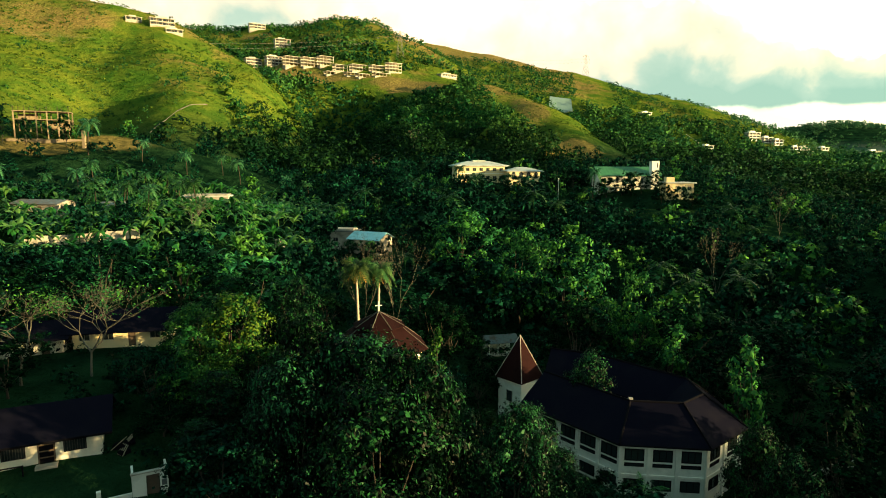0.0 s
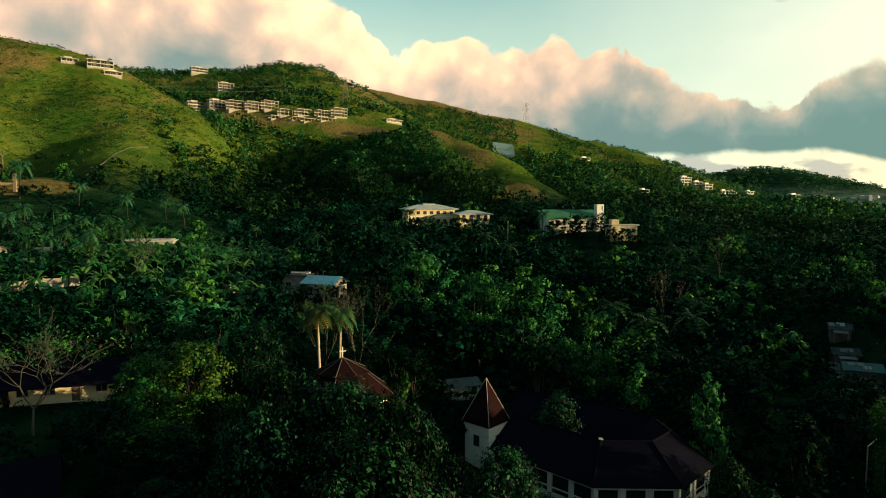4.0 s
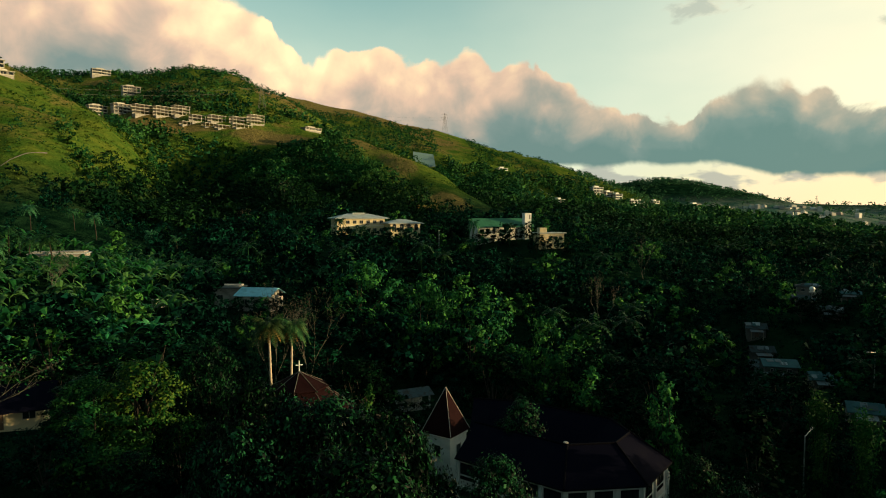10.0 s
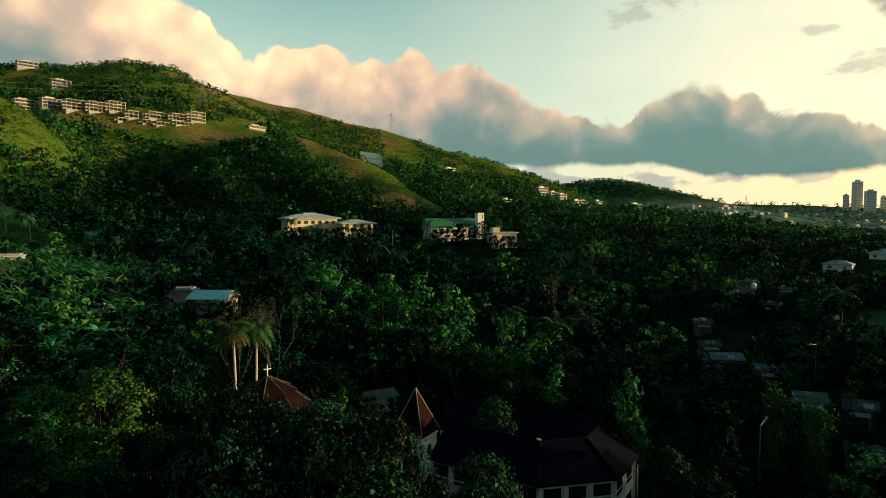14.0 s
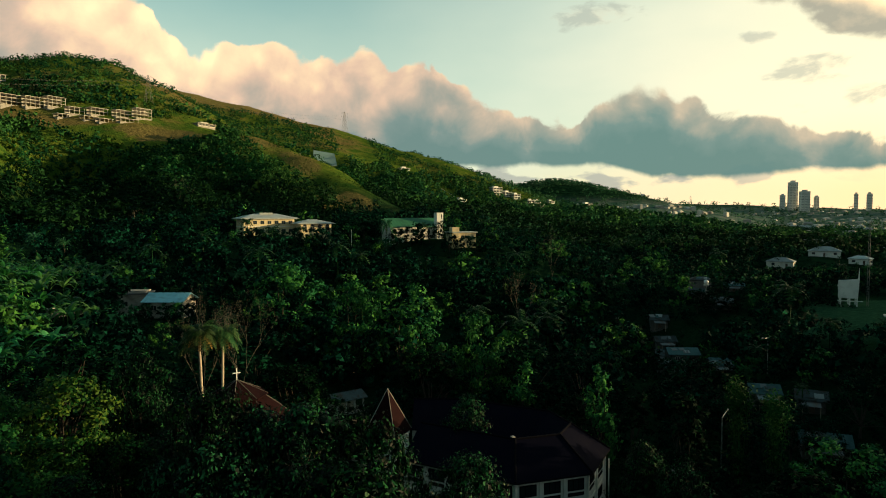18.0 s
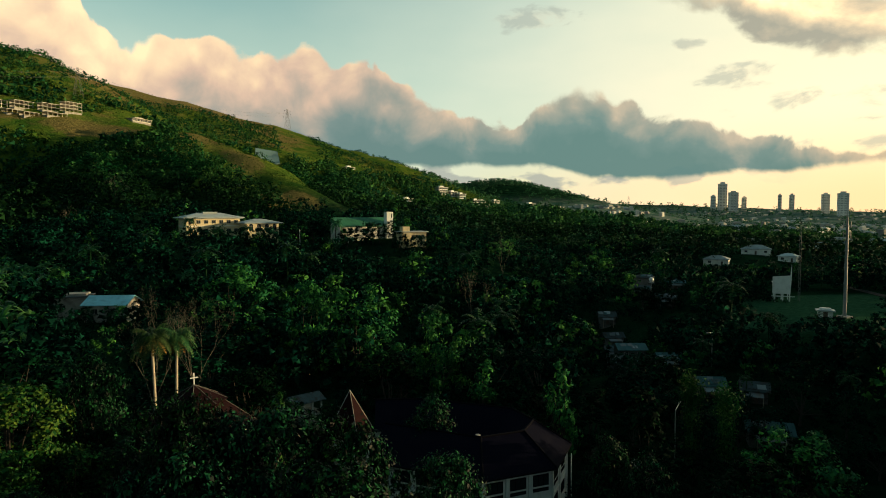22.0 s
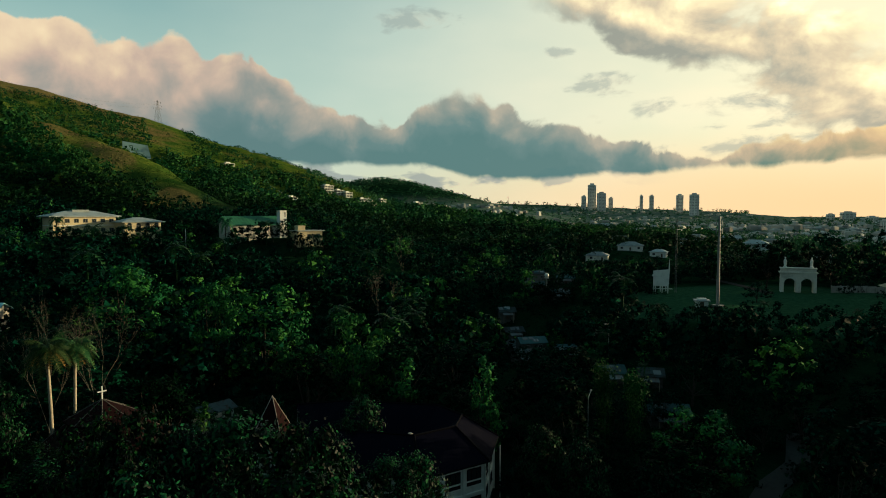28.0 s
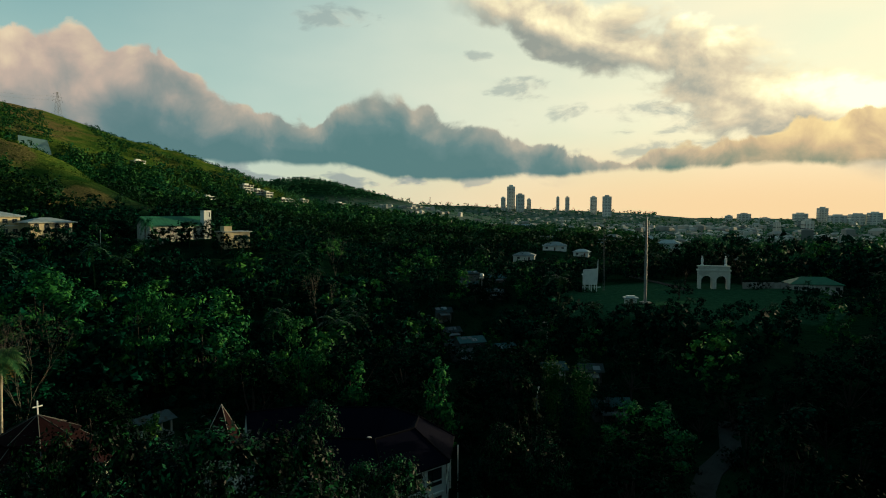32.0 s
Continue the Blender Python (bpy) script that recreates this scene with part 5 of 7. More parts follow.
# shanties down in the dip
for x, y, w, d, s, yaw, roof, wall, rm, label in (
        (104.6, 129.0, 9, 7, 2, -28, "gable", "shanty", "tin_teal", "two-storey shanty with dark green tin roof in the dip"),
        (107.5, 137.5, 7, 5, 1, -36, "gable", "shanty", "tin_old", "shanty with rusty tin roof behind the green one"),
        (112.0, 143.5, 7, 4, 1, -20, "gable", "shanty", "tin_old", "shanty with patched grey tin roof"),
        (116.0, 150.5, 6, 4, 1, -30, "gable", "shanty", "tin_old", "small shanty with pale lean-to roof"),
        (97.0, 124.0, 8, 6, 1, -24, "gable", "shanty", "tin_old", "low shanty with blue-grey tin roof"),
        (105.5, 116.5, 7, 5, 1, -30, "gable", "shanty", "tin_teal", "low shanty with faded blue flat roof"),
        (85.5, 88.0, 6, 4.5, 1, -35, "gable", "shanty", "tin_teal", "tin-roofed hut by the bamboo"),
        (88.5, 80.5, 5.5, 4.5, 1, -50, "gable", "shanty", "tin_old", "hut with rusted tin roof by the bamboo"),
        (76.0, 69.0, 8, 5, 1, -45, "gable", "shanty", "tin_teal", "hut with faded blue tin roof among trees"),
        (136.5, 146.0, 7, 5, 1, -40, "gable", "shanty", "tin_old", "hut with pale tin roof near the round lamp"),
        (148.0, 168.0, 8, 5, 1, -45, "gable", "shanty", "tin_old", "two-storey hut with grey tin roof"),
        (158.0, 176.0, 9, 6, 2, -40, "hip", "shanty", "tin_old", "house with pale tin roof on the lane"),
        (170.0, 172.0, 8, 6, 1, -40, "gable", "shanty", "tin_teal", "hut with blue tin roof on the lane")):
    hut = house(label, x, y, yaw, w * 0.8, d * 0.8, s, 2.6, roof, 1.1, M[wall], M[rm], name="shanty", group="shanties", z=ground(x, y) - 0.1, over=0.5, wide=1.1, tall=0.9)
    patches = random.Random(int(x * 10))
    slope = math.degrees(math.atan2(1.1, d * 0.4))
    for k in range(5):
        px, side = patches.uniform(-w * 0.33, w * 0.33), patches.choice((-1, -1, 1))
        py = side * d * patches.uniform(0.12, 0.34)
        pz = s * 2.6 + 1.1 * (1 - abs(py) / (d * 0.4)) + 0.18
        part("roof_patch", box(-patches.uniform(0.5, 1.1), patches.uniform(0.5, 1.1), -0.6, 0.6, -0.015, 0.015), M[patches.choice(("tin", "tin_old", "tin_teal", "roof_grey"))], hut, m=pose(px, py, pz, -side * slope, 0, patches.uniform(-14, 14)))
    part("lean_to", slab_between(bmesh.new(), [(-w * 0.3, -d * 0.4 - 2.0, 1.7), (w * 0.25, -d * 0.4 - 2.0, 1.7), (w * 0.25, -d * 0.4 - 0.02, 2.2), (-w * 0.3, -d * 0.4 - 0.02, 2.2)], 0.06), M["tin"], hut)
    for px in (-w * 0.28, w * 0.23):
        part("prop", box(px - 0.06, px + 0.06, -d * 0.4 - 1.9, -d * 0.4 - 1.78, -0.8, 1.64), M["bark_pale"], hut)
# houses on the plain
rng = random.Random(7)
for x, y, w, s, rm, wl in ((262, 226, 12, 1, "roof_grey", "plaster"), (308, 236, 15, 1, "roof_pale", "white"), (300, 211, 9, 1, "roof_pale", "white"), (394, 252, 19, 2, "roof_pale", "white"), (430, 262, 15, 1, "roof_grey", "cream"), (596, 440, 26, 2, "roof_pale", "white"),
                           (560, 372, 24, 2, "roof_pale", "white"), (458, 281, 20, 2, "roof_grey", "cream"), (520, 300, 22, 2, "roof_pale", "cream"), (640, 351, 24, 2, "roof_pale", "white"), (703, 370, 26, 2, "roof_pale", "cream"), (407, 204, 16, 2, "roof_pale", "white"),
                           (350, 250, 16, 1, "roof_grey", "plaster"), (330, 290, 16, 1, "roof_pale", "plaster"), (430, 330, 18, 2, "roof_grey", "white"), (480, 380, 18, 1, "roof_grey", "plaster"), (380, 150, 16, 1, "roof_grey", "plaster"), (640, 250, 22, 2, "roof_pale", "white"), (900, 640, 34, 2, "roof_pale", "white"), (980, 760, 40, 1, "roof_pale", "cream"), (1040, 700, 36, 2, "roof_grey", "white"), (860, 700, 26, 1, "roof_pale", "plaster")):
    house("detached house with pale roof among trees on the plain" if rm == "roof_pale" else "detached house with dull grey roof among trees", x, y, rng.uniform(-75, -25), w, w * 0.62, s, 3.1, rng.choice(["hip", "gable"]), w * 0.16, M[wl], M[rm], group="houses on the plain", step=4.0)


def build_lamp_dome():
    z = ground(132.3, 148)
    tank = thing("water_tank", "round white water tank on a slim stand", "tank", pose(132.3, 148.0, z))
    bm = bmesh.new()
    bmesh.ops.create_uvsphere(bm, u_segments=16, v_segments=10, radius=0.75)
    top = 20.9 - z
    part("tank", bm, M["lamp_white"], tank, m=pose(0, 0, top - 1))
    part("stand", rod(bmesh.new(), (0, 0, -0.5), (0, 0, top - 1.6), 0.2, n=8), M["concrete"], tank)
    part("collar", rod(bmesh.new(), (0, 0, top - 2.1), (0, 0, top - 1.7), 0.8, n=12), M["steel"], tank)


def build_street_lamps():
    for x, y, yaw in ((101, 100, 200), (60, 74, 30)):
        z = ground(x, y)
        lamp = thing("street_lamp", "grey steel street lamp with a short arm", "street lamp", pose(x, y, z, 0, 0, yaw), "street lamps")
        part("post", rod(bmesh.new(), (0, 0, -0.5), (0, 0, 8), 0.12, 0.08), M["steel"], lamp)
        arm = part("arm", rod(bmesh.new(), (0, 0, 7.9), (3.0, 0, 8.3), 0.07), M["steel"], lamp)
        part("lamp_head", box(2.7, 3.6, -0.16, 0.16, 8.22, 8.42, bevel=0.04), M["trim_pale"], arm)


def strip(name, label, mat, line, wide, lift=0.15):
    """A road laid on the ground in short lengths."""
    pts = []
    for (ax, ay), (bx, by) in zip(line, line[1:]):
        n = max(1, int(math.dist((ax, ay), (bx, by)) / 3))
        pts += [(ax + (bx - ax) * k / n, ay + (by - ay) * k / n) for k in range(n)]
    pts.append(line[-1])
    a, b = offset(pts, wide / 2), offset(pts, -wide / 2)
    verts = [(x, y, ground(x, y) + lift) for x, y in a] + [(x, y, ground(x, y) + lift) for x, y in b]
    verts += [(x, y, z - 0.8) for x, y, z in verts]
    n = len(pts)
    faces = [(i, i + 1, n + i + 1, n + i) for i in range(n - 1)] + [(i + 1, i, 2 * n + i, 2 * n + i + 1) for i in range(n - 1)] + [(n + i, n + i + 1, 3 * n + i + 1, 3 * n + i) for i in range(n - 1)]
    ob = new(name, mesh_of(name, verts, faces, mat))
    tagged(ob, label, "road", kind="structure")


build_lamp_dome()
build_street_lamps()
strip("road", "narrow worn concrete lane curving between trees", M["road"], [(48, 38), (56, 43), (62, 46.5), (69, 48), (78, 48), (88, 52)], 3.4)
strip("road_2", "dark asphalt road past the gateway", M["road"], [(188, 100), (198, 110), (210, 122), (235, 150)], 3.0)


# ---- the town and its towers ----
def build_town():
    verts, quads = [], []
    rs = np.random.RandomState(5)
    az, far = np.radians(rs.uniform(24, 100, 5000)), np.exp(rs.uniform(math.log(720), math.log(3500), 5000))
    levels = height(far * np.sin(az), far * np.cos(az))
    for a, r, level in zip(az, far, levels):
        x, y = r * math.sin(a), r * math.cos(a)
        if fbm(np.array(x / 260), np.array(y / 260), 2, 9) < 0.05:
            continue
        if (math.degrees(a) < 40 and r < 1500) or (level > 24 and r < 1600) or level > 70:
            continue
        w, d, h = rs.uniform(7, 20), rs.uniform(7, 14), rs.choice([4, 4, 6, 7, 9, 14], p=[.3, .25, .2, .15, .07, .03])
        z, t = level - 2, rs.uniform(0, 3.14)
        c, s = math.cos(t), math.sin(t)
        k = len(verts)
        for zz, q in ((z, 1), (z + h, 1), (z + h + w * 0.14, 0.12)):
            for u, v in ((-1, -1), (1, -1), (1, 1), (-1, 1)):
                u, v = u * w / 2 * (1 if q == 1 else 0.6), v * d / 2 * q
                verts.append((x + u * c - v * s, y + u * s + v * c, zz))
        for b in (0, 4):
            quads += [(k + b + i, k + b + (i + 1) % 4, k + b + 4 + (i + 1) % 4, k + b + 4 + i) for i in range(4)]
    ob = new("town_houses", big_mesh("town_houses", verts, quads, M["city"]))
    tagged(ob, "sprawl of small pale houses across the plain", "houses", kind="stuff")


def tower_block(x, y, w, d, high, yaw, label, name="tower_block"):
    z = ground(x, y) - 5
    tower = thing(name, label, "tower block", pose(x, y, z, 0, 0, yaw), "towers of the town")
    part("shaft", box(-w / 2, w / 2, -d / 2, d / 2, 0, high), M["tower"], tower)
    part("crown", box(-w / 4, w / 4, -d / 4, d / 4, high + 0.002, high * 1.05 + 2), M["tower"], tower)
    storeys = int(high / 8)
    for k in range(storeys):
        h = 6 + k * (high - 8) / storeys
        part("window_band", box(-w / 2 - 0.5, w / 2 + 0.5, -d / 2 - 0.5, d / 2 + 0.5, h, h + 1.5), M["glass"], tower)
    for s in (-1, 0, 1):
        part("fin", box(s * w * 0.33 - w * 0.05, s * w * 0.33 + w * 0.05, -d / 2 - 1.2, -d / 2 - 0.2, 2, high - 1), M["tower"], tower)


for x, y, w, h in ((2743, 2153, 51, 143), (2734, 2082, 54, 101), (2716, 2187, 29, 78), (2884, 2131, 26, 67), (2978, 1996, 19, 84), (3007, 1951, 26, 86), (2997, 1776, 38, 97), (2945, 1665, 50, 111), (2809, 992, 30, 38),
                   (2828, 935, 58, 44), (3044, 914, 45, 32), (3178, 801, 68, 50), (3198, 716, 44, 78), (3112, 639, 80, 46), (3224, 584, 80, 56), (3234, 523, 60, 60), (1240, 312, 20, 34), (1120, 330, 11, 30), (1671, 1982, 28, 53)):
    tower_block(x, y, w * 0.86, min(w, 40) * 0.7, h, -50, "grey high-rise tower far across the town")
build_town()

# ---- plants ----
def leaves(centres, outs, size, rs, long=1.0):
    """Diamond leaves at the given places, turned at random but leaning outwards."""
    n = len(centres)
    normal = outs + rs.normal(0, 0.42, (n, 3)) + (0, 0, 0.15)
    normal /= np.linalg.norm(normal, axis=1)[:, None]
    along = np.cross(normal, rs.normal(0, 1, (n, 3)))
    along /= np.linalg.norm(along, axis=1)[:, None] + 1e-9
    across = np.cross(normal, along)
    s = size * rs.uniform(0.6, 1.35, (n, 1))
    verts = np.stack([centres - along * s * long, centres - across * s * 0.6 - normal * s * 0.1, centres + along * s * long, centres + across * s * 0.6 - normal * s * 0.1], 1).reshape(-1, 3)
    return verts, np.arange(4 * n).reshape(-1, 4), np.repeat(outs, 4, 0)


def sprigs(centres, outs, size, rs):
    """Three-cornered tufts for plants that stay far off."""
    n = len(centres)
    normal = outs + rs.normal(0, 0.42, (n, 3)) + (0, 0, 0.15)
    normal /= np.linalg.norm(normal, axis=1)[:, None]
    along = np.cross(normal, rs.normal(0, 1, (n, 3)))
    along /= np.linalg.norm(along, axis=1)[:, None] + 1e-9
    across = np.cross(normal, along)
    s = size * rs.uniform(0.6, 1.35, (n, 1))
    verts = np.stack([centres - along * s, centres - across * s * 0.9 + along * s * 0.4, centres + along * s * 0.5 + across * s * 0.8], 1).reshape(-1, 3)
    return verts, np.arange(3 * n).reshape(-1, 3), np.repeat(outs, 3, 0)


def crown_points(rs, r, high, clumps, per, base, flat=0.75, tight=0.34, shape="round"):
    """Leaf places in clumps over an uneven crown of radius r that starts at height base; also the clumps' centres."""
    cs = []
    for k in range(clumps):
        a, u = rs.uniform(0, math.tau), rs.uniform(-0.35, 1.0)
        q = math.sqrt(max(0.0, 1 - u * u)) * rs.uniform(0.55, 1.0)
        if shape == "cone":
            q = (1 - 0.75 * (u + 0.35) / 1.35) * rs.uniform(0.5, 1.0)
        if shape == "umbrella":
            u, q = rs.uniform(0.2, 0.85), math.sqrt(rs.uniform(0.02, 1.0))
        wob = 1 + 0.28 * math.sin(3 * a + k) * rs.uniform(0, 1)
        cs.append((q * r * wob * math.cos(a), q * r * wob * math.sin(a), base + (u + 0.35) / 1.35 * (high - base) * 0.93))
    cs = np.array(cs)
    size = tight * r * rs.uniform(0.6, 1.25, clumps)
    which = np.repeat(np.arange(clumps), per)
    d = rs.normal(0, 1, (len(which), 3))
    d /= np.linalg.norm(d, axis=1)[:, None]
    d[:, 2] = np.abs(d[:, 2]) * np.where(rs.uniform(0, 1, len(d)) < 0.75, 1, -1)
    rad = size[which] * rs.uniform(0.55, 1.08, len(which))
    at = cs[which] + d * rad[:, None] * (1, 1, flat)
    whole = at - (0, 0, base + (high - base) * 0.35)
    whole /= np.linalg.norm(whole, axis=1)[:, None] + 1e-6
    out = d * 0.75 + whole * 0.5
    return at, out / np.linalg.norm(out, axis=1)[:, None], cs


def inner_foliage(rs, cs, r, tight, per, make, size):
    """Broad sprays deep inside each clump, which close the crown against the light."""
    which = np.repeat(np.arange(len(cs)), per)
    d = rs.normal(0, 1, (len(which), 3))
    d /= np.linalg.norm(d, axis=1)[:, None]
    return make(cs[which] + d * (tight * r * rs.uniform(0.05, 0.42, (len(which), 1))), d, size * tight * r, rs)


def joined(a, b):
    return np.concatenate([a[0], b[0]]), np.concatenate([a[1], b[1] + len(a[0])]), np.concatenate([a[2], b[2]])


def make_tree(name, label, category, seed, r, high, base, clumps, per, leaf, leaf_mat, bark_mat, shape="round", limbs=9, long=1.0, tight=0.34, core=14, spray=0.25):
    """A master tree at the origin: trunk with limbs, and a crown of single leaves."""
    rs = np.random.RandomState(seed)
    at, out, cs = crown_points(rs, r, high, clumps, per, base, tight=tight, shape=shape)
    v, q, nrm = joined(leaves(at, out, leaf, rs, long), inner_foliage(rs, cs, r, tight, core, leaves, spray))
    tree = thing(name, label, category)
    wood_v, wood_q = [], []
    lean = rs.uniform(-0.5, 0.5, 2)
    fork = (lean[0], lean[1], base * 0.75)
    tube(wood_v, wood_q, [(0, 0, -1.5), (lean[0] * 0.4, lean[1] * 0.4, base * 0.4), fork, (lean[0], lean[1], base + (high - base) * 0.45)], [high * 0.022, high * 0.016, high * 0.013, high * 0.004], 7)
    for k in rs.choice(len(cs), min(limbs, len(cs)), replace=False):
        c = cs[k]
        mid = (fork[0] + (c[0] - fork[0]) * 0.5 + rs.uniform(-0.3, 0.3), fork[1] + (c[1] - fork[1]) * 0.5 + rs.uniform(-0.3, 0.3), fork[2] + (c[2] - fork[2]) * 0.62)
        tube(wood_v, wood_q, [fork, mid, tuple(c)], [high * 0.008, high * 0.005, high * 0.002], 5)
    piece("trunk", mesh_of(name + "_trunk", wood_v, wood_q, bark_mat, True), tree)
    piece("crown", big_mesh(name + "_crown", v, q, leaf_mat, normals=nrm), tree)
    return tree


def make_bare_tree(name, label, seed, high, spread, bark_mat, leafy=0, depth=5):
    rs = random.Random(seed)
    v, q, tips = [], [], []

    def grow(p, way, length, r, level):
        bend = Vector((rs.uniform(-0.25, 0.25), rs.uniform(-0.25, 0.25), rs.uniform(0.0, 0.2)))
        mid = p + way * length * 0.5
        end = mid + (way + bend).normalized() * length * 0.5
        tube(v, q, [p, mid, end], [r, r * 0.85, r * 0.65], 5 if level < 2 else 3)
        if level >= depth:
            tips.append(end)
            return
        for _ in range(3 if level < 2 else rs.choice([2, 2, 3])):
            a = rs.uniform(0, math.tau)
            out = Vector((math.cos(a), math.sin(a), 0)) * rs.uniform(0.45, 0.95) * spread
            grow(end, (way + out + Vector((0, 0, 0.12))).normalized(), length * rs.uniform(0.62, 0.82), r * 0.6, level + 1)
    grow(Vector((0, 0, -1)), Vector((0, 0, 1)), high * 0.34, high * (0.012 if spread > 1 else 0.0036), 0)
    tree = thing(name, label, "tree")
    piece("trunk", mesh_of(name + "_trunk", v, q, bark_mat, True), tree)
    if leafy:
        r2 = np.random.RandomState(seed)
        c = np.repeat(np.array([tuple(t) for t in tips]), leafy, 0)
        d = r2.normal(0, 1, c.shape)
        lv, lq, _ = leaves(c + d * 0.45, d / np.linalg.norm(d, axis=1)[:, None], 0.11, r2)
        piece("crown", big_mesh(name + "_crown", lv, lq, M["leaf_bright"]), tree)
    return tree


def frond(v, q, foot, yaw, length, lift, droop, wide, n=14, tilt=0.5, hang=0.35):
    """A feathered palm leaf: pairs of narrow leaflets along a bending rib."""
    c, s = math.cos(yaw), math.sin(yaw)

    def rib(t):
        out = length * t * (1 - 0.12 * t)
        return Vector((foot[0] + c * out, foot[1] + s * out, foot[2] + length * (lift * t - droop * t * t)))
    for k in range(n):
        t = 0.12 + 0.88 * k / n
        p, p2 = rib(t), rib(min(1.0, t + 0.62 / n))
        reach = wide * math.sin(math.pi * min(1, 0.18 + 0.78 * t)) + 0.05
        for side in (-1, 1):
            tip = p + Vector((-s * side * reach * 0.85 + c * reach * tilt, c * side * reach * 0.85 + s * reach * tilt, -reach * hang))
            base = len(v)
            v.extend([p, p2, tip + (p2 - p) * 0.25, tip])
            q.append((base, base + 1, base + 2, base + 3))
    base = len(v)
    pts = [rib(t) for t in (0, 0.33, 0.66, 1.0)]
    for a in pts:
        v.extend([a + Vector((-s * 0.05, c * 0.05, 0.03)), a + Vector((s * 0.05, -c * 0.05, 0.03))])
    for k in range(3):
        q.append((base + 2 * k, base + 2 * k + 1, base + 2 * k + 3, base + 2 * k + 2))


def make_palm(name, label, seed, high, thick, fronds, length, leaf_mat, trunk_mat, lean=0.6, skirt=0, shaft=False, wide=0.55):
    rs = random.Random(seed)
    palm = thing(name, label, "palm")
    v, q = [], []
    a = rs.uniform(0, math.tau)
    line = [(lean * math.cos(a) * t * t, lean * math.sin(a) * t * t, -1 + (high + 1) * t) for t in (0, 0.2, 0.4, 0.6, 0.8, 1.0)]
    tube(v, q, line, [thick * 1.25, thick * 1.02, thick, thick * 0.95, thick * 0.9, thick * 0.8], 9)
    piece("trunk", mesh_of(name + "_trunk", v, q, trunk_mat, True), palm)
    top = line[-1]
    if shaft:
        v, q = [], []
        tube(v, q, [top, (top[0], top[1], top[2] + 1.4)], [thick * 0.85, thick * 0.55], 8)
        piece("crownshaft", mesh_of(name + "_shaft", v, q, M["leaf_palm"], True), palm)
        top = (top[0], top[1], top[2] + 1.2)
    v, q = [], []
    for k in range(fronds):
        t = k / fronds
        frond(v, q, top, k * 2.399 + rs.uniform(-0.2, 0.2), length * rs.uniform(0.85, 1.1), 1.0 - 1.2 * t, 0.65 + 0.5 * t, wide, 20, 0.45, 0.6)
    piece("fronds", big_mesh(name + "_fronds", [tuple(p) for p in v], q, leaf_mat), palm)
    if skirt:
        v, q = [], []
        for k in range(skirt):
            frond(v, q, (top[0], top[1], top[2] - 0.2), rs.uniform(0, math.tau), length * 0.75, -0.5, 0.55, wide * 0.6, 8)
        piece("dry_skirt", big_mesh(name + "_skirt", [tuple(p) for p in v], q, M["leaf_dry"]), palm, "hanging dead straw-coloured fronds")
    return palm


def banana_arrays(rs, high):
    v, q = [], []
    n = rs.randint(6, 10)
    for k in range(n):
        yaw = k * 2.4 + rs.uniform(-0.3, 0.3)
        c, s = math.cos(yaw), math.sin(yaw)
        l, up, dr = high * rs.uniform(0.65, 0.95), rs.uniform(0.8, 1.5), rs.uniform(0.7, 1.4)
        foot = high * 0.42
        base = len(v)
        for i in range(6):
            t = i / 5
            out, z = l * t * (0.85 - 0.1 * t), foot + l * (up * t - dr * t * t)
            w = 0.44 * math.sin(math.pi * min(0.97, 0.10 + 0.85 * t)) * high / 4
            v += [(c * out - s * w, s * out + c * w, z - w * 0.25), (c * out, s * out, z + w * 0.15), (c * out + s * w, s * out - c * w, z - w * 0.25)]
        for i in range(5):
            for e in (0, 1):
                a = base + 3 * i + e
                q.append((a, a + 1, a + 4, a + 3))
    base = len(v)
    for z, r in ((-0.6, 0.16), (high * 0.45, 0.09)):
        v += [(r * math.cos(k * math.pi / 2), r * math.sin(k * math.pi / 2), z) for k in range(4)]
    q += [(base + k, base + (k + 1) % 4, base + 4 + (k + 1) % 4, base + 4 + k) for k in range(4)]
    return np.array(v), np.array(q)


def scatter(name, label, category, places, stock, mat):
    """ONE mesh of many plants: places are x, y, z, scale, turn; stock is a list of (verts, quads)."""
    vs, qs, ns, n = [], [], [], 0
    for i, (x, y, z, s, t) in enumerate(places):
        v, q, *shade = stock[i % len(stock)]
        c, w = math.cos(t), math.sin(t)
        turn = np.array([[c, w, 0], [-w, c, 0], [0, 0, 1]])
        vs.append(v @ turn * s + (x, y, z)), qs.append(q + n)
        n += len(v)
        if shade:
            ns.append(shade[0] @ turn)
    ob = new(name, big_mesh(name, np.concatenate(vs), np.concatenate(qs), mat, normals=np.concatenate(ns) if ns else None))
    return tagged(ob, label, category, kind="stuff")


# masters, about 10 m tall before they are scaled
MANGO = [make_tree("mango_tree", "broad dark glossy mango tree with bright leaf flecks painted as glints", "tree", 20 + k, 3.9, 10, 1.2, 82, 88, 0.098, M["leaf_mango"], M["bark"], long=1.25, tight=0.30, core=20, spray=0.20) for k in range(3)]
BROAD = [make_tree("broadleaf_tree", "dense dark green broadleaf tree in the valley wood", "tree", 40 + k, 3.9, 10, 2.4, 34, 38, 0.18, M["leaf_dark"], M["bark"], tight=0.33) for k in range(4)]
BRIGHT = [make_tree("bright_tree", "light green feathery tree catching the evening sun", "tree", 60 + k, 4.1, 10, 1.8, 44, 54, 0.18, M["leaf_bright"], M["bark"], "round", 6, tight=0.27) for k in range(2)]
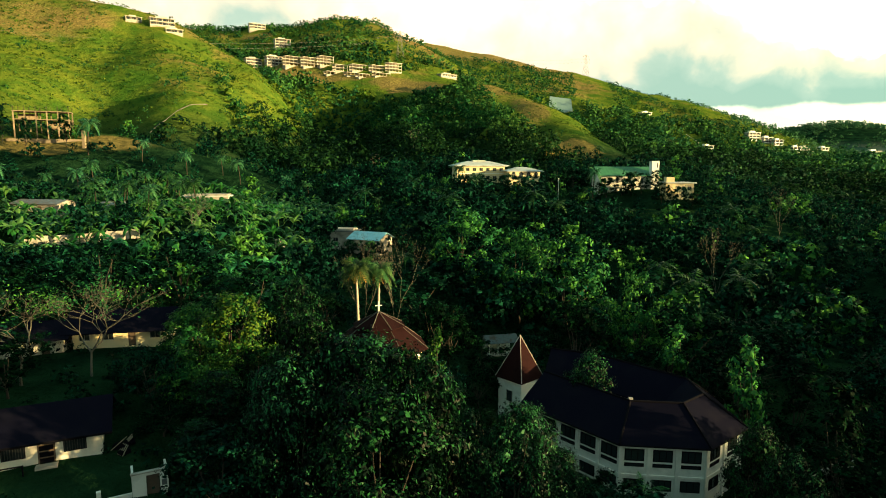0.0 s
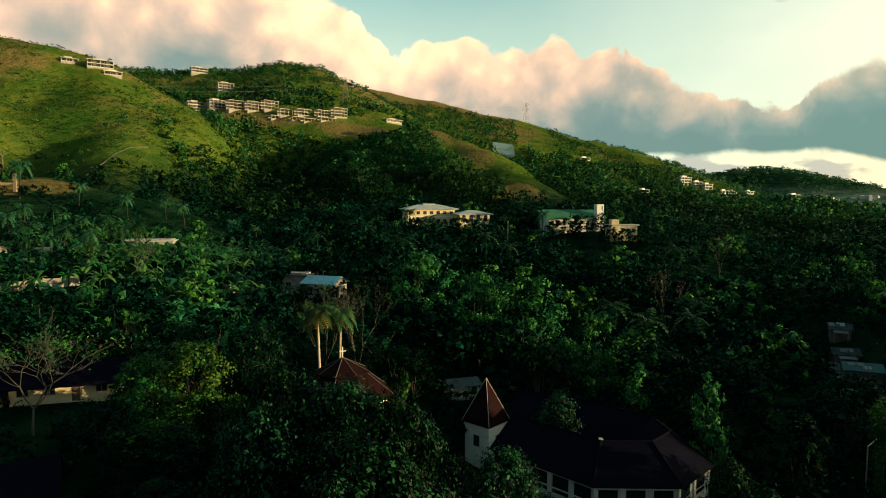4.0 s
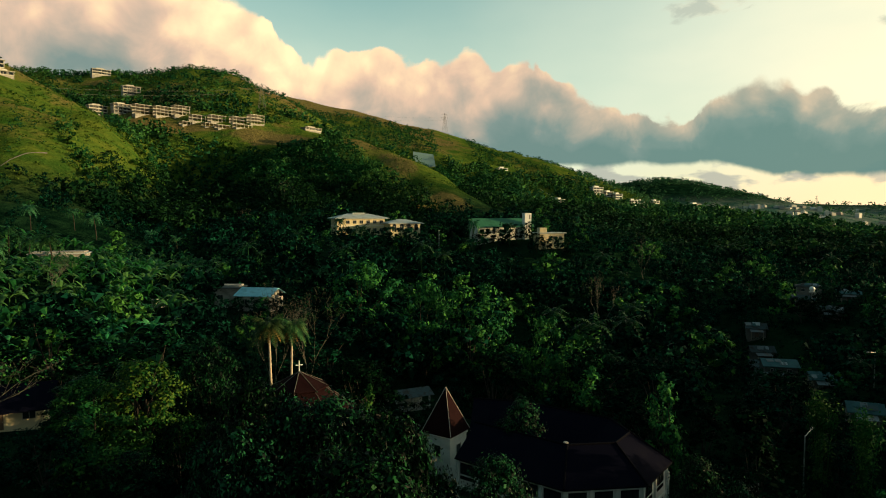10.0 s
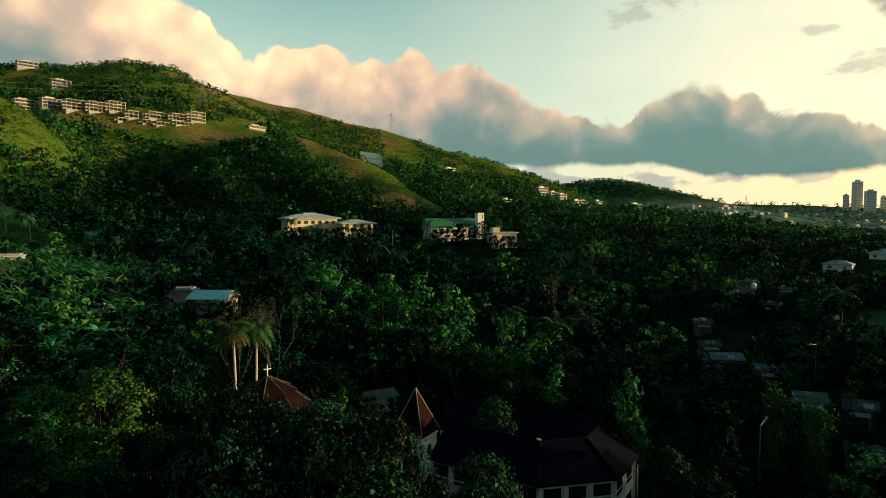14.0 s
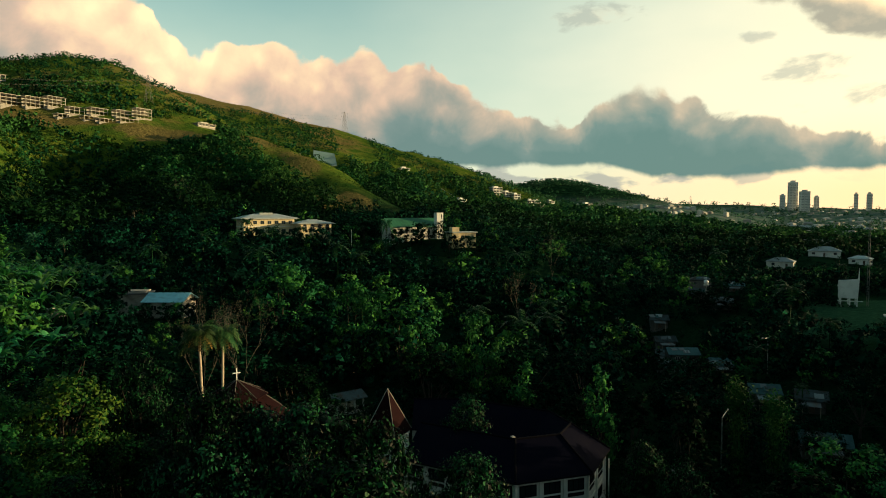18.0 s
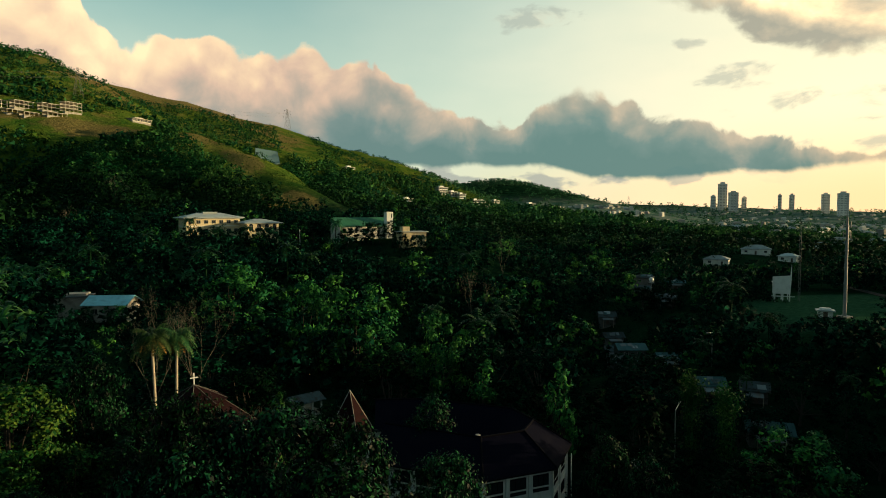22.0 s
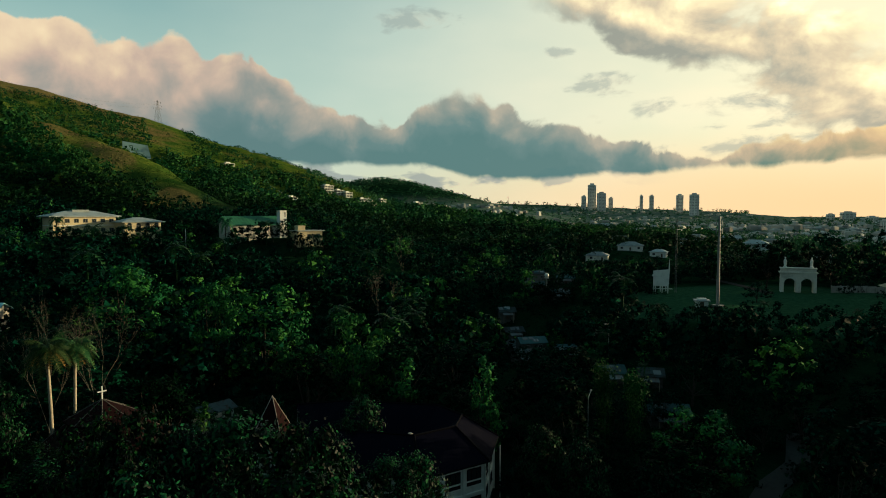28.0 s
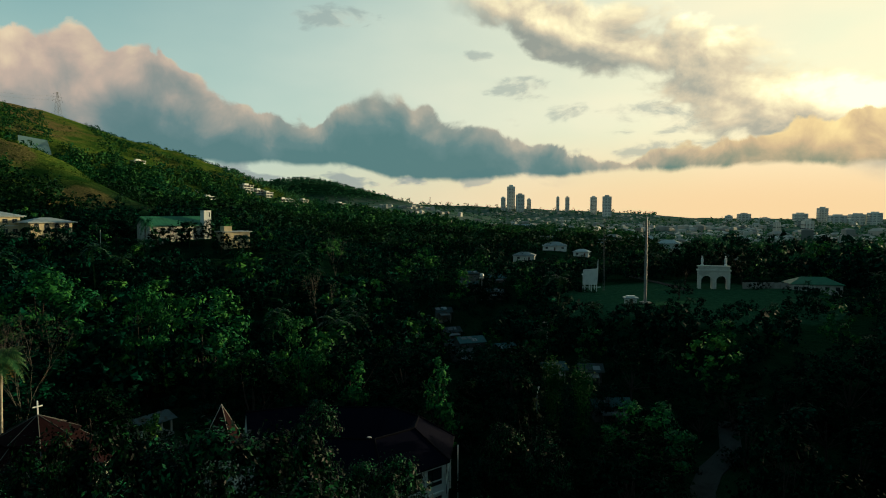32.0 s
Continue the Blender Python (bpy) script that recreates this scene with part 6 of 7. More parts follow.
YELLOW = [make_tree("yellow_tree", "yellow-green tree in new leaf", "tree", 70, 3.8, 10, 1.2, 60, 80, 0.15, M["leaf_yellow"], M["bark"], tight=0.28)]
CONE = [make_tree("vine_column_tree", "tall narrow tree draped in hanging vines", "tree", 80 + k, 2.3, 10, 0.8, 30, 34, 0.205, M["leaf_bright" if k else "leaf_dark"], M["bark"], "cone", tight=0.36) for k in range(2)]
BARE = [make_bare_tree("bare_tree", "nearly leafless spreading tree with pale twigs", 5, 10, 1.15, M["bark_mid"], 1, 7), make_bare_tree("bare_tree", "slim bare grey tree standing in the wood", 9, 10, 0.45, M["bark_mid"], 0, 6)]
COCO = [make_palm("coconut_palm", "coconut palm with a loose crown of fronds", 3 + k, 8.6, 0.16, 24, 3.3, M["leaf_palm"], M["bark"], 0.9, wide=0.8) for k in range(2)]
ROYAL = make_palm("royal_palm", "tall royal palm with pale smooth trunk and dry skirt", 11, 12.6, 0.18, 36, 2.5, M["leaf_royal"], M["palm_trunk"], 0.25, 9, True, 0.75)
BUSHY = make_palm("young_palm", "young feathery palm beside the convent", 15, 3.2, 0.16, 16, 2.7, M["leaf_banana"], M["palm_trunk"], 0.2, wide=0.45)
MASTERS = MANGO + BROAD + BRIGHT + YELLOW + CONE + BARE + COCO + [ROYAL, BUSHY]
for k, ob in enumerate(MASTERS):
    ob["spare"] = 1
USED = set()


def plant(ob, x, y, s, turn=None, z=None, wide=1.0):
    """Sets a tree on the ground; the first call places the master itself."""
    z = ground(x, y) if z is None else z
    m = pose(x, y, z - 0.1, 0, 0, (x * 37 + y * 61) % 360 if turn is None else turn) @ Matrix.Diagonal((s * wide, s * wide, s, 1))
    if ob.name not in USED:
        USED.add(ob.name)
        ob.matrix_basis = m
        return ob
    scaled = copy_thing(ob, Matrix())
    scaled.matrix_basis = m
    return scaled


HEROES = [  # kind, x, y, height of the top, crown radius
    (MANGO[1], -20.9, 86.1, 25.4, 3.9), (YELLOW[0], -26.8, 77.8, 24.6, 5.2), (MANGO[0], -6.3, 54.1, 25.7, 6.2), (MANGO[1], -2.4, 51.7, 25.4, 4.4), (MANGO[2], -10.2, 57.1, 25.4, 5.0), (MANGO[0], 6.4, 50.3, 20.8, 3.8), (MANGO[0], -13.0, 79.0, 18.2, 4.8), (MANGO[2], -17.5, 76.0, 18.0, 4.6), (MANGO[1], -9.0, 75.0, 16.5, 4.2), (MANGO[2], -6.5, 79.5, 16.0, 4.0), (MANGO[1], -17.5, 83.5, 17.6, 4.0),
    (MANGO[2], -13.0, 57.0, 27.0, 3.4), (MANGO[1], -15.2, 63.0, 25.6, 3.0), (MANGO[2], -5.0, 46.0, 24.0, 5.8), (MANGO[1], -13.2, 53.8, 24.2, 4.8), (MANGO[0], -0.9, 51.3, 24.0, 3.0), (BRIGHT[0], 6.0, 151.4, 30.1, 9.0), (BRIGHT[1], 25.9, 127.6, 27.9, 9.4), (BRIGHT[0], 17.5, 133.0, 27.0, 6.4), (BRIGHT[1], 34.9, 108.8, 23.7, 6.0),
    (CONE[1], 36.5, 94.3, 17.5, 3.4), (CONE[1], 40.5, 78.5, 20.5, 3.2), (CONE[0], 44.0, 64.6, 18.1, 4.0), (MANGO[2], 32.8, 60.0, 15.0, 2.7), (CONE[1], -1.0, 81.8, 20.2, 2.1), (MANGO[0], 20.5, 81.5, 15.8, 3.6), (BROAD[3], 129.6, 143.5, 19.0, 4.2), (BROAD[1], 127.0, 146.0, 18.5, 4.0), (BROAD[2], 134.0, 141.0, 16.5, 3.6),
    (BRIGHT[1], 58.5, 53.5, 14.2, 6.6), (BROAD[2], 43.5, 31.8, 18.5, 4.7), (BROAD[3], 34.1, 23.9, 18.4, 4.2), (BROAD[1], -57.0, 82.5, 18.0, 4.0), (BROAD[2], -63.0, 86.0, 18.5, 4.5), (BROAD[0], -46.0, 82.5, 15.2, 2.6), (BARE[0], -44.3, 74.5, 27.4, 8), (BARE[0], -51.5, 71.9, 27.8, 9), (BRIGHT[1], -29.0, 70.0, 21.5, 4.6), (MANGO[2], -25.5, 66.5, 18.0, 3.6), (MANGO[0], -25.0, 60.0, 14.8, 3.2), (BRIGHT[0], -33.0, 79.5, 22.5, 4.6), (BROAD[1], -30.5, 63.5, 16.0, 3.2), (MANGO[1], -36.0, 86.0, 21.0, 4.2), (BROAD[2], -21.5, 70.0, 19.5, 3.6), (MANGO[2], -17.2, 57.5, 21.8, 3.4),
    (BROAD[0], -19.5, 157.5, 20.6, 3.6), (BROAD[2], -25.0, 162.0, 20.9, 3.2), (BROAD[0], 9.5, 268.0, 36.6, 5.0), (BROAD[1], 18.5, 266.5, 36.2, 4.4), (COCO[0], 6.5, 271.0, 40.5, 4.0), (BROAD[2], 28.0, 263.0, 36.4, 4.2), (BROAD[3], 36.0, 262.0, 35.8, 4.0), (BROAD[0], 68.0, 256.0, 35.8, 4.6), (BROAD[1], 74.0, 255.0, 37.0, 4.2), (BROAD[2], 82.0, 254.5, 37.6, 4.6), (BROAD[3], 88.0, 255.0, 38.6, 4.2), (BROAD[3], 86.5, 243.0, 34.0, 4.2), (BROAD[0], 97.0, 238.0, 32.6, 4.0), (COCO[1], 62.0, 255.0, 40.0, 4.0), (BROAD[2], 50.0, 268.0, 40.0, 5.2), (BROAD[1], 58.0, 272.0, 41.0, 5.4), (BROAD[0], 205.4, 108.9, 30.2, 7.0), (BROAD[2], 207.5, 104.5, 31.5, 6.5), (BROAD[3], 221.8, 93.6, 31.0, 6.5), (BROAD[1], 221.9, 99.6, 29.6, 6.0), (BROAD[2], 163.3, 93.1, 20.4, 4.4), (BARE[1], -13.8, 103.5, 28.5, 0), (BARE[1], -8.2, 104.5, 27.5, 0), (BARE[1], 68, 150, 25, 0), (BARE[1], -20, 418, 64, 0), (BARE[1], -14, 424, 60, 0), (BARE[1], -41, 372, 45, 0), (BARE[1], 113, 205, 33, 0), (BARE[0], -62, 152, 33, 0), (BROAD[0], -164, 270, 62, 3.4), (BROAD[1], -190, 268, 61.5, 3.6), (BROAD[3], -176, 262, 59.5, 3.0), (COCO[0], -150, 262, 60, 0), (BROAD[2], -202, 282, 66, 4.0)]
FRONT = [(MANGO[0], 8.4, 56.4, 18.0, 3.9), (MANGO[2], 11.4, 56.9, 13.8, 3.0), (MANGO[1], 15.7, 53.8, 9.6, 3.2), (MANGO[0], 20.7, 53.1, 9.0, 3.0), (BROAD[2], 24.4, 52.6, 8.6, 2.8), (MANGO[2], 31.6, 58.1, 15.0, 3.4), (MANGO[1], 32.4, 53.1, 15.0, 3.2)]  # trees standing before the convent
CLEAR = [  # footprints kept free of trees: x, y, radius
    (24, 82, 15.5), (12, 92, 5), (11, 115, 5.5), (-9.6, 90, 8.2), (-41, 59, 9), (-33, 53, 9), (-28, 56, 4), (-49, 92, 9), (-60, 88, 6), (-48, 80, 9), (-22, 166, 7), (-31, 170, 5), (16, 284, 12), (35, 276, 8), (79, 268, 12), (97, 249, 8),
    (142, 94, 6), (199, 96, 9), (152, 121, 8), (105, 129, 8), (108, 138, 6), (113, 144, 6), (97, 124, 6), (105, 116, 5), (86, 88, 5), (89, 80, 4), (136, 146, 5), (150, 168, 7), (170, 172, 6), (158, 176, 6), (-82, 214, 10), (-99, 190, 8), (-112, 172, 9),
    (165, 92, 24), (183, 112, 24), (186, 80, 17), (232, 72, 11), (215, 110, 18), (-12, 100, 6), (57, 43, 4), (63, 46, 4), (70, 48, 4), (78, 48, 4), (24, 56, 6), (30, 62, 4), (18, 66, 4)]
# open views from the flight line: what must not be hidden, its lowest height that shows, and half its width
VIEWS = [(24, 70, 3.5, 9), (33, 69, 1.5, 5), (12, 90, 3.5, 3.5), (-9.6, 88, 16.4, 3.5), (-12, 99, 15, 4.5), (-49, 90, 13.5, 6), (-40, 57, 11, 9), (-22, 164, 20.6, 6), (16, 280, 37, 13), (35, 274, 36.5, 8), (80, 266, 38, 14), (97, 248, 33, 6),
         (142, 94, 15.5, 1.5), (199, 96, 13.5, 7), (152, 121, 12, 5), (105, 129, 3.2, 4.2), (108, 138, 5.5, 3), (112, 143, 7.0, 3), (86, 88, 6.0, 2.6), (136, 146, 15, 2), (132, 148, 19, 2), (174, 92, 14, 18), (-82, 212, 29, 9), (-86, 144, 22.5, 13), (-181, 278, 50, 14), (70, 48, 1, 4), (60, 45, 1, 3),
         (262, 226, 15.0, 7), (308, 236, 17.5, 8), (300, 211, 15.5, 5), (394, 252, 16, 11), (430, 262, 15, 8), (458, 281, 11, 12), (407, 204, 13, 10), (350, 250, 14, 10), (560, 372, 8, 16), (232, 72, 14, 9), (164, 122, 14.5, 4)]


SUNLIT = [  # what the low sun still reaches: x, y, lowest lit height, half its width
    (16, 280, 37, 13), (35, 274, 36.5, 8), (80, 266, 38, 14), (97, 248, 33, 6), (-15.5, 98.3, 17, 2), (-10.6, 101.5, 17, 2), (-50, 92, 13.5, 3),
    (6, 151.4, 24, 6), (25.9, 127.6, 22, 6), (-26.8, 77.8, 19, 5), (-75, 165, 27, 32), (12, 90, 9, 3), (36, 72, 4.5, 3), (150, 120, 13, 5), (199, 96, 14, 6)]
SUNWARD = (math.sin(radians(SUN_AZ)), math.cos(radians(SUN_AZ)), math.tan(radians(SUN_EL)))


def allowed(x, y, top):
    """The height a tree may reach at x, y without shutting a view; None inside a footprint."""
    for cx, cy, r in CLEAR:
        if (x - cx) ** 2 + (y - cy) ** 2 < r * r:
            return None
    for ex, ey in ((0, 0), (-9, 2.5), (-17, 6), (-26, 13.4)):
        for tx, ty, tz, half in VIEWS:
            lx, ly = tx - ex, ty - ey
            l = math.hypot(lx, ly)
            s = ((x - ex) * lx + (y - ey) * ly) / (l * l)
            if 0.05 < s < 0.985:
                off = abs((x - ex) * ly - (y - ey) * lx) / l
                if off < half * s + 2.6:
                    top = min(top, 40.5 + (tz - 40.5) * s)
    for tx, ty, tz, half in SUNLIT:
        along = (x - tx) * SUNWARD[0] + (y - ty) * SUNWARD[1]
        if 3 < along < 150 and abs((x - tx) * SUNWARD[1] - (y - ty) * SUNWARD[0]) < half + 2.5:
            top = min(top, max(tz + along * SUNWARD[2], float(ground(x, y)) + 3.5))
    return top


for kind, x, y, top, r in HEROES:
    z = ground(x, y)
    s = (top - z) / 10
    wide = {0: 1.0}.get(r, r / s / (4.3 if kind in BRIGHT else 5.2 if kind in BARE else 2.3 if kind in CONE else 3.8))
    plant(kind, x, y, s, wide=max(0.55, min(1.6, wide)))
for kind, x, y, top, r in FRONT:
    plant(kind, x, y, (top - ground(x, y)) / 10, wide=r / 3.8 / ((top - ground(x, y)) / 10))
for x, y, top in ((-13.8, 98.3, 23.0), (-11.0, 101.5, 22.3)):
    plant(ROYAL, x, y, (top - ground(x, y)) / 12.6, 40 if x < -12 else 200)
plant(BUSHY, 22.8, 64.5, 1.15, z=0.6)
plant(BUSHY, 33.5, 63.0, 0.9, z=0.2)


def near_line(x, y, line):
    """The distance in plan from a crest line."""
    best = 1e9
    for (ax, ay, _), (bx, by, _) in zip(line, line[1:]):
        lx, ly = bx - ax, by - ay
        s = np.clip(((x - ax) * lx + (y - ay) * ly) / (lx * lx + ly * ly), 0, 1)
        best = np.minimum(best, np.hypot(x - ax - s * lx, y - ay - s * ly))
    return best


def wood():
    """Trees of the valley: the nearest are single things, the rest one mass."""
    rs = random.Random(21)
    near, mass = [], []
    gap = 7.6
    spots = [((i + rs.uniform(-0.42, 0.42)) * gap, (j + rs.uniform(-0.42, 0.42)) * gap) for i in range(-60, 68) for j in range(-14, 64)]
    levels = height(*np.array(spots).T)
    for (x, y), z in zip(spots, levels.tolist()):
            r, a = math.hypot(x + 8, y - 2), math.degrees(math.atan2(x, y))
            # trees beside, behind and under the camera stay unseen; added to shade the valley
            if r < 5 or r > 400 or not (-62 < a < 98 or (r < 130 and (a < 150 or r < 32))) or (r > 200 and rs.random() < 0.3) or (r > 290 and rs.random() < 0.25):
                continue
            if x < -38 and 128 < y < 235 and x > -125 and rs.random() < 0.72:
                continue  # banana slope
            if x < -58 and y > 222 and (rs.random() < 0.2 or near_line(x, y, RIDGES[1][2]) < 8):
                continue  # open crest of the near spur
            if near_line(x, y, RIDGES[4][2]) < 22:
                continue  # grassy crest of the long spur
            if x > 265 and rs.random() < 0.45:
                continue
            if z > 75 and x < -120 and rs.random() < 0.5:
                continue
            tall = (rs.uniform(5.5, 9.0) if rs.random() < 0.62 else rs.uniform(11.0, 16.0)) if r > 60 else rs.uniform(5.5, 10.5)
            if x > 115 and 130 <= y:
                tall *= 0.8
            if 120 < x < 205 and y < 130:
                tall *= 0.62
            if x >= 205 and y < 140:
                tall *= 1.35
            if x < -120 or (x < -58 and y > 222):
                tall *= 0.62
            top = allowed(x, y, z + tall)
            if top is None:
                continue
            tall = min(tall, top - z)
            if tall < 1.6:
                continue
            (near if r < 135 else mass).append((x, y, z, tall))
    mass += [p for p in near if math.hypot(p[0] + 8, p[1] - 2) < 32 or p[1] < 8]
    near = [p for p in near if not (math.hypot(p[0] + 8, p[1] - 2) < 32 or p[1] < 8)]
    near.sort(key=lambda p: math.hypot(p[0] + 8, p[1] - 2))
    mass += near[285:]
    for k, (x, y, z, tall) in enumerate(near[:285]):
        u = rs.random()
        if u < 0.045 and tall > 7 and y > 125:
            plant(COCO[k % 2], x, y, tall * 1.12 / 9.0)
        elif u < 0.22:
            plant(CONE[0], x, y, tall / 10, wide=1.3)
        elif u < 0.25 and x < -20:
            plant(BRIGHT[k % 2], x, y, tall / 10)
        elif u < 0.28 and x < -20:
            plant(MANGO[k % 3], x, y, tall / 10, wide=1.1)
        else:
            plant(BROAD[k % 4], x, y, tall / 10, wide=rs.uniform(1.1, 1.5))
    stock = []
    for k in range(6):
        r2 = np.random.RandomState(100 + k)
        at, out, cs = crown_points(r2, 4.6, 10, 22, 10, 1.2, tight=0.33, shape="cone" if k == 3 else "umbrella" if k == 4 else "round")
        stock.append(joined(sprigs(at, out, 0.44, r2), inner_foliage(r2, cs, 4.6, 0.33, 4, sprigs, 0.46)))
    places = [(x, y, z - 0.3, tall / 10, rs.uniform(0, 6.28)) for x, y, z, tall in mass]
    dark = [p for k, p in enumerate(places) if k % 9]
    light = [p for k, p in enumerate(places) if not k % 9]
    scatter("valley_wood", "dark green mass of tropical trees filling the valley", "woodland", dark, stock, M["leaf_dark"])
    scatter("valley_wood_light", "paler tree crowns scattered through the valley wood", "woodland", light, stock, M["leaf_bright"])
    # low bushes between the trunks and round the huts
    low = []
    for _ in range(5200):
        a, r = math.radians(rs.uniform(-48, 88)), math.sqrt(rs.uniform(30 ** 2, 235 ** 2))
        x, y = r * math.sin(a), r * math.cos(a)
        if any((x - cx) ** 2 + (y - cy) ** 2 < (c * (0.72 if c < 13 else 1)) ** 2 for cx, cy, c in CLEAR) or (x > 120 and y < 118) or y < 12:
            continue
        low.append((x, y, ground(x, y) - 0.2, rs.uniform(0.16, 0.34), rs.uniform(0, 6.28)))
    bushes = []
    for k in range(4):
        r2 = np.random.RandomState(140 + k)
        at, out, _ = crown_points(r2, 5.2, 7, 9, 7, 0.0, tight=0.5)
        bushes.append(sprigs(at, out, 0.95, r2))
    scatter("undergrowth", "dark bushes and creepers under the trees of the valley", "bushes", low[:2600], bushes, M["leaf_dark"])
    # palms that stand out of the mass
    v, q = [], []
    for k in range(13):
        frond(v, q, (0, 0, 9), k * 2.4, 2.8, 1.0 - 1.1 * k / 13, 0.6 + 0.4 * k / 13, 0.7, 6)
    tube(v, q, [(0, 0, -1), (0.2, 0, 4), (0.4, 0, 9)], [0.2, 0.16, 0.13], 4)
    stock = [(np.array([tuple(p) for p in v]), np.array(q))]
    some = [p for k, p in enumerate(mass) if k % 13 == 5]
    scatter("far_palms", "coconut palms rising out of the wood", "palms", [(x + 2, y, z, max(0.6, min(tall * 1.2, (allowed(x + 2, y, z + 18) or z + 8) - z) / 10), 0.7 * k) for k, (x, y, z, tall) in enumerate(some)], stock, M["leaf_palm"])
    return len(near), len(mass)


wood()


def banana_slope():
    rs = random.Random(31)
    r2 = np.random.RandomState(8)
    stock = [banana_arrays(random.Random(k), 4.5) for k in range(6)]
    spots = []
    for _ in range(2600):
        x, y = rs.uniform(-128, -34), rs.uniform(122, 238)
        if any((x - cx) ** 2 + (y - cy) ** 2 < (r * 0.8) ** 2 for cx, cy, r in CLEAR) or any((x - a) ** 2 + (y - b) ** 2 < 10.5 for a, b in spots[-400:]):
            continue
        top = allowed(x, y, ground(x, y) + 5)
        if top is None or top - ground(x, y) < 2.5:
            continue
        spots.append((x, y))
    spots.sort(key=lambda p: p[1] + abs(p[0] + 60) * 0.5)
    for k, (x, y) in enumerate(spots[:70]):
        ob = thing("banana_plant", "banana plant with broad torn green leaves", "banana plant", pose(x, y, ground(x, y), 0, 0, rs.uniform(0, 360)) @ Matrix.Scale(rs.uniform(0.8, 1.25), 4), "banana plants on the slope")
        v, q = stock[k % 6]
        piece("leaves", BANANA.setdefault(k % 6, big_mesh("banana_leaves", v, q, M["leaf_banana"])), ob)
    scatter("banana_grove", "grove of banana plants covering the left slope", "banana grove", [(x, y, ground(x, y), rs.uniform(0.75, 1.3), rs.uniform(0, 6.28)) for x, y in spots[70:]], stock, M["leaf_banana"])
    for k in range(26):
        x, y = rs.uniform(-135, -55), rs.uniform(165, 262)
        plant(COCO[k % 2], x, y, rs.uniform(0.85, 1.15))


BANANA = {}
banana_slope()


def bamboo(x, y, high):
    rs = random.Random(4)
    clump = thing("bamboo_clump", "tall feathery bright green bamboo clump", "bamboo", pose(x, y, ground(x, y)))
    r2 = np.random.RandomState(3)
    ats, outs = [], []
    for k in range(9):
        a = rs.uniform(0, math.tau)
        lean = rs.uniform(0.2, 1.3)
        line = [(0.5 * math.cos(a) + lean * math.cos(a) * t * t, 0.5 * math.sin(a) + lean * math.sin(a) * t * t, high * t * rs.uniform(0.97, 1.0)) for t in (0, 0.3, 0.6, 0.85, 1.0)]
        v, q = [], []
        tube(v, q, line, [0.09, 0.08, 0.06, 0.04, 0.02], 5)
        piece("cane", mesh_of("bamboo_cane", v, q, M["leaf_bright"], True), clump)
        for p in line[1:]:
            d = r2.normal(0, 1, (70, 3))
            ats.append(np.array(p) + d * (0.42, 0.42, 1.0))
            outs.append(d / np.linalg.norm(d, axis=1)[:, None])
    v, q, _ = leaves(np.concatenate(ats), np.concatenate(outs), 0.15, r2, 1.7)
    piece("foliage", big_mesh("bamboo_foliage", v, q, M["leaf_bright"]), clump)


bamboo(58.5, 69.5, 14.0)
bamboo(62.5, 66.5, 12.0)


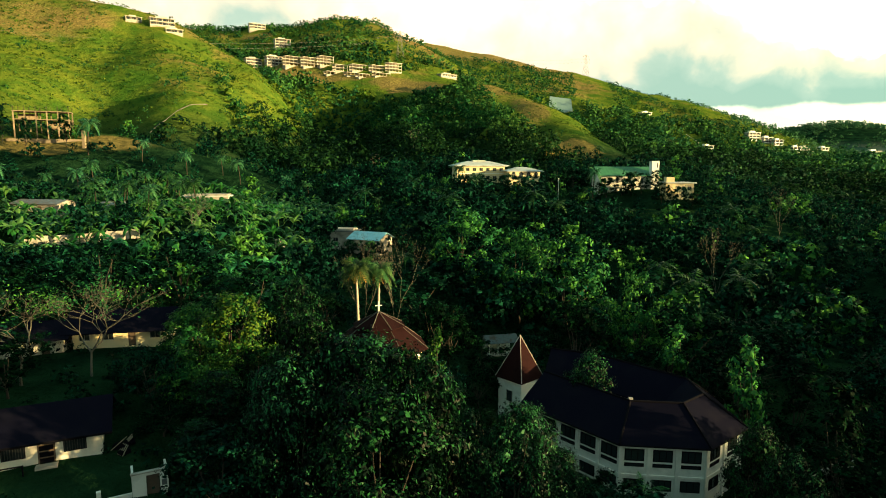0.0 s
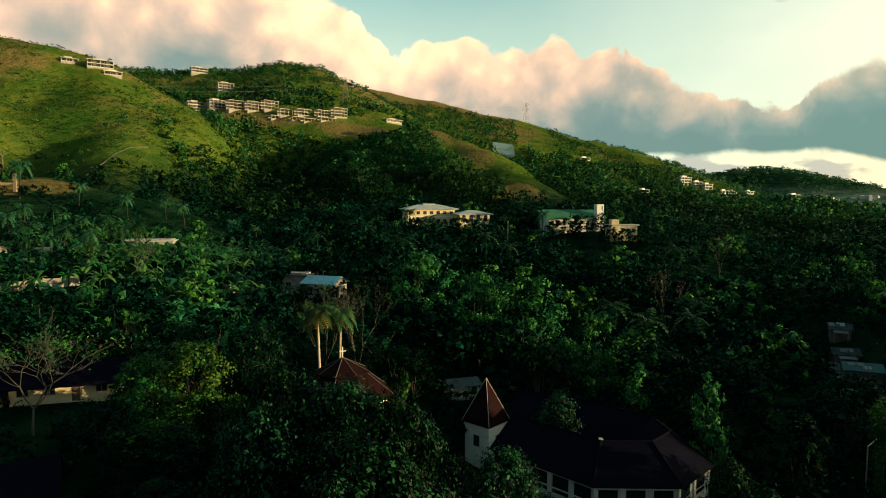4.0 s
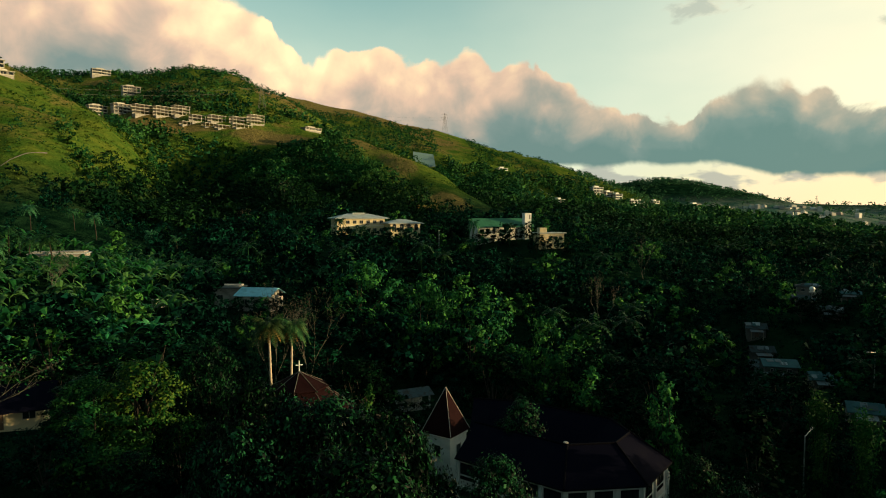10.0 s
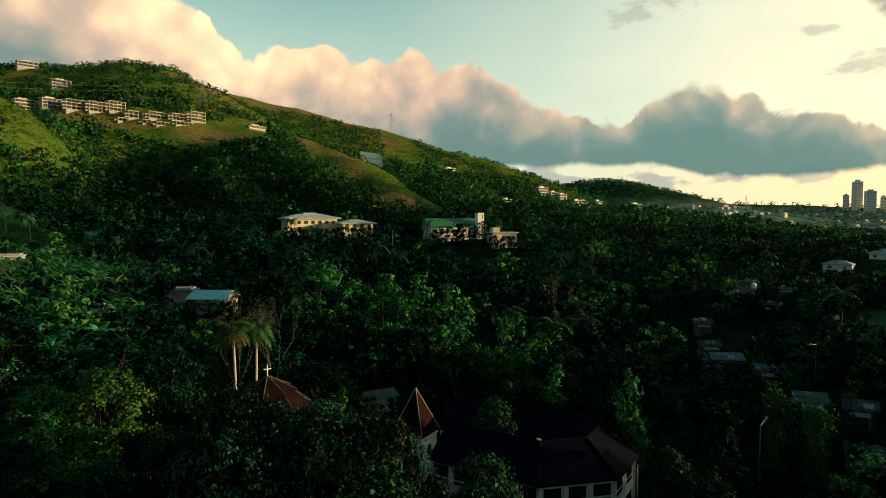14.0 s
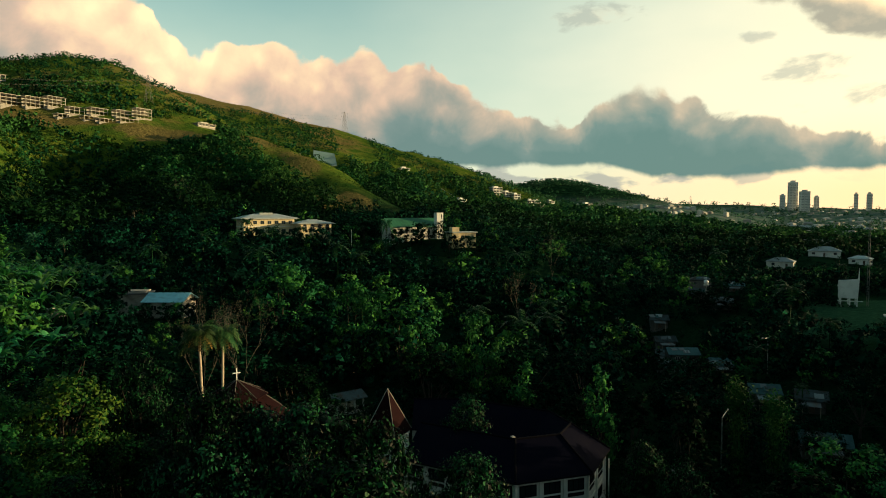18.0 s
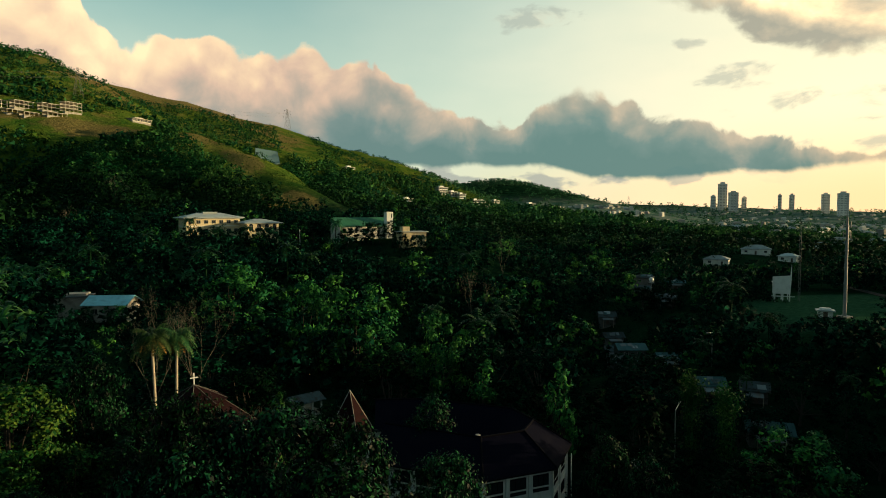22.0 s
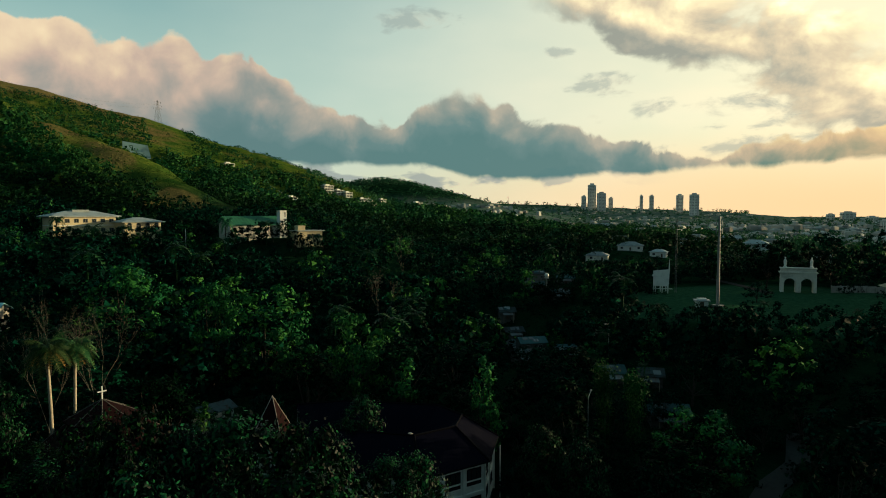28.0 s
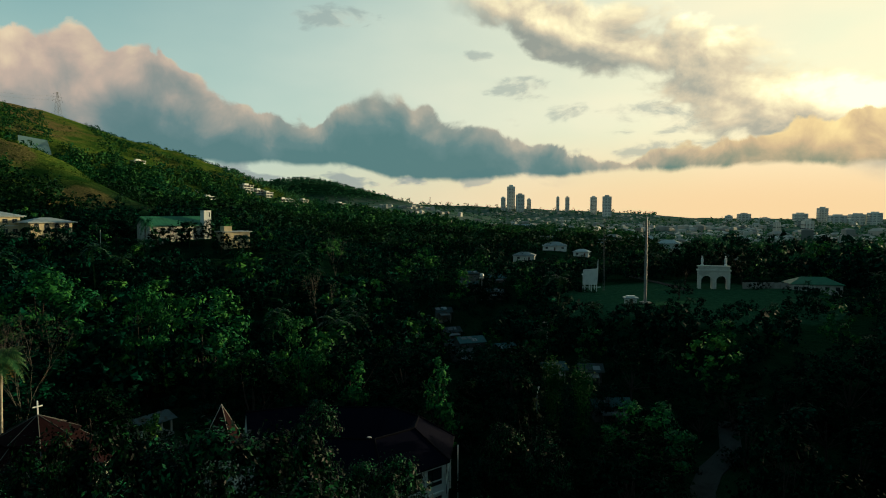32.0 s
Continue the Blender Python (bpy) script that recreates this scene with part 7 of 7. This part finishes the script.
def scrub():
    """Bushes and small trees on the hills, thick in the gullies and thin on the grassy crests, and the trees of the plain."""
    rs = np.random.RandomState(12)
    stock = []
    for k in range(5):
        r2 = np.random.RandomState(200 + k)
        at, out, _ = crown_points(r2, 2.5, 4.4, 7, 4, 0.2, tight=0.5)
        stock.append(sprigs(at, out, 0.70, r2))
    a = np.radians(rs.uniform(-58, 62, 90000))
    r = np.sqrt(rs.uniform(230 ** 2, 1250 ** 2, 90000))
    x, y = r * np.sin(a), r * np.cos(a)
    z = height(x, y)
    thick = fbm(x / 110, y / 110, 4, 21) + 0.5 * fbm(x / 30, y / 30, 2, 4)
    slope = np.clip((z - 40) / 150, 0, 1)
    hollow = np.full(len(x), 1e9)
    for k in (0, 1, 2, 5, 6):
        hollow = np.minimum(hollow, near_line(x, y, RIDGES[k][2]))
    wooded = np.clip((hollow - 16) / 42, 0, 1) * np.where(x < -190, 0.30, 1.0) * np.where(y > 820, 0.55, 1.0)
    right = np.minimum(near_line(x, y, RIDGES[3][2]), near_line(x, y, RIDGES[9][2]))
    wooded = np.where(x > 90, np.clip((right - 14) / 26, 0, 0.85), wooded)
    spur = near_line(x, y, RIDGES[4][2])
    wooded = np.where((spur < 170) & (y < 800), np.clip((spur - np.where(y > 660, 14, 22) - 12 * thick) / 6, 0, 1), wooded)
    shadow_wedge = ((x + 208) / 22) ** 2 + ((y - 455) / 75) ** 2 < 1 + 0.6 * thick  # bushes added where only a shadow lies on the grassy hill
    wooded = np.where(shadow_wedge, 0.42, wooded)
    bowl = ((x + 104) / 36) ** 2 + ((y - 530) / 108) ** 2 < 1 + 0.5 * thick  # the hollow under the villas, wooded densely, partly to stand in for its shade
    wooded = np.where(bowl, 0.9, wooded)
    wooded = np.where((x < -30) & (y > 770), 0.95, wooded)
    keep = (rs.uniform(0, 1, len(x)) < 0.05 + 0.85 * wooded + 0.25 * np.clip(thick, -0.2, 1)) & ((r > 380) | (z > 75))
    keep &= ~((np.abs(x - 60) < 190) & (np.abs(y - 1110) < 70)) & ~((np.abs(x + 152) < 22) & (np.abs(y - 283) < 13))
    free = ((x + 42) / 62) ** 2 + ((y - 716) / 50) ** 2 > 0.8
    keep &= ((x + 42) / 62) ** 2 + ((y - 716) / 50) ** 2 > 1
    keep &= (spur > 13) | (rs.uniform(0, 1, len(x)) < 0.12)
    for hx, hy in [(o.matrix_basis.translation.x, o.matrix_basis.translation.y) for o in scene.objects if o.name.startswith(("villa", "hill_house", "unfinished"))]:
        open_ground = ((x - hx) ** 2 + (y - hy) ** 2 > 19 ** 2) & ~((np.abs(x - hx) < 15) & (y < hy) & (y > hy - 34))
        keep &= open_ground
        free &= open_ground
    for px, py, half in ((152, 818, 26), (290, 798, 12), (298, 765, 12), (300, 738, 14), (306, 715, 12), (60, 718, 14), (84, 682, 14), (98, 655, 14), (-170, 395, 16), (-164, 420, 12)):
        free &= (x - px) ** 2 + (y - py) ** 2 > half ** 2
        keep &= (x - px) ** 2 + (y - py) ** 2 > half ** 2  # open round the walls, the path and the sheeted bank
        lx, ly = px / math.hypot(px, py), py / math.hypot(px, py)
        keep &= ~((np.abs(x * ly - y * lx) < half * 0.8) & (x * lx + y * ly < math.hypot(px, py)) & (x * lx + y * ly > math.hypot(px, py) - 34))
    for ex, ey in ((0, 0), (-25, 12)):  # only what the land does not hide from the flight line
        seen = np.ones(len(x), bool)
        for s in np.linspace(0.45, 0.96, 9):
            seen &= height(ex + (x - ex) * s, ey + (y - ey) * s) < 40.5 + (z + 5 - 40.5) * s
        open_to = seen if (ex, ey) == (0, 0) else open_to | seen
    keep &= open_to
    idx = np.nonzero(keep)[0][:15500]
    size = np.clip(rs.normal(0.95, 0.32, len(x)), 0.4, 1.9) * np.where(wooded > 0.5, 1.85, 0.75) * np.where(y > 820, 0.6, np.where(wooded < 0.45, 0.8, 1.0))
    round_trees = []
    for k in range(5):
        r2 = np.random.RandomState(250 + k)
        at, out, _ = crown_points(r2, 2.5, 4.6, 10, 6, 0.2, tight=0.42)
        round_trees.append(sprigs(at, out, 0.48, r2))
    near = [i for i in idx if r[i] < 640 and wooded[i] > 0.5][:7500]
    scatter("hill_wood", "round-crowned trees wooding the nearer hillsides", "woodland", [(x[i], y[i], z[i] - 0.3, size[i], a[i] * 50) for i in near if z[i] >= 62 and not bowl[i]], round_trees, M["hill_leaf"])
    scatter("gully_wood", "trees crowding the gully between the hills, darkened for its shade", "woodland", [(x[i], y[i], z[i] - 0.3, size[i], a[i] * 50) for i in near if z[i] < 62 or bowl[i]], round_trees, M["gully_leaf"])
    near = set(near)
    scatter("hill_scrub", "green scrub and small trees covering the hillsides", "scrub", [(x[i], y[i], z[i] - 0.3, size[i], a[i] * 50) for i in idx if i not in near], stock, M["scrub"])
    # low tufts that roughen the grass
    tufts = []
    for k in range(5):
        r2 = np.random.RandomState(300 + k)
        at, out, _ = crown_points(r2, 1.5, 2.0, 4, 3, 0.0, tight=0.7)
        tufts.append(sprigs(at, out, 0.75, r2))
    idx = np.nonzero(~keep & free & (r > 300) & (z > 60) & (np.abs(y - 1110) > 75) & (rs.uniform(0, 1, len(x)) < 0.8) & open_to)[0][:11000]
    scatter("hill_tufts", "low bushes and coarse grass on the open slopes", "scrub", [(x[i], y[i], z[i] - 0.2, size[i] * (0.7 if spur[i] < 34 or y[i] > 820 else 1.15), a[i] * 50) for i in idx], tufts, M["grass_tuft"])
    # plain and far hills
    a = np.radians(rs.uniform(24, 100, 30000))
    r = np.exp(rs.uniform(np.log(390), np.log(3900), 30000))
    x, y = r * np.sin(a), r * np.cos(a)
    keep = fbm(x / 240, y / 240, 3, 33) > -0.35 + 0.3 * (r > 1500)
    idx = np.nonzero(keep)[0][:5200]
    x, y, r, a = x[idx], y[idx], r[idx], a[idx]
    x, y = np.concatenate([x, rs.uniform(1040, 1720, 1100)]), np.concatenate([y, rs.uniform(1800, 2080, 1100)])  # the round wooded hill
    r, a = np.hypot(x, y), np.arctan2(x, y)
    z = height(x, y)
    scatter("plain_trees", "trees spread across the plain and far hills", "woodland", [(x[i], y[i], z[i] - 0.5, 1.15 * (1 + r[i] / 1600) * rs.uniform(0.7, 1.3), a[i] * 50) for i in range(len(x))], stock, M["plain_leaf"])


scrub()
for ob in MASTERS:
    del ob["spare"]
    if ob.name not in USED:
        for o in (*ob.children_recursive, ob):
            bpy.data.objects.remove(o)
